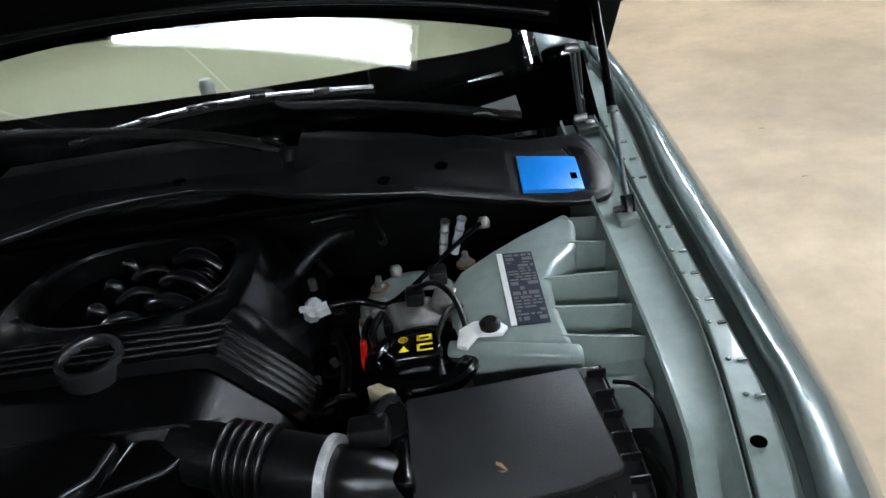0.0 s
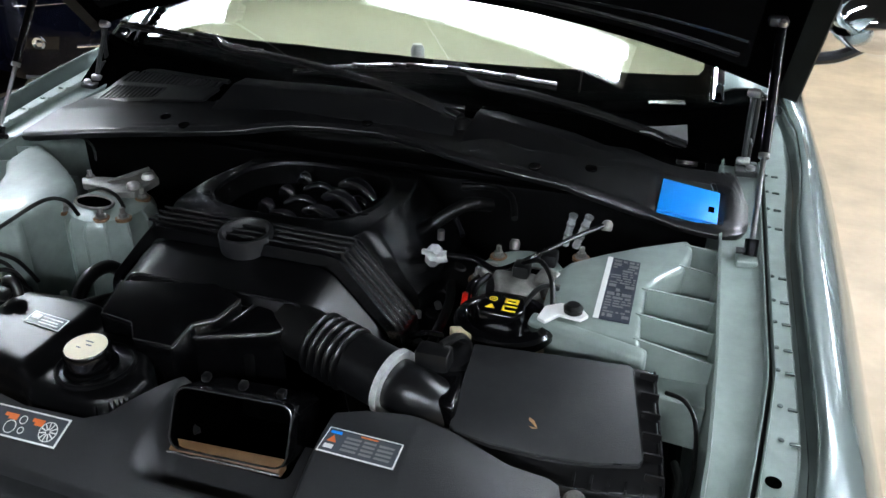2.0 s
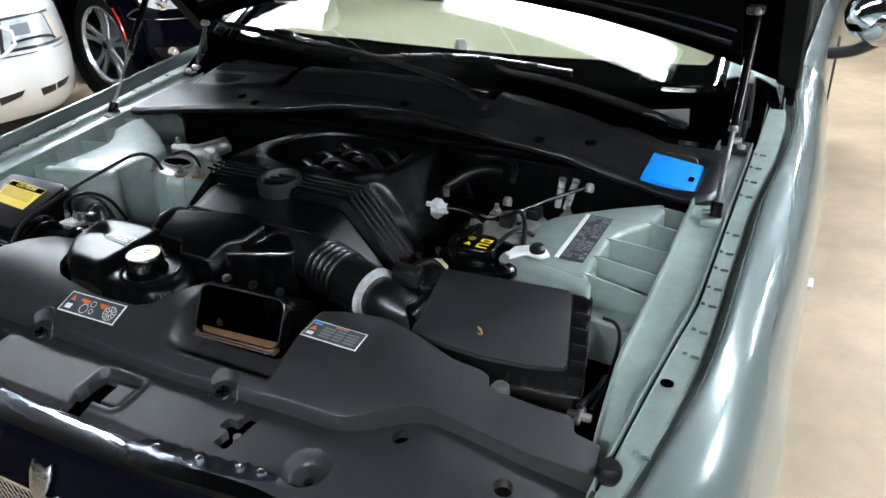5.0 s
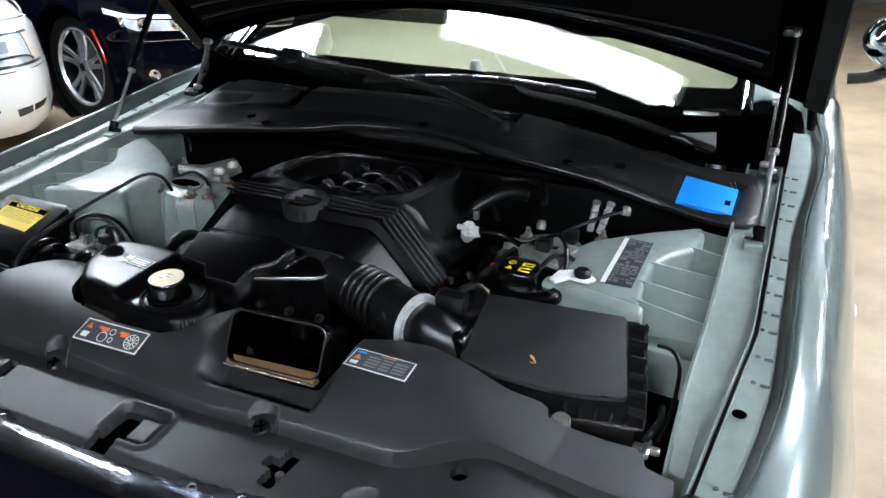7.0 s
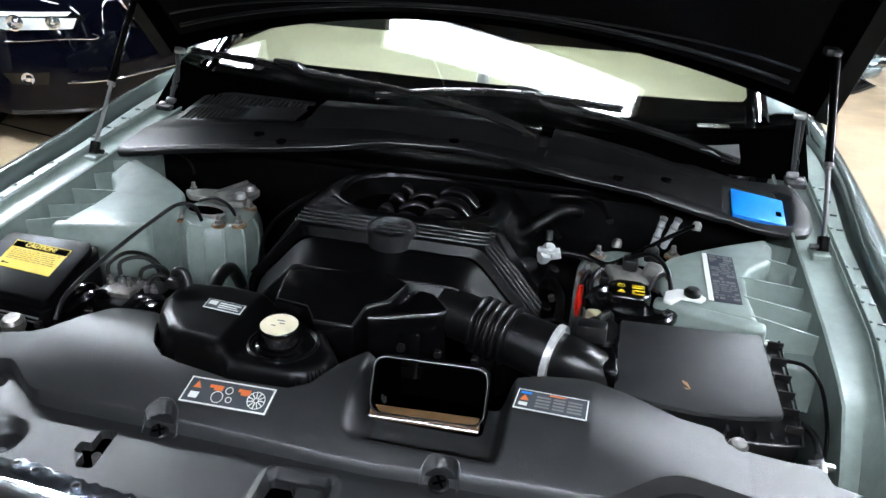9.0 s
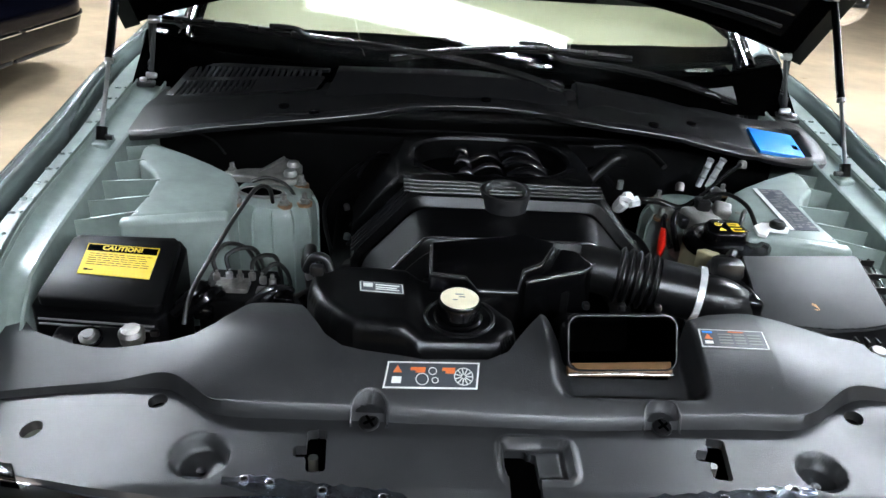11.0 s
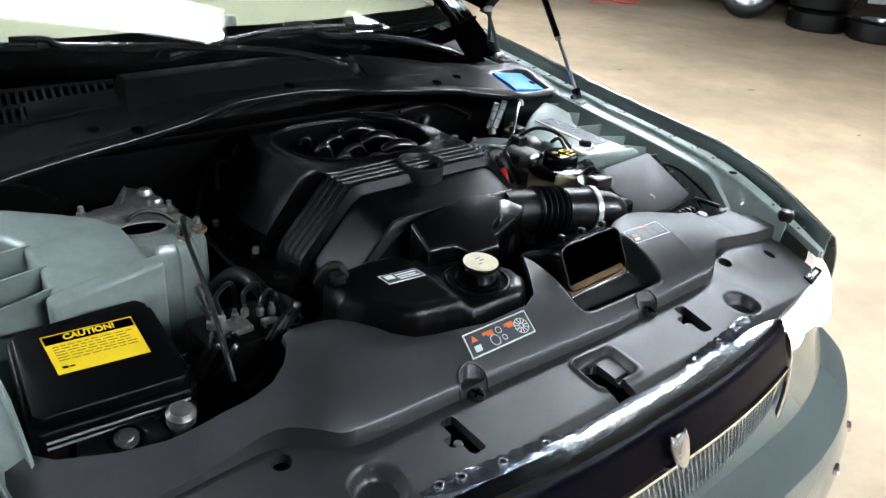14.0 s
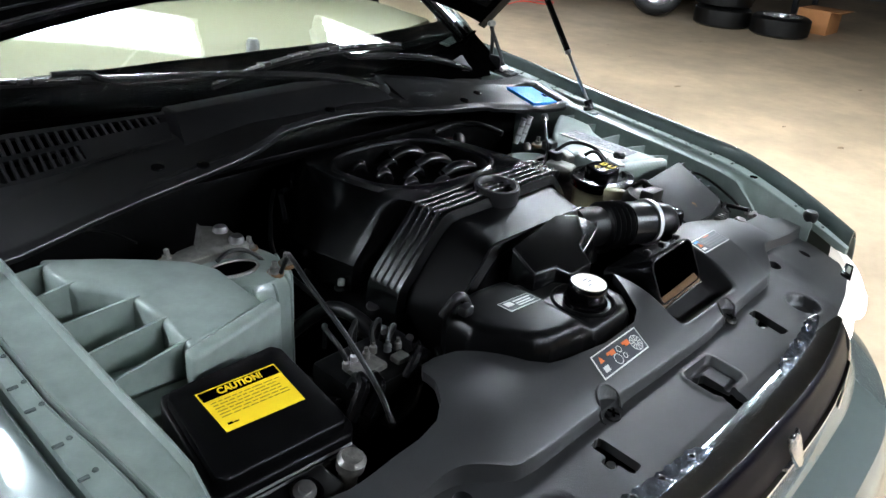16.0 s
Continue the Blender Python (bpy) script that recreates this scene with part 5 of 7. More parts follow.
part("nut", lathe([(0.009, -0.007), (0.009, 0.007), (0, 0.007)], pose(0.271, 0.858, 0.824, 0, 80, 15) @ Matrix.Scale(1.2, 4), 6), BRIGHT, feed)
part("wing_nut", box(0.250, 0.852, 0.832, 0.020, 0.007, 0.009, 0.002), BRIGHT, feed)
part("feed_pipe", tube([(0.275, 0.86, 0.826), (0.32, 0.87, 0.822), (0.36, 0.86, 0.815), (0.394, 0.874, 0.826)], 0.0060, 10), GLOSSY, feed)
part("rod", tube([(0.388, 0.868, 0.826), (0.42, 0.897, 0.837), (0.465, 0.937, 0.853), (0.509, 0.973, 0.866)], 0.0038, 8), GLOSSY, feed, "slim black rod")
part("stub", lathe([(0.006, 0), (0.006, 0.016), (0.004, 0.016), (0, 0.016)], pose(0.255, 0.905, 0.83), 10), STEEL, feed)
for low, high in (((0.445, 1.002, 0.805), (0.455, 0.993, 0.866)), ((0.463, 0.999, 0.805), (0.481, 0.994, 0.867))):
    bp = part("bright_pipe", tube([low, high], 0.0062, 14, smooth=0), BRIGHT, car, "bright aluminium pipe end")
    for f in (0.35, 0.7, 0.97):
        p, q = Vector(low).lerp(Vector(high), f - 0.03), Vector(low).lerp(Vector(high), f + 0.03)
        part("bead", tube([p, q], 0.0074, 14, smooth=0), STEEL, bp)
for x, y, z in ((0.375, 0.92, 0.836), (0.512, 0.976, 0.866)):
    part("fitting", lathe([(0.008, -0.010), (0.009, 0), (0.006, 0.006), (0, 0.007)], pose(x, y, z, -20), 12), GRIME, car, "small dull pipe fitting")
part("dipstick_handle", tube([(0.322, 0.816, 0.735), (0.3215, 0.812, 0.755), (0.323, 0.818, 0.775), (0.322, 0.82, 0.79)], 0.0115, 14, flat=0.6, radii=lambda f: 0.0115 * (0.55 + 0.45 * math.sin(math.pi * f))), REDP, car, "red plastic dipstick handle")
part("dipstick_tube", tube([(0.322, 0.82, 0.74), (0.325, 0.83, 0.70), (0.33, 0.84, 0.6)], 0.006, 8), STEEL, car)
part("red_mark", box(0.27, 1.06, 0.83, 0.02, 0.01, 0.012, 0.003), mat("dark_red", (0.12, 0.005, 0.005), 0.5), car)

# brake fluid reservoir
res = part("brake_reservoir", prism([(0.335, 0.765), (0.345, 0.69), (0.40, 0.675), (0.462, 0.70), (0.470, 0.765), (0.41, 0.79)], 0.800, 0.70, 0.010, 4), MILKY, car, "milky plastic brake fluid reservoir with a black cap")
part("collar", lathe([(0.064, -0.016), (0.068, -0.010), (0.068, 0.0), (0.064, 0.005), (0.052, 0.007), (0.046, 0.002), (0.0, 0.002)], pose(0.404, 0.735, 0.811) @ Matrix.Diagonal((1.08, 1.0, 1, 1)), 36), GLOSSY, res, "glossy black dished cover")
cp = part("cap", prism([(0.366, 0.755), (0.362, 0.722), (0.372, 0.706), (0.420, 0.706), (0.432, 0.722), (0.430, 0.755), (0.415, 0.768), (0.380, 0.768)], 0.838, 0.806, 0.006), GLOSSY, res, "black cap with yellow warning symbols")
bl = Label((0.372, 0.752, 0.8382), (0.424, 0.752, 0.8382), (0.424, 0.712, 0.8382), (0.372, 0.712, 0.8382))
b = bl.ring(0.24, 0.28, 0.006, 0.0015, 0.0006)
bl.ring(0.24, 0.28, 0.0025, 0.001, 0.0006, b)
bl.area(0.56, 0.12, 0.94, 0.22, 0.0006, b)
bl.area(0.56, 0.34, 0.94, 0.42, 0.0006, b)
bl.area(0.56, 0.12, 0.64, 0.42, 0.0006, b)
bl.area(0.86, 0.12, 0.94, 0.42, 0.0006, b)
bl.area(0.56, 0.58, 0.94, 0.66, 0.0006, b)
bl.area(0.56, 0.86, 0.94, 0.94, 0.0006, b)
bl.area(0.56, 0.58, 0.63, 0.94, 0.0006, b)
bl.tri(0.25, 0.76, 0.007, 0.0006, b)
part("symbols", b, YELLOW, cp)
part("tether", tube([(0.424, 0.74, 0.83), (0.44, 0.775, 0.845), (0.455, 0.80, 0.84), (0.462, 0.82, 0.825)], 0.004, 8), RUBBER, res)
for x, y, z, sx, sy, sz, a in ((0.395, 0.84, 0.79, 0.07, 0.06, 0.05, 20), (0.44, 0.86, 0.805, 0.035, 0.04, 0.04, -15), (0.37, 0.80, 0.76, 0.05, 0.05, 0.05, 30), (0.345, 0.87, 0.80, 0.03, 0.03, 0.035, 10), (0.465, 0.82, 0.80, 0.03, 0.05, 0.04, 5)):
    part("casting", box(0, 0, 0, sx, sy, sz, 0.008, 3, m=pose(x, y, z, 10, 8, a)), CAST, car, "corroded alloy casting beside the strut tower")
for x, y, z in ((0.40, 0.86, 0.825), (0.435, 0.90, 0.83), (0.365, 0.835, 0.80)):
    part("plug", box(x, y, z, 0.026, 0.03, 0.022, 0.005), SATIN, car, "black electrical plug")
part("wire", tube([(0.40, 0.86, 0.835), (0.43, 0.84, 0.855), (0.455, 0.80, 0.85), (0.465, 0.765, 0.825)], 0.004, 8), RUBBER, car, "thin black cable")
hook = part("prop_bracket", prism([(0.455, 0.757), (0.475, 0.772), (0.505, 0.768), (0.517, 0.752), (0.508, 0.738), (0.478, 0.742), (0.462, 0.718), (0.45, 0.725)], 0.832, 0.827, 0.0015), WHITE, car, "pale hooked metal bracket with a black stud")
part("stud", lathe([(0.013, 0), (0.014, 0.008), (0.009, 0.013), (0, 0.014)], pose(0.495, 0.754, 0.831), 18), RUBBER, hook)
part("wedge", prism([(0.335, 0.69), (0.36, 0.655), (0.372, 0.655), (0.37, 0.70)], 0.815, 0.78, 0.003), MILKY, car)

# identification plate on the inner panel
tz2 = lambda x, y: 0.822 + 0.035 * (y - 0.745) + 0.07 * (abs(x) - 0.5) + 0.0012
vl = Label((0.523, 0.932, 0), (0.573, 0.922, 0), (0.572, 0.752, 0), (0.522, 0.758, 0))
for q in vl.c:
    q.z = tz2(q.x, q.y)
pl = part("data_plate", vl.area(0, 0, 1, 1, 0.0006), NAVY, car, "navy data plate with a white strip and grey text bars")
part("white_strip", vl.area(0.0, 0.0, 0.16, 1, 0.0012), WHITE, pl)
b = None
random.seed(9)
v = 0.03
while v < 0.95:
    h = random.choice((0.018, 0.03, 0.045))
    u = 0.22
    while u < 0.9:
        w = random.uniform(0.08, 0.3)
        if random.random() < 0.8:
            b = vl.area(u, v, min(u + w, 0.96), v + h, 0.0012, b)
        u += w + 0.06
    v += h + 0.022
part("printed_text", b, GREYINK, pl)

# knob and clip by the air box
kn = part("air_box_knob", lathe([(0.008, -0.03), (0.008, 0.0), (0.0125, 0.002), (0.013, 0.012), (0.010, 0.017), (0, 0.018)], pose(0.547, 0.480, 0.750, 8), 18), GRIME, car, "grey rubber-tipped screw knob")
part("foot", box(0.568, 0.458, 0.747, 0.03, 0.02, 0.012, 0.003), STEEL, kn)
cr = box(0.655, 0.492, 0.742, 0.034, 0.010, 0.010, 0.003)
box(0.655, 0.492, 0.742, 0.010, 0.034, 0.010, 0.003, bm=cr)
part("cross_fastener", cr, STEEL, car, "small bright cross-shaped fastener")
part("rubber_stop", lathe([(0.013, -0.004), (0.016, 0.004), (0.016, 0.013), (0.012, 0.019), (0, 0.020)], pose(0.722, 0.392, rail_z(0.392)), 20), RUBBER, car, "black rubber bonnet stop")

# ---------------------------------------------------------------- scuttle panel
edge_y = lerp_at([(-0.72, 1.03), (-0.69, 1.022), (-0.66, 1.022), (-0.55, 1.042), (-0.45, 1.055), (-0.35, 1.064), (-0.25, 1.080), (-0.2, 1.095), (-0.12, 1.135), (-0.05, 1.150), (0.05, 1.153), (0.14, 1.135), (0.2, 1.105), (0.27, 1.086), (0.35, 1.080), (0.45, 1.080), (0.55, 1.063), (0.62, 1.044), (0.66, 1.035), (0.692, 1.028), (0.715, 1.036), (0.725, 1.050), (0.730, 1.066)])
edge_z = lerp_at([(-0.72, 0.848), (-0.66, 0.852), (-0.55, 0.865), (-0.45, 0.876), (-0.35, 0.886), (-0.25, 0.895), (-0.15, 0.904), (0.05, 0.904), (0.14, 0.900), (0.25, 0.896), (0.35, 0.888), (0.45, 0.876), (0.55, 0.860), (0.62, 0.851), (0.66, 0.850), (0.69, 0.852), (0.75, 0.854)])


def scuttle_z(x, y):
    d = y - edge_y(x)
    z = edge_z(x) + 0.005 * ss(0.0, 0.010, d) + (0.14 + 0.10 * ss(0.46, 0.57, x)) * min(d, 0.12)
    # well behind
    z -= (0.045 + 0.03 * ss(0.5, 0.6, x)) * ss(1.25 - 0.05 * ss(0.5, 0.6, x), 1.285 - 0.05 * ss(0.5, 0.6, x), y - 0.05 * x * x)
    # tray with the blue lid
    z += (blue_z(x, y) - 0.005 - z) * ss(0.010, 0.003, BLUE_SD(x, y))
    # low seam
    s = 1.075 + 0.10 * (x + 0.45)
    z -= 0.004 * ss(0.004, 0.0, abs(y - s)) * ss(-0.46, -0.42, x) * ss(-0.26, -0.30, x)
    s = 1.10 - 0.18 * (x - 0.34)
    z -= 0.004 * ss(0.004, 0.0, abs(y - s)) * ss(0.33, 0.36, x) * ss(0.58, 0.55, x)
    return z


BLUE_QUAD = [(0.586, 1.153), (0.684, 1.146), (0.682, 1.058), (0.583, 1.062)]
BLUE_SD = poly_sd(BLUE_QUAD)
blue_z = lambda x, y: 0.885 - 0.10 * (x - 0.586) + 0.22 * (y - 1.153)
rows = []
for i in range(181):
    x = -0.690 + 1.420 * i / 180
    e, r = edge_y(x), 1.29 + 0.16 * x * x - 0.10 * ss(0.66, 0.70, x) - 0.16 * ss(0.695, 0.730, x)
    row = [(x, e + 0.004, scuttle_z(x, e) - 0.012), (x, e - 0.001, scuttle_z(x, e) - 0.003)]
    row += [(x, e + (r - e) * (j / 60) ** 1.15, scuttle_z(x, e + (r - e) * (j / 60) ** 1.15)) for j in range(61)]
    rows.append(row)
scuttle = part("scuttle_panel", loft(rows), SCUTTLE, car, "satin black plastic scuttle panel below the windscreen", angle=45)
BLUE_AT = pose(0.671, 1.092, blue_z(0.671, 1.092) + 0.0025, 12, 6, 0)
blid = part("blue_lid", prism(BLUE_QUAD, lambda x, y: blue_z(x, y) + 0.002, lambda x, y: blue_z(x, y) - 0.006, 0.0015), BLUE, scuttle, "bright blue film over a small service lid")
part("lid_slot", shift(box(0, 0, 0.0, 0.010, 0.014, 0.002), BLUE_AT), INKSHADE, blid)
for x, y in ((0.018, 1.172), (-0.335, 1.082), (0.365, 1.105), (0.46, 1.145), (-0.40, 1.115)):
    part("stud", lathe([(0.011, -0.002), (0.011, 0.002), (0.006, 0.004), (0, 0.003)], pose(x, y, scuttle_z(x, y) + 0.001, 10), 16), GLOSSY, scuttle)
# louvre bank: a slatted panel leaning back towards the screen
BANK = Label((-0.620, 1.335, 0.913), (-0.325, 1.232, 0.942), (-0.345, 1.176, 0.922), (-0.652, 1.222, 0.872))


def bank_at(u, v, h=0.0):
    p = BANK.at(u, v)
    return p + Vector((-0.05, -0.42, 0.90)) * h


def bank_slab(corners, name, material, h0=-0.004, h1=0.003):
    b = loft([[bank_at(u, v, h0) for u, v in corners], [bank_at(u, v, h1) for u, v in corners]], caps=True, closed=True)
    return part(name, b, material, scuttle)


# black sheet stands for the dark void below the slats
bank_slab([(0, 0), (1, 0), (1, 1), (0, 1)], "louvre_shade", INKSHADE, -0.026, -0.020)
bank_slab([(-0.03, -0.10), (1.02, -0.12), (1.02, 0.02), (-0.03, 0.02)], "louvre_rail", SCUTTLE)
bank_slab([(-0.03, 0.42), (1.02, 0.40), (1.02, 1.15), (0.56, 1.06), (0.54, 0.55), (-0.03, 0.53)], "louvre_rail", SCUTTLE)
bank_slab([(-0.05, -0.1), (0.0, -0.1), (0.0, 1.1), (-0.06, 1.1)], "louvre_rail", SCUTTLE)
bank_slab([(-0.06, 1.0), (0.56, 0.97), (0.56, 1.12), (-0.06, 1.14)], "louvre_rail", SCUTTLE)
for v0, v1, count, u1 in ((0.0, 0.43, 21, 0.98), (0.52, 1.02, 12, 0.54)):
    for k in range(count):
        u = u1 * (k + 0.5) / count
        a, c = bank_at(u - 0.010, v0, -0.003), bank_at(u + 0.010, v1, -0.003)
        w, up = Vector((0.0066, 0.0, 0.0)), Vector((0.0, -0.002, 0.006))
        b = loft([[q, q + w, q + w * 0.85 + up, q + w * 0.1 + up] for q in (a, c)], caps=True, closed=True)
        part("louvre", b, RADTOP, scuttle)


def raised(name, low, high, top_z, label):
    """A raised moulding with sloping flanks on the scuttle."""
    b = loft([[(x, y, scuttle_z(x, y) - 0.004) for x, y in low], [(x, y, top_z(x, y)) for x, y in high]], caps=True, closed=True)
    e = [q for q in b.edges if all(v.co.z > top_z(v.co.x, v.co.y) - 0.002 for v in q.verts)]
    bmesh.ops.bevel(b, geom=e, offset=0.004, segments=2, affect="EDGES", profile=0.5)
    return part(name, b, SCUTTLE, scuttle, label)


raised("raised_rib", [(-0.325, 1.150), (-0.10, 1.175), (0.06, 1.175), (0.197, 1.150), (0.200, 1.275), (0.0, 1.276), (-0.325, 1.285)],
       [(-0.300, 1.222), (-0.10, 1.215), (0.06, 1.215), (0.180, 1.230), (0.184, 1.262), (0.0, 1.264), (-0.300, 1.268)], lambda x, y: 0.952 - 0.03 * max(0, -x - 0.1) - 0.12 * max(0, x - 0.05), "raised rib of the scuttle")
raised("raised_box", [(0.212, 1.125), (0.34, 1.115), (0.46, 1.150), (0.560, 1.185), (0.575, 1.215), (0.42, 1.285), (0.212, 1.290)],
       [(0.222, 1.236), (0.34, 1.228), (0.46, 1.214), (0.548, 1.203), (0.560, 1.212), (0.41, 1.270), (0.222, 1.275)], lambda x, y: 0.940 - 0.16 * (x - 0.222), "raised box of the scuttle")
part("rear_shelf", loft([[(x, 1.203 + dy + 0.24 * x * x + 0.35 * max(0, x - 0.48) ** 2, 0.872 + dz + (0.036 - dz) * ss(0.61, 0.53, x) + 0.055 * x * x) for x in (0.53, 0.55, 0.57, 0.60, 0.63, 0.66, 0.69)] for dy, dz in ((0.006, 0.006), (0.022, 0.022), (0.036, 0.036))]), SHELFM, scuttle, "grey shelf under the screen edge")
for s in (-1, 1):
    ring = lambda w, l, z: [(s * 0.688 + dx * w, 1.365 + dy * l, z) for dx, dy in ((-1, -1), (1, -1), (1, 1), (-1, 1))]
    part("drain_box", loft([ring(0.034, 0.055, 0.882), ring(0.030, 0.050, 0.882), ring(0.026, 0.045, 0.840)], closed=True, caps=False), SATIN, scuttle, "open black drain well")

# ---------------------------------------------------------------- windscreen
def screen(x, v):
    return Vector((x * (1 - 0.08 * v), 1.255 + 0.24 * x * x + 0.35 * max(0, abs(x) - 0.48) ** 2 + 0.866 * v - 0.05 * v * v, 0.935 + 0.055 * x * x + 0.50 * v + 0.04 * x * x * v))


rows = [[screen(-0.75 + 1.5 * i / 40, v) for i in range(41)] for v in [0.82 * k / 16 for k in range(17)]]
glass_ob = part("windscreen", thicken(loft(rows), 0.005), GLASS, car, "clear windscreen reflecting a strip light")
glass_ob.visible_shadow = False
inner = lambda x, v: screen(x, v) + Vector((0, 0.004, -0.009))
b = None
vb = lerp_at([(-0.70, 0.06), (-0.64, 0.075), (-0.45, 0.108), (-0.22, 0.132), (0.0, 0.138), (0.2, 0.131), (0.42, 0.12), (0.54, 0.105), (0.637, 0.094), (0.7, 0.094)])
X = [-0.75 + 1.5 * i / 60 for i in range(61)]
lo = [inner(-0.75 + 1.5 * i / 60, 0.0) for i in range(61)]
top_of = lambda x: vb(x) + (9.0 * (abs(x) - 0.63) ** 1.4 if abs(x) > 0.63 else 0)
hi = [inner(x, top_of(x)) for x in X]
# the band is open over the serial plate
k0, k1 = 48, 55
b = loft([lo[:k0 + 1], hi[:k0 + 1]])
b = loft([lo[k1:], hi[k1:]], b)
b = loft([[inner(x, 0.034) for x in X[k0:k1 + 1]], hi[k0:k1 + 1]], b)
b = loft([lo[k0:k1 + 1], [inner(x, 0.012) for x in X[k0:k1 + 1]]], b)
for s in (-1, 1):
    b = loft([[inner(s * 0.75, 0.02 + 0.8 * k / 12) for k in range(13)], [inner(s * 0.635, 0.02 + 0.8 * k / 12) for k in range(13)]], b)
part("frit_band", b, INKSHADE, glass_ob, "black painted edge band")
part("lower_apron", loft([[screen(-0.76 + 1.52 * i / 30, 0.01) + Vector((0, 0.002, -0.006)) for i in range(31)], [Vector((-0.76 + 1.52 * i / 30, 1.285, 0.875)) for i in range(31)]]), INKSHADE, glass_ob, "black panel under the glass edge")
part("lower_seal", tube([screen(-0.75 + 1.5 * i / 20, 0.0) + Vector((0, -0.004, 0.0)) for i in range(21)], 0.004, 8, smooth=0), INKSHADE, glass_ob)

# dashboard behind the glass
rows = []
for i in range(31):
    x = -0.68 + 1.36 * i / 30
    y0 = 1.36 + 0.24 * x * x
    rows.append([(x, y0 - 0.02, 0.895), (x, y0 + 0.02, 0.905), (x, y0 + 0.045, 0.91), (x, y0 + 0.06, 0.963 + 0.04 * x * x), (x, y0 + 0.25, 0.995), (x, 1.95, 1.0), (x, 2.02, 0.97), (x, 2.05, 0.88)])
dash = part("dashboard", thicken(loft(rows), 0.006), BEIGE, car, "pale beige dashboard top seen through the windscreen")
part("sun_sensor", lathe([(0.015, -0.02), (0.015, 0.008), (0.010, 0.018), (0, 0.02)], pose(0.026, 1.452, 0.985), 16), GREYINK, dash, "small black sensor dome")
part("serial_plate", shift(box(0, 0, 0, 0.075, 0.016, 0.002, 0.0005), pose(0.568, 1.448, 0.934, 20, 0, 12)), ALU, dash, "small silver plate")
part("defroster_panel", thicken(loft([[(0.40 + 0.26 * i / 8, 1.285 + 0.24 * (0.40 + 0.26 * i / 8) ** 2 + dy, z) for i in range(9)] for dy, z in ((0.0, 0.915), (0.10, 0.928), (0.128, 0.930), (0.145, 0.957))]), 0.003), INKSHADE, dash, "black panel ahead of the dashboard")
part("cabin_floor", box(0, 2.4, 0.45, 1.4, 1.9, 0.05), DARK, car)
part("cabin_back", box(0, 3.2, 0.85, 1.4, 0.06, 0.8), DARK, car)
rows = [[screen(-0.75 + 1.5 * i / 20, 0.82) + Vector((0, dy, dz)) for i in range(21)] for dy, dz in ((-0.004, 0.0), (0.03, 0.03), (0.3, 0.085), (0.8, 0.10), (1.3, 0.06))]
part("roof", thicken(loft(rows), 0.02), PAINT, car, "grey-green painted roof")
for s in (-1, 1):
    rows = [[screen(s * x * (1 - 0.02 * v), v) + Vector((0, 0, dz)) for x, dz in ((0.664, 0.003), (0.668, 0.014), (0.690, 0.019), (0.735, 0.012), (0.772, -0.014), (0.785, -0.05))] for v in [0.02 + 0.85 * k / 14 for k in range(15)]]
    part("pillar", thicken(loft(rows), 0.003), PAINT, car, "grey-green windscreen pillar with a chrome edge")
    part("pillar_trim", tube([screen(s * 0.662 * (1 - 0.02 * v), v) + Vector((0, 0, 0.012)) for v in (0.0, 0.08, 0.2, 0.4, 0.6, 0.86)], 0.0125, 10, flat=0.55), CHROME, car, "chrome screen edge")
    DOOR = [(0.800, 0.026), (0.818, 0.024), (0.838, 0.012), (0.856, -0.02), (0.868, -0.07), (0.878, -0.16), (0.884, -0.30), (0.88, -0.43), (0.86, -0.55)]
    part("door", swept(DOOR, 1.727, 2.75, s, flare=False, zf=lambda y: 0.928), PAINT, car, "grey-green front door")
    mir = part("door_mirror", loft([[Vector((s * 0.965, 1.66, 1.085)) + Vector((s * w * math.cos(a), dy, h * math.sin(a))) for a in (2 * math.pi * k / 20 for k in range(20))] for dy, w, h in ((-0.075, 0.02, 0.012), (-0.068, 0.06, 0.035), (-0.04, 0.088, 0.056), (0.0, 0.098, 0.064), (0.05, 0.10, 0.066), (0.056, 0.09, 0.058))], closed=True, caps=True), CHROME, car, "chrome door mirror cap")
    part("mirror_arm", tube([(s * 0.85, 1.66, 1.0), (s * 0.90, 1.66, 1.01), (s * 0.945, 1.66, 1.035)], 0.022, 10, flat=0.6), BLACKCAR, mir)

# ---------------------------------------------------------------- wipers
def wiper(pts, pivot, blade, label):
    arm = part("wiper_arm", tube(pts, 0.010, 8, flat=0.6, radii=lambda f: 0.016 - 0.007 * f), WIPERM, car, label)
    part("pivot", lathe([(0.02, -0.03), (0.022, 0), (0.018, 0.012), (0.011, 0.016), (0, 0.017)], pose(*pivot, -25), 18), SATIN, arm)
    part("knuckle", tube([pts[0], Vector(pts[0]).lerp(Vector(pts[1]), 0.22)], 0.015, 10, smooth=0, flat=0.7), SATIN, arm)
    part("spine", tube(blade, 0.0055, 8), WIPERM, arm, "slim black wiper blade")
    part("rubber", tube([Vector(q) + Vector((0, -0.004, -0.007)) for q in blade], 0.0035, 6), RUBBER, arm)
    line = curve(blade, 6)
    for f in (0.12, 0.3, 0.45, 0.55, 0.7, 0.88):
        c = line[int(f * (len(line) - 1))]
        part("claw", box(c.x, c.y, c.z, 0.03, 0.011, 0.011, 0.002), SATIN, arm)
    return arm


def on_glass(x, v, lift=0.02):
    return screen(x, v) + Vector((0, -0.5 * lift, 0.866 * lift))


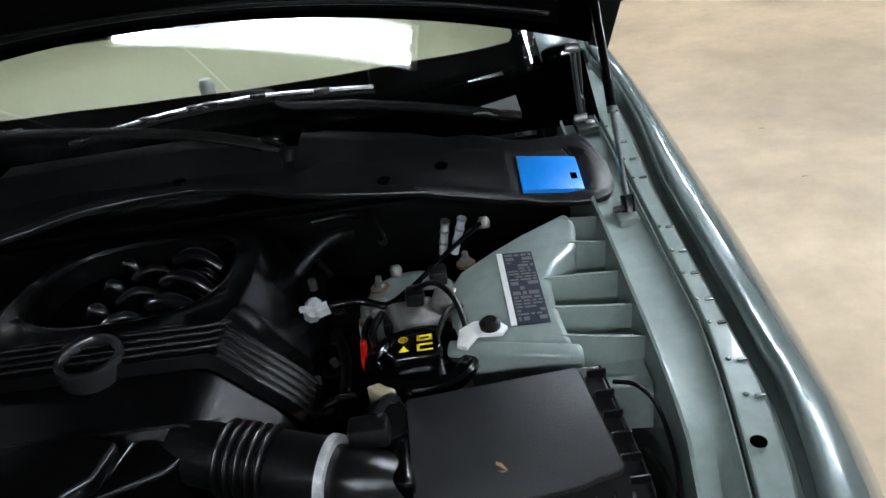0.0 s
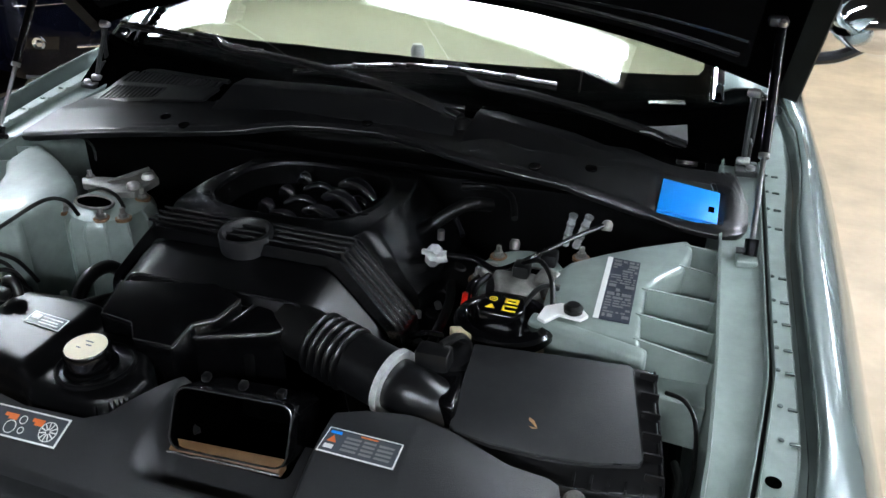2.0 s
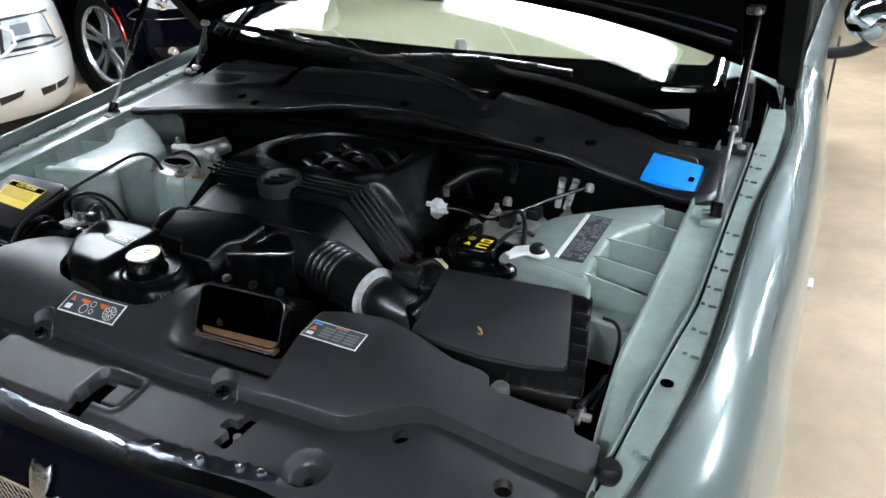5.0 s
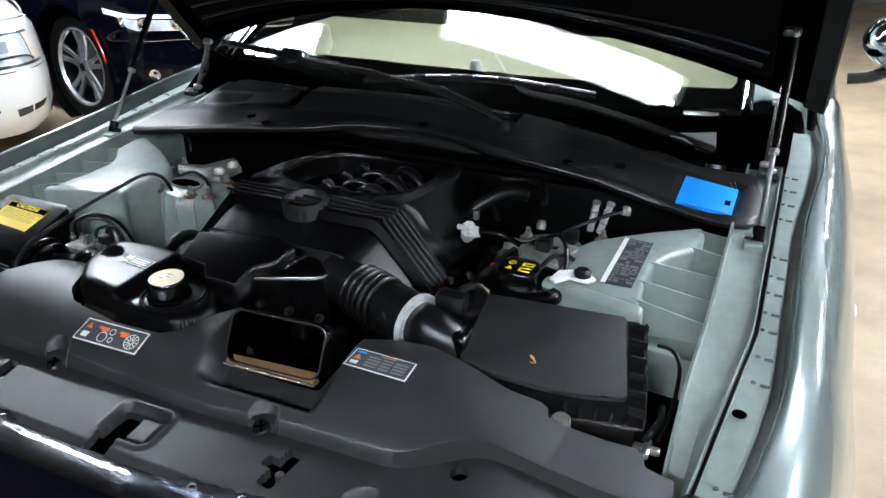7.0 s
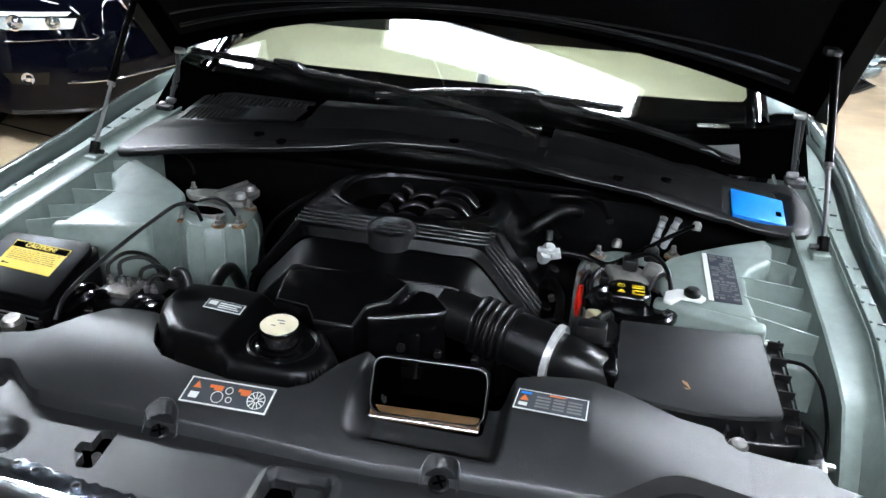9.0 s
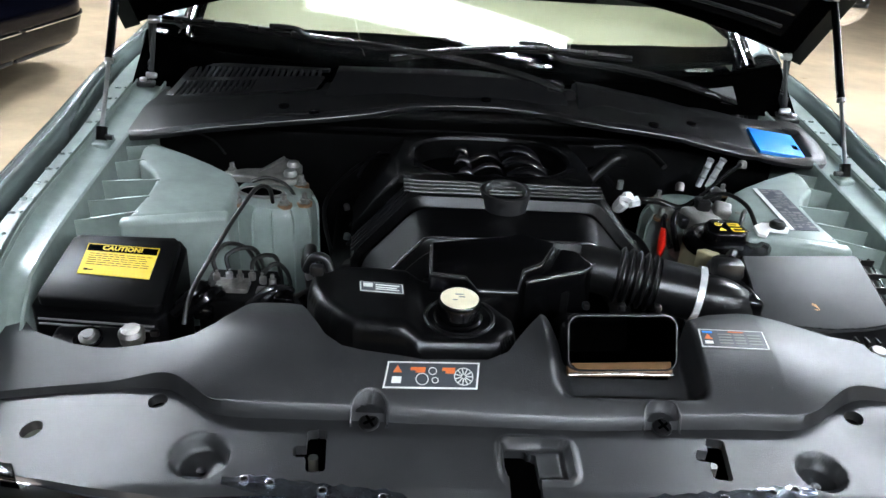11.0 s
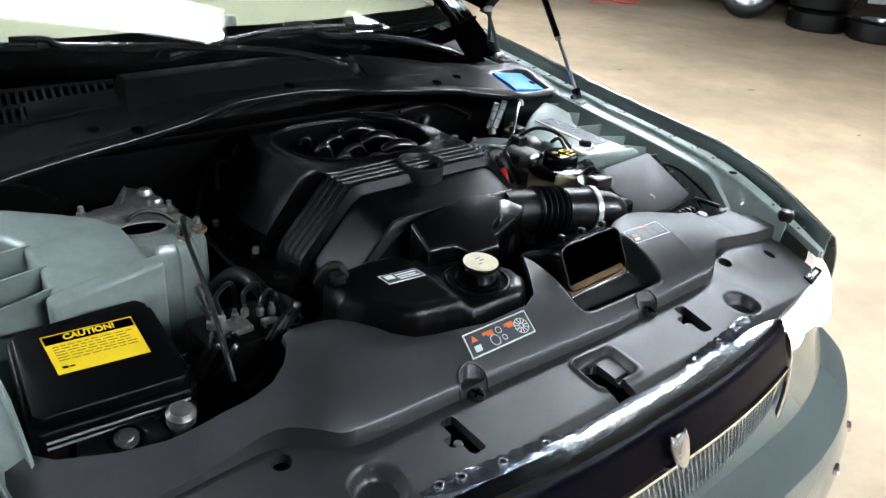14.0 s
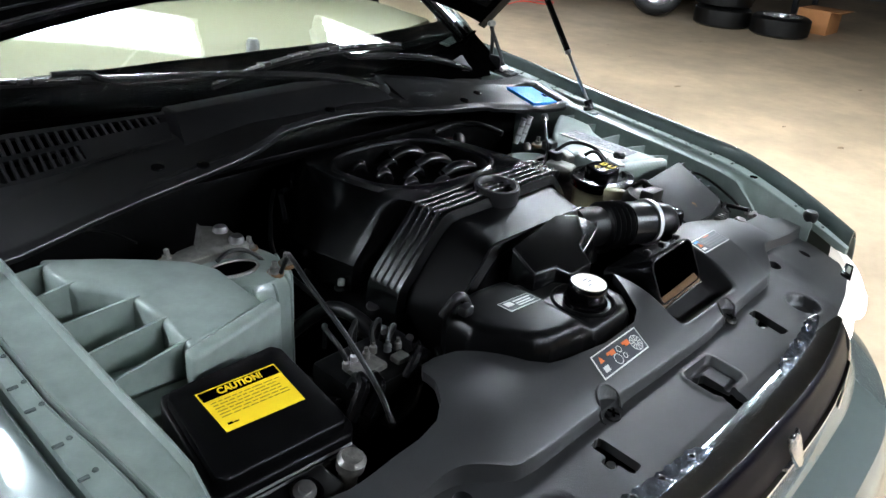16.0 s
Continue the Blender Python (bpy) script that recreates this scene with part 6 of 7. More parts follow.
wiper([(0.19, 1.222, 0.928), (0.05, 1.248, 0.962), (-0.18, 1.288, 0.985), (-0.36, 1.318, 0.990), (-0.40, 1.335, 1.006), (-0.46, 1.345, 1.008)], (0.20, 1.215, 0.915), [on_glass(-0.72, 0.035), on_glass(-0.55, 0.06), on_glass(-0.40, 0.066), on_glass(-0.22, 0.060)], "black wiper arm parked on the screen")
wiper([(0.615, 1.315, 0.895), (0.46, 1.290, 0.942), (0.32, 1.30, 0.965), (0.20, 1.315, 0.975), (0.165, 1.335, 0.998), (0.10, 1.34, 1.0)], (0.625, 1.322, 0.884), [on_glass(-0.19, 0.03), on_glass(-0.02, 0.072), on_glass(0.15, 0.082), on_glass(0.36, 0.05)], "black wiper arm parked near the scuttle")
part("washer_jet", box(0.17, 1.255, 0.935, 0.05, 0.02, 0.012, 0.004), GLOSSY, car)

# ---------------------------------------------------------------- bonnet, struts and hinges
ANG = radians(47)


def hood(x, d, off):
    """A place on the open bonnet: across, along from the hinge, and off its skin."""
    bow = 0.16 * (1 - (x / 0.78) ** 2)
    crown = 0.045 * (1 - (x / 0.80) ** 2)
    u, w = d + bow * max(0, 1 - d / 0.5), off + crown
    return Vector((x, 1.372 - u * math.cos(ANG) - w * math.sin(ANG) * -1 * 0 - 0, 0.975 + u * math.sin(ANG))) + Vector((0, math.sin(ANG), math.cos(ANG))) * w


def hood_skin(off, edge=0.812, d0=-0.03, d1=1.18, n=34, tuck=0.0):
    return loft([[hood(edge * (1 - 0.10 * max(0, (d0 + (d1 - d0) * j / n) - 0.6)) * (-1 + 2 * i / 36), d0 + (d1 - d0) * j / n, off) for i in range(37)] for j in range(n + 1)])


bonnet = part("bonnet", thicken(hood_skin(0.055), 0.004), PAINT, car, "open grey-green bonnet with a black felt liner inside")
part("liner", thicken(hood_skin(0.018, 0.70, 0.05, 1.10), 0.006), LINER, bonnet, "black felt insulation liner")
part("frame", thicken(hood_skin(0.036, 0.770, -0.02, 1.16), 0.004), INKSHADE, bonnet, "black inner bonnet frame")
for s in (-1, 1):
    # underside shade of this edge is put into its colour
    part("edge", thicken(loft([[hood(s * x * (1 - 0.10 * max(0, 1.19 * j / 20 - 0.63)), -0.03 + 1.19 * j / 20, o) for x, o in ((0.812, 0.055), (0.813, 0.044), (0.808, 0.034), (0.768, 0.032))] for j in range(21)]), 0.003), UNDER, bonnet, "folded bonnet edge, coloured dark for its unlit underside")
part("seal", tube([hood(-0.68 + 1.36 * i / 30, 0.085, 0.010) for i in range(31)], 0.0045, 8, smooth=0), RUBBER, bonnet, "rubber seal along the bonnet edge")
part("ridge", tube([hood(-0.69 + 1.38 * i / 30, 0.110 + 0.02 * math.cos(i / 30 * math.pi * 2), 0.014) for i in range(31)], 0.004, 8, smooth=0), SATIN, bonnet)
for s in (-1, 1):
    base = Vector((s * 0.733, 0.998 - s * 0.010, 0.851))
    topp = Vector((s * 0.730, 1.210 - s * 0.006, 1.150))
    strut = part("gas_strut", tube([base, base.lerp(topp, 0.44)], 0.0042, 12, smooth=0), STEEL, car, "slim gas strut holding the bonnet open")
    part("cylinder", tube([base.lerp(topp, 0.41), topp], 0.0080, 14, smooth=0), GLOSSY, strut, "black strut cylinder")
    part("collar", tube([base.lerp(topp, 0.405), base.lerp(topp, 0.425)], 0.0086, 14, smooth=0), STEEL, strut)
    part("ball_joint", tube([base + Vector((0, -0.002, -0.008)), base.lerp(topp, 0.05)], 0.0105, 12, smooth=0), GLOSSY, strut, "black ball joint socket")
    part("stud", tube([base, base + Vector((-s * 0.022, 0, -0.002))], 0.0055, 8, smooth=0), SATIN, strut)
    part("foot", prism([(base.x - s * 0.020, base.y - 0.026), (base.x + s * 0.012, base.y - 0.022), (base.x + s * 0.012, base.y + 0.024), (base.x - s * 0.020, base.y + 0.020)], base.z - 0.008, base.z - 0.018, 0.003), APRON, strut)
    part("bracket", box(topp.x - s * 0.006, topp.y + 0.012, topp.z + 0.006, 0.030, 0.034, 0.014, 0.004), SATIN, strut)
    part("pin", lathe([(0.006, -0.006), (0.007, 0.0), (0.005, 0.008), (0, 0.009)], pose(topp.x, topp.y - 0.004, topp.z + 0.004, 40), 10), STEEL, strut)
    # hinge: two flat links that meet at the bonnet corner over a dark foot
    hy = 1.318 - 0.018 * s
    h = part("bonnet_hinge", tube([(s * 0.722, hy - 0.032, 0.884), (s * 0.721, hy - 0.010, 0.930), (s * 0.722, hy + 0.028, 0.990), (s * 0.724, hy + 0.034, 1.012)], 0.0052, 8), HINGEM, car, "dull steel bonnet hinge links")
    part("link", tube([(s * 0.734, hy + 0.030, 0.880), (s * 0.733, hy + 0.030, 0.940), (s * 0.730, hy + 0.034, 1.005)], 0.0052, 8), HINGEM, h)
    part("link_shade", box(s * 0.730, hy + 0.010, 0.900, 0.008, 0.040, 0.040, 0.003), SATIN, h)
    for py, pz in ((hy + 0.031, 1.004), (hy + 0.030, 0.890), (hy - 0.028, 0.892)):
        part("pivot", lathe([(0.008, -0.010), (0.009, 0.0), (0.006, 0.012), (0, 0.013)], pose(s * 0.722, py, pz, 0, -90 * s), 12), STEEL, h)
    part("plate", prism([(s * 0.708, hy - 0.062), (s * 0.748, hy - 0.058), (s * 0.750, hy + 0.060), (s * 0.712, hy + 0.060)], 0.884, 0.874, 0.003), HINGEM, h, "dark foot plate")
    for dy in (-0.046, 0.050):
        part("bolt", lathe([(0.008, 0), (0.008, 0.006), (0.005, 0.008), (0, 0.008)], pose(s * 0.735, hy + dy, 0.884), 10), STEEL, h)
    part("hinge_cover", box(s * 0.690, 1.425, 0.905, 0.045, 0.05, 0.04, 0.01), SATIN, h)

# closed rear body
for s in (-1, 1):
    part("rear_flank", swept(DOOR, 2.757, 4.50, s, flare=False, zf=lambda y: 0.928), PAINT, car, "grey-green rear flank")
    part("side_window", thicken(loft([[(s * 0.795, y, 0.955) for y in (1.85, 2.4, 3.0, 3.7)], [(s * 0.70, y, 1.40) for y in (2.05, 2.4, 3.0, 3.2)]]), 0.005), GLOSSY, car, "dark side window")
part("rear_window", thicken(loft([[(-0.68 + 1.36 * i / 10, 3.22, 1.40) for i in range(11)], [(-0.70 + 1.40 * i / 10, 3.80, 1.0) for i in range(11)]]), 0.005), GLOSSY, car, "dark rear window")
part("boot_lid", thicken(loft([[(-0.80 + 1.60 * i / 10, y, z) for i in range(11)] for y, z in ((3.78, 0.985), (4.2, 0.985), (4.48, 0.955), (4.53, 0.88), (4.52, 0.55), (4.48, 0.36))]), 0.006), PAINT, car, "grey-green boot lid and tail")

# road wheels under the wings
for s, y in ((-1, 0.98), (1, 0.98), (-1, 3.86), (1, 3.86)):
    wh = part("tyre", lathe([(0.22, -0.11), (0.30, -0.115), (0.325, -0.09), (0.33, 0.0), (0.325, 0.09), (0.30, 0.115), (0.22, 0.11)], pose(s * 0.76, y, 0.33, 0, 90), 36), RUBBER, car, "black tyre inside the wheel arch")
    part("rim", lathe([(0.225, -0.10), (0.225, 0.112), (0.20, 0.115), (0, 0.10)], pose(s * 0.76, y, 0.33, 0, s * 90), 30), RIM, wh)

# ---------------------------------------------------------------- other vehicles
def wheel(parent, m, r=0.33, rr=0.235, style="split"):
    """A wheel whose outer face looks along local +z."""
    ty = part("wheel", lathe([(rr, -0.10), (r - 0.03, -0.11), (r - 0.005, -0.085), (r, 0.0), (r - 0.005, 0.085), (r - 0.03, 0.105), (rr + 0.01, 0.10), (rr, 0.09), (rr - 0.002, 0.0)], m, 44), RUBBER, parent, "black tyre on an alloy wheel")
    if style == "classic":
        part("trim_ring", lathe([(rr - 0.05, 0.055), (rr - 0.035, 0.075), (rr - 0.012, 0.098), (rr, 0.092), (rr, -0.02)], m, 40, caps=False), CHROME, ty, "bright chrome trim ring")
        part("rim", lathe([(0.0, 0.02), (rr - 0.09, 0.02), (rr - 0.06, 0.05), (rr - 0.045, 0.056)], m, 36, caps=False), BLACKCAR, ty, "dark painted wheel centre")
        for k in range(5):
            a = 2 * math.pi * k / 5
            p, q = Vector((0.06 * math.cos(a), 0.06 * math.sin(a), 0.045)), Vector(((rr - 0.06) * math.cos(a), (rr - 0.06) * math.sin(a), 0.05))
            part("spoke", shift(tube([p, q], 0.030, 8, smooth=0, flat=0.5), m), RIM, ty)
        part("hub", lathe([(0.06, 0.04), (0.055, 0.09), (0.03, 0.10), (0, 0.102)], m, 24), CHROME, ty, "chrome hub cap")
        return ty
    part("rim", lathe([(0.0, 0.0), (rr - 0.040, 0.0), (rr - 0.028, 0.045), (rr - 0.020, 0.085), (rr - 0.012, 0.096), (rr, 0.090), (rr, -0.02)], m, 40, caps=False), DARK, ty, "shaded wheel barrel")
    part("rim_lip", lathe([(rr - 0.024, 0.078), (rr - 0.014, 0.099), (rr - 0.002, 0.096), (rr, 0.085)], m, 40, caps=False), RIM, ty)
    part("disc", lathe([(0.16, 0.012), (0.16, 0.02), (0.06, 0.022), (0, 0.022)], m, 28), STEEL, ty)
    for k in range(5):
        # each spoke forks into two flat blades
        for dv in (-0.17, 0.17):
            a = 2 * math.pi * k / 5
            d0, d1 = Vector((math.cos(a), math.sin(a), 0)), Vector((math.cos(a + dv), math.sin(a + dv), 0))
            n0, n1 = Vector((-d0.y, d0.x, 0)), Vector((-d1.y, d1.x, 0))
            w = 1 if dv > 0 else -1
            rows = []
            for f, h, wid in ((0.0, 0.074, 0.021), (0.5, 0.068, 0.017), (1.0, 0.082, 0.024)):
                c = (d0 * 0.045).lerp(d1 * (rr - 0.018), f) + (n0 * 0.010 * w).lerp(n1 * 0.0, f)
                nn = n0.lerp(n1, f)
                rows.append([c + nn * wid + Vector((0, 0, h - 0.012)), c + nn * wid * 0.8 + Vector((0, 0, h)), c - nn * wid * 0.8 + Vector((0, 0, h)), c - nn * wid + Vector((0, 0, h - 0.012))])
            part("spoke", shift(loft(rows, closed=True, caps=True), m), RIM, ty)
    part("hub", lathe([(0.055, 0.05), (0.052, 0.076), (0.03, 0.086), (0, 0.087)], m, 20), RIM, ty)
    part("hub_cap", lathe([(0.028, 0.084), (0.026, 0.089), (0, 0.090)], m, 20), GLOSSY, ty)
    return ty


def car_front(name, label, paint, m, style):
    """A parked car built nose first: local +x ahead, origin on the floor under the nose."""
    t = thing(name, label, "car")
    t.matrix_world = m

    def P(nm, b, material, parent=None, lab="", angle=38):
        return part(nm, b, material, parent or t, lab, angle)
    W, up = 0.90, style.get("lift", 0.0)
    wx, wr, inset = style.get("wheel_x", -0.95), style.get("wheel_r", 0.33), style.get("inset", 0.115)
    depth = lerp_at([(0.20, -0.05), (0.26, 0.02), (0.36, 0.05), (0.47, 0.05), (0.55, 0.03), (0.64 + up, 0.0), (0.74 + up, -0.04), (0.78 + up, -0.10)])

    def plan(q):
        a = abs(q)
        e = max(0, min(a, W) - 0.5) / 0.4
        return Vector((-0.34 * e * e - max(0, a - W), math.copysign(min(a, W), q), 0))

    def skin(q, z, out=0.0):
        """A place on the nose: q runs round the corner, z is the height."""
        tan = plan(q + 0.01) - plan(q - 0.01)
        n = Vector((tan.y, -tan.x, 0)).normalized()
        e = max(0, min(abs(q), W) - 0.5) / 0.4
        return plan(q) + n * (depth(z) * (1 - 0.65 * ss(0.6, 0.95, abs(q))) + out) + Vector((0, 0, z - 0.03 * e * ss(0.6, 0.78, z)))

    def patch(c, out, thick=0.004, nu=9, nv=5):
        """A thin panel on the nose between four corners (q, z)."""
        rows = []
        for i in range(nu + 1):
            u = i / nu
            a, b = Vector(c[0]).lerp(Vector(c[1]), u), Vector(c[3]).lerp(Vector(c[2]), u)
            rows.append([skin(*a.lerp(b, j / nv), out) for j in range(nv + 1)])
        return thicken(loft(rows), thick)
    heights = (0.78 + up, 0.76 + up, 0.74 + up, 0.69 + up, 0.64 + up, 0.55, 0.47, 0.42, 0.36, 0.31, 0.26, 0.20)
    P("nose", thicken(loft([[skin(-1.0 + 2.0 * i / 56, z) for z in heights] for i in range(57)]), 0.01), paint, None, "rounded nose and bumper", 60)
    rows = []
    for i in range(25):
        y = -W * 0.93 + 2 * W * 0.93 * i / 24
        e = max(0, abs(y) - 0.5) / 0.4
        rows.append([(-0.10 - 0.34 * e * e, y, 0.785 + up - 0.035 * e), (-0.35 - 0.2 * e * e, y, 0.86 + up - 0.03 * e), (-0.8, y, 0.93 + up * 0.6 - 0.04 * e), (-1.25, y, 0.975 - 0.05 * e)])
    P("bonnet", thicken(loft(rows), 0.01), paint, angle=60)
    P("windscreen", thicken(loft([[(-1.2, -0.72 + 1.44 * i / 12, 0.97) for i in range(13)], [(-1.95, -0.58 + 1.16 * i / 12, 1.40) for i in range(13)]]), 0.008), GLOSSY, None, "dark windscreen")
    P("roof", thicken(loft([[(-1.95, -0.60 + 1.2 * i / 12, 1.40) for i in range(13)], [(-2.6, -0.62 + 1.24 * i / 12, 1.45) for i in range(13)], [(-3.4, -0.58 + 1.16 * i / 12, 1.38) for i in range(13)]]), 0.02), paint)
    for s in (-1, 1):
        rows = []
        for k in range(90):
            x = -0.42 - 3.48 * k / 89
            arch = 0
            for ax in (wx, -3.3):
                dd = abs(x - ax)
                if dd < wr + 0.045:
                    arch = max(arch, math.sqrt((wr + 0.045) ** 2 - dd ** 2))
            lowz = max(0.22, wr + arch) if arch else 0.22
            rows.append([(x, s * (W - 0.02), lowz), (x, s * W, max(lowz + 0.004, 0.55)), (x, s * (W - 0.006), max(lowz + 0.008, 0.70)), (x, s * (W - 0.02), max(lowz + 0.012, 0.78 + up * 0.5)), (x, s * (W - 0.05), 0.83 + up * 0.7 + 0.05 * min(1, k / 60)), (x, s * (W - 0.12), 0.87 + up * 0.8 + 0.08 * min(1, k / 32))])
        P("flank", thicken(loft(rows), 0.012), paint, None, "side with open wheel arch", 50)
        P("arch_liner", lathe([(0, 0.12), (wr + 0.034, 0.12), (wr + 0.034, -0.13), (wr + 0.042, -0.13), (wr + 0.042, 0.13), (0, 0.13)], pose(wx, s * (W - 0.17), wr, s * 90), 32), DARK)
        for ax in (wx, -3.3):
            wheel(t, pose(ax, s * (W - inset), wr, -s * 90, 0, 0) @ pose(0, 0, 0, 0, 0, 17), wr, wr * style.get("rim", 0.71), style.get("wheel", "split"))
        Q = lambda *c: [(s * q, z) for q, z in c]
        if style["front"] == "slim":
            hl = P("headlamp", patch(Q((0.635, 0.722), (1.12, 0.772), (0.90, 0.640), (0.665, 0.672)), 0.004), GLOSSY, None, "slim headlamp with two bright bowls")
            P("reflector", patch(Q((0.655, 0.715), (1.02, 0.748), (0.875, 0.655), (0.675, 0.660)), 0.009), LENSW, hl, "silvery reflector")
            P("eyelid", patch(Q((0.67, 0.752), (1.14, 0.785), (1.12, 0.752), (0.69, 0.733)), 0.012), WHITE, hl, "bright strip over the lamp")
            for q, z, r in ((0.74, 0.700, 0.034), (0.85, 0.702, 0.040), (0.94, 0.716, 0.028)):
                c, f = skin(s * q, z, 0.014), skin(s * q, z, 1.0)
                at = Matrix.Translation(c) @ (f - c).to_track_quat("Z", "Y").to_matrix().to_4x4()
                P("bulb_bowl", lathe([(r, -0.004), (r * 1.05, 0.006), (r * 0.85, 0.008), (r * 0.6, -0.004), (r * 0.3, 0.006), (0, 0.010)], at, 22), CHROME, hl, "chrome lamp bowl")
            P("corner_trim", tube([skin(s * q, z, 0.006) for q, z in ((0.965, 0.650), (1.0, 0.645), (1.07, 0.612), (1.10, 0.588), (1.04, 0.580), (0.96, 0.588))], 0.010, 8, flat=0.6), CHROME, None, "bright curled trim at the bumper corner")
            P("chrome_line", tube([skin(s * q, z, 0.005) for q, z in ((0.96, 0.588), (0.85, 0.592), (0.70, 0.606), (0.60, 0.600), (0.575, 0.612), (0.60, 0.628))], 0.0035, 8), CHROME, None, "thin chrome line under the lamp")
            fo = P("fog_lamp", patch(Q((0.77, 0.44), (0.90, 0.43), (0.88, 0.375), (0.78, 0.372)), 0.003), GLOSSY, None, "fog lamp in a black recess")
            c, f = skin(s * 0.835, 0.405, 0.008), skin(s * 0.835, 0.405, 1.0)
            P("bulb_bowl", lathe([(0.03, -0.004), (0.032, 0.006), (0.018, -0.002), (0, 0.006)], Matrix.Translation(c) @ (f - c).to_track_quat("Z", "Y").to_matrix().to_4x4(), 20), CHROME, fo)
            P("bumper_trim", tube([skin(s * q, 0.385, 0.006) for q in (0.02, 0.2, 0.4, 0.55, 0.66, 0.72)], 0.008, 8, flat=0.8), CHROME, None, "chrome strip across the bumper")
            arc = [(wx + (wr + 0.085) * math.cos(radians(a)), wr + (wr + 0.085) * math.sin(radians(a))) for a in range(12, 41, 4)]
            P("side_reflector", tube([(x, s * (W + 0.014), z) for x, z in arc], 0.007, 8, smooth=0), REDLENS, None, "red side reflector along the wheel arch")
            P("splitter", tube([skin(s * q, 0.215, 0.0) for q in (0.02, 0.4, 0.7, 0.9)], 0.014, 8), BLACKCAR)
        else:
            hl = P("headlamp", patch(Q((0.385, 0.716), (0.725, 0.728), (0.735, 0.556), (0.335, 0.556)), 0.002), BLACKCAR, None, "rectangular clear headlamp with a dark edge")
            P("lens", patch(Q((0.400, 0.704), (0.655, 0.716), (0.640, 0.572), (0.358, 0.572)), 0.008), LENSW, hl, "cloudy fluted lamp glass")
            P("reflector", patch(Q((0.43, 0.68), (0.53, 0.685), (0.52, 0.63), (0.42, 0.63)), 0.013), LAMPIN, hl)
            P("wiper_stripe", tube([skin(s * q, z, 0.018) for q, z in ((0.40, 0.600), (0.50, 0.610), (0.60, 0.606), (0.64, 0.585))], 0.006, 6), BLACKCAR, hl, "small black lamp wiper")
            P("indicator", patch(Q((0.668, 0.716), (0.715, 0.716), (0.722, 0.572), (0.655, 0.572)), 0.008), AMBER if style["front"] == "square" else LENSW, hl, "pale amber corner lens")
            P("seam", tube([skin(s * q, 0.538, 0.001) for q in (0.32, 0.5, 0.66, 0.80, 0.92)], 0.003, 6), BLACKCAR, None, "dark joint above the bumper")
            P("vent", patch(Q((0.485, 0.352), (0.66, 0.372), (0.63, 0.338), (0.495, 0.312)), 0.003), BLACKCAR, None, "black slanted bumper vent")
            P("vent", patch(Q((0.26, 0.350), (0.40, 0.365), (0.38, 0.335), (0.27, 0.310)), 0.003), BLACKCAR)
            P("vent_bar", tube([skin(s * 0.56, 0.365, 0.008), skin(s * 0.565, 0.32, 0.008)], 0.004, 6), WHITECAR)
    gw = 0.26 if style["front"] == "slim" else 0.325
    g = P("grille", box(0.03, 0, 0.625 + up, 0.03, 2 * gw, 0.15, 0.02), BLACKCAR, None, "barred grille")
    if style["front"] == "slim":
        for k in range(17):
            P("bar", box(0.048, -gw + 0.02 + (2 * gw - 0.04) * k / 16, 0.625 + up, 0.012, 0.008, 0.13, 0.002), CHROME, g)
    else:
        for k in range(6):
            P("bar", box(0.046 - 0.006 * k, 0, 0.570 + up + 0.022 * k, 0.012, 2 * gw - 0.02, 0.006, 0.002), STEEL, g)
    P("grille_frame", tube([(0.05, -gw - 0.01, 0.55 + up), (0.05, gw + 0.01, 0.55 + up), (0.02, gw + 0.02, 0.70 + up), (0.02, -gw - 0.02, 0.70 + up)], 0.010, 8, closed=True, smooth=3), CHROME if style["front"] == "slim" else WHITECAR, g)
    P("underbody", box(-2.0, 0, 0.40, 3.2, 1.4, 0.3, 0.02), DARK)
    return t


car_front("dark_car", "near-black blue car parked nose out with split-spoke alloy wheels", NAVYCAR, pose(-2.272, 3.917, 0, 0, 0, -10), {"front": "slim", "lift": 0.09, "wheel_x": -1.03, "wheel_r": 0.345, "inset": 0.17, "rim": 0.725})
car_front("white_car", "white saloon parked nose out beside the dark car", WHITECAR, pose(-2.95, 1.86, 0, 0, 0, -8), {"front": "square"})
car_front("white_wagon", "older white car with chrome-ringed wheels parked across the garage", WHITECAR, pose(7.5, 7.2, 0, 0, 0, 128), {"front": "plain", "wheel": "classic"})

lead = thing("cable", "thin red cable lying on the concrete beside a wheel", "cable")
part("lead", tube([(6.53, 5.74, 0.006), (6.92, 5.81, 0.006), (6.99, 5.55, 0.006), (7.24, 5.59, 0.006), (7.16, 5.83, 0.006), (7.1, 5.94, 0.006), (7.5, 6.25, 0.006), (7.76, 6.34, 0.006)], 0.006, 6, smooth=5), REDP, lead)


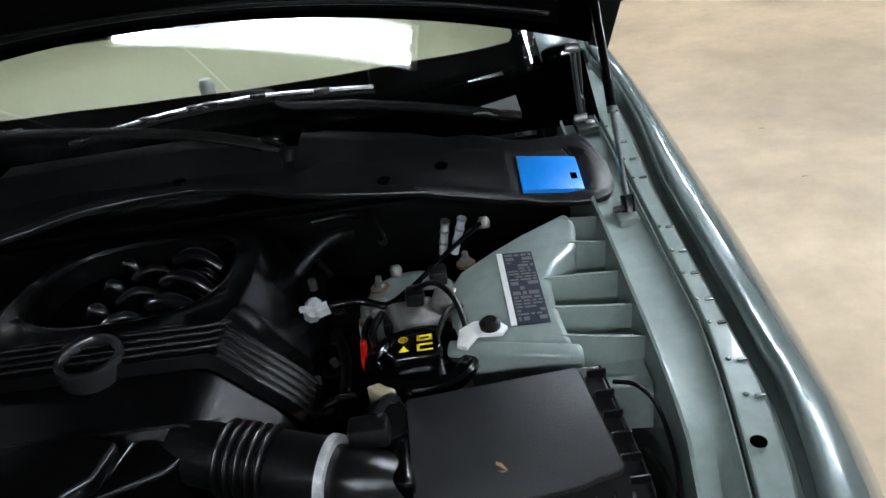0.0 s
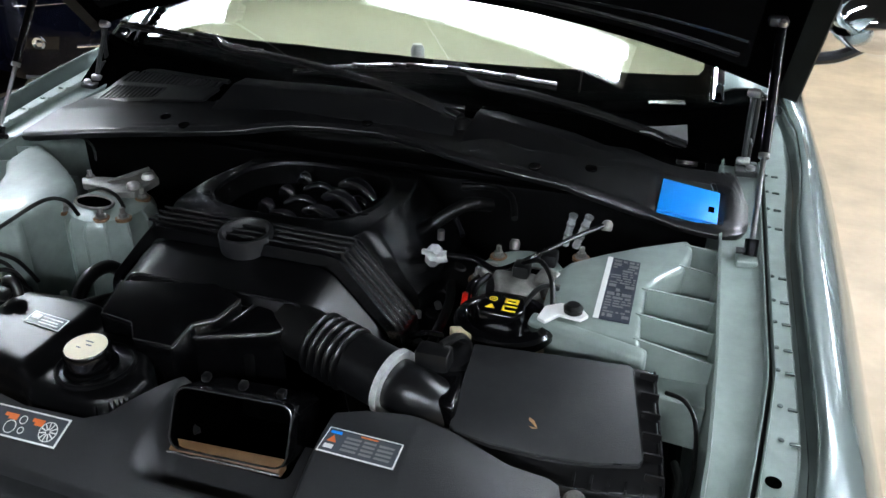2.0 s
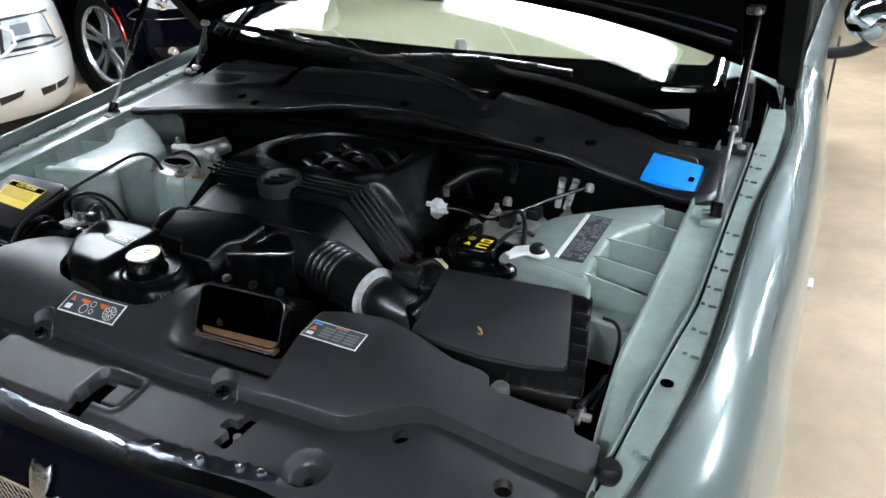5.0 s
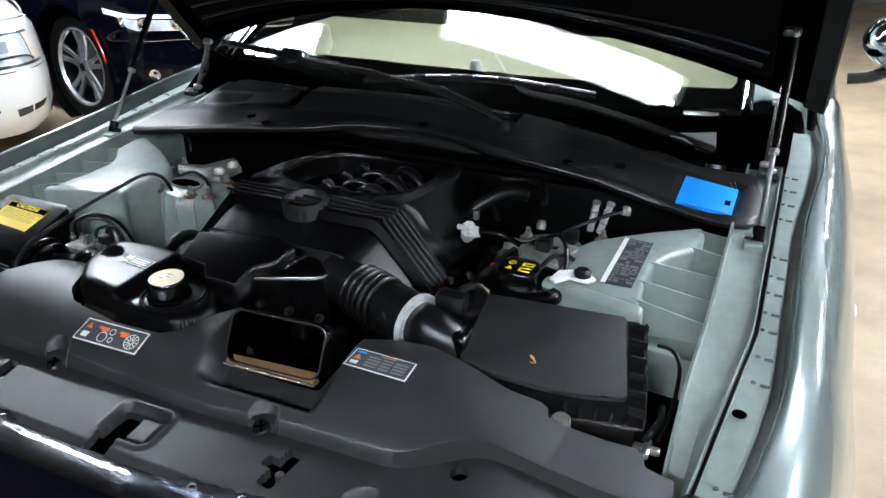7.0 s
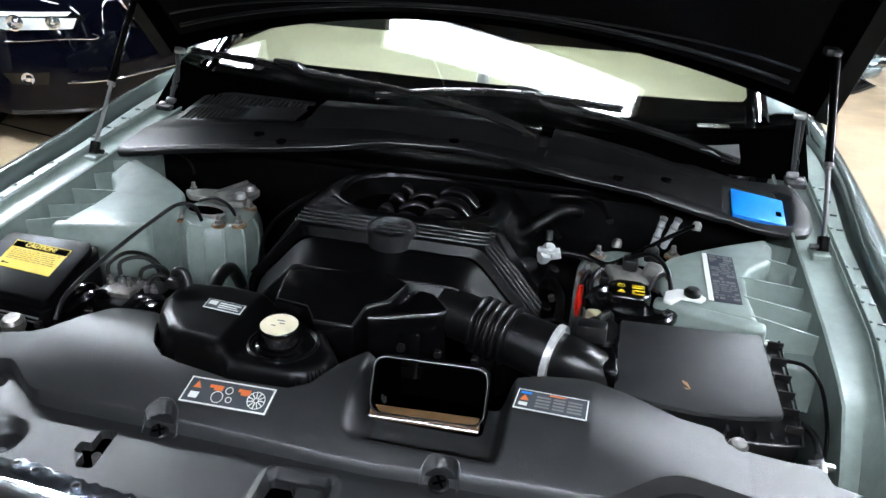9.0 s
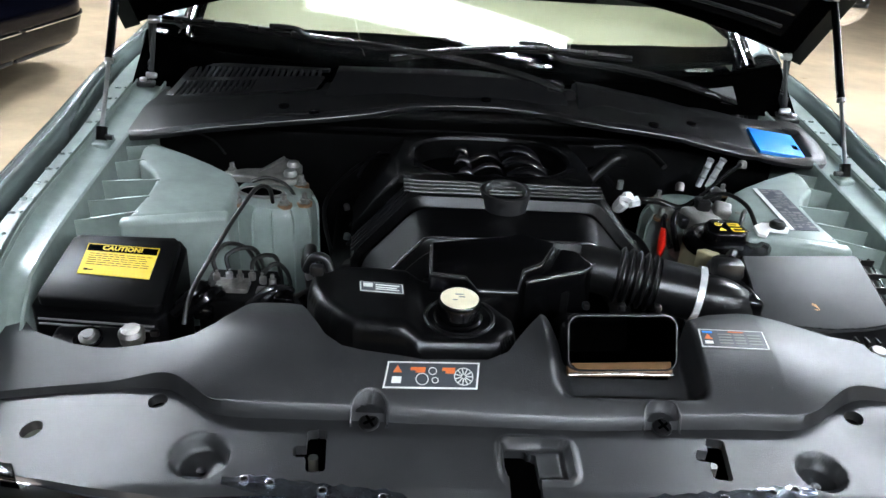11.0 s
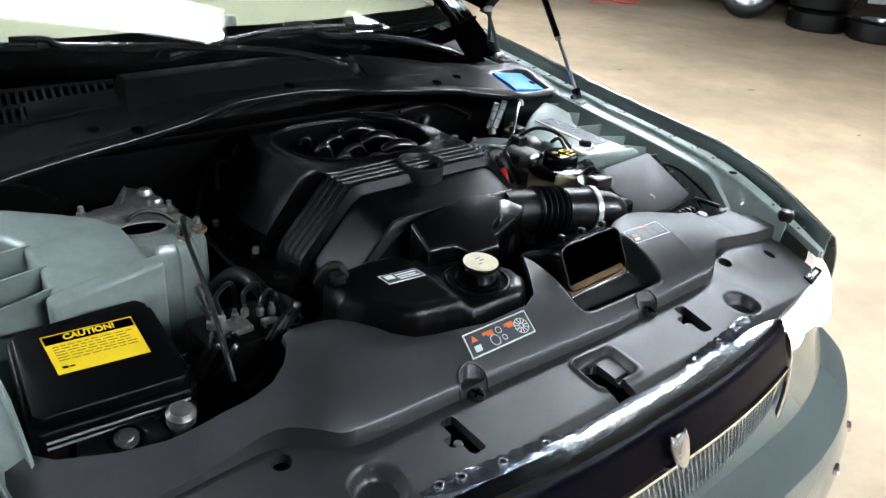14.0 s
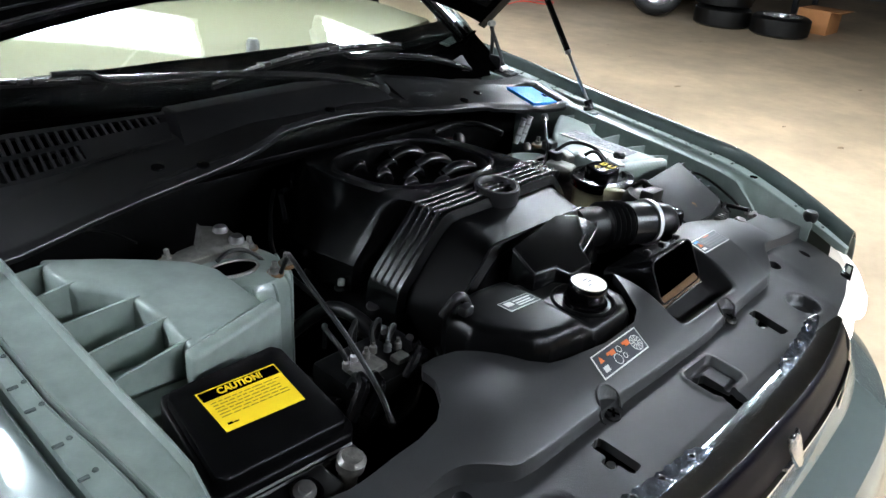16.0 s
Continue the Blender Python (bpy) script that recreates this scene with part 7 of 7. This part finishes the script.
def tyre_lying(m, label):
    t = thing("loose_wheel", label, "wheel", "loose wheels")
    t.matrix_world = m
    ty = part("tyre", lathe([(0.20, -0.10), (0.27, -0.105), (0.31, -0.08), (0.315, 0.0), (0.31, 0.08), (0.27, 0.105), (0.205, 0.10), (0.20, 0.0)], Matrix(), 36), RUBBER, t)
    part("rim", lathe([(0.0, 0.006), (0.17, 0.006), (0.18, 0.07), (0.19, 0.098), (0.205, 0.102), (0.205, -0.02)], Matrix(), 32), RIM, t)
    for k in range(5):
        a = 2 * math.pi * k / 5
        part("spoke", tube([(0.03 * math.cos(a), 0.03 * math.sin(a), 0.07), (0.19 * math.cos(a), 0.19 * math.sin(a), 0.085)], 0.026, 8, smooth=0, flat=0.5), RIM, t)
    return t


tyre_lying(pose(7.75, 4.5, 0.31, 75, 0, -60), "alloy wheel with black tyre leaning on others")
tyre_lying(pose(7.95, 3.75, 0.105), "black tyre lying flat on the floor")
tyre_lying(pose(7.98, 3.78, 0.315), "black tyre stacked on another")
tyre_lying(pose(8.0, 3.1, 0.105), "black tyre lying flat on the floor")
crate = thing("cardboard_box", "open brown cardboard box on the garage floor", "box", at=(8.75, 2.95, 0))
part("carton", box(0, 0, 0.13, 0.42, 0.36, 0.26, 0.004), CARD, crate)
part("flap", box(0.0, -0.24, 0.255, 0.42, 0.13, 0.006, 0.001, m=Matrix()), CARD, crate)
ramp = thing("tool_bench", "low black workbench with clutter by the far wall", "bench", at=(9.4, 4.2, 0))
part("top", box(0, 0, 0.5, 0.8, 1.8, 0.06, 0.01), BLACKCAR, ramp)
for x, y in ((-0.35, -0.85), (0.35, -0.85), (-0.35, 0.85), (0.35, 0.85)):
    part("leg", box(x, y, 0.235, 0.06, 0.06, 0.47, 0.005), BLACKCAR, ramp)
# cracks and specks on the floor
random.seed(12)
b = None
for k in range(38):
    x, y = random.uniform(1.2, 7.5), random.uniform(-1.5, 6)
    r = random.uniform(0.005, 0.03)
    n = 7
    bb = bmesh.new()
    bb.faces.new([bb.verts.new((x + r * random.uniform(0.5, 1.3) * math.cos(2 * math.pi * i / n) * 1.6, y + r * random.uniform(0.4, 1.0) * math.sin(2 * math.pi * i / n), 0.003)) for i in range(n)])
    b = join(b, bb)
specks = part("floor_specks", b, mat("dirt_speck", (0.24, 0.18, 0.115), 0.8, vary=0.4, vscale=20))
tagged(specks, "small dirt specks and scuffs on the concrete", "dirt", kind="stuff")
crack = part("floor_joint", tube([(-4.29, 3.78, 0.0), (-2.84, 3.40, 0.0), (-2.50, 3.31, 0.0), (-2.26, 3.25, 0.0)], 0.007, 6), RUBBER)
tagged(crack, "dark sawn joint in the concrete floor", "joint", kind="structure")
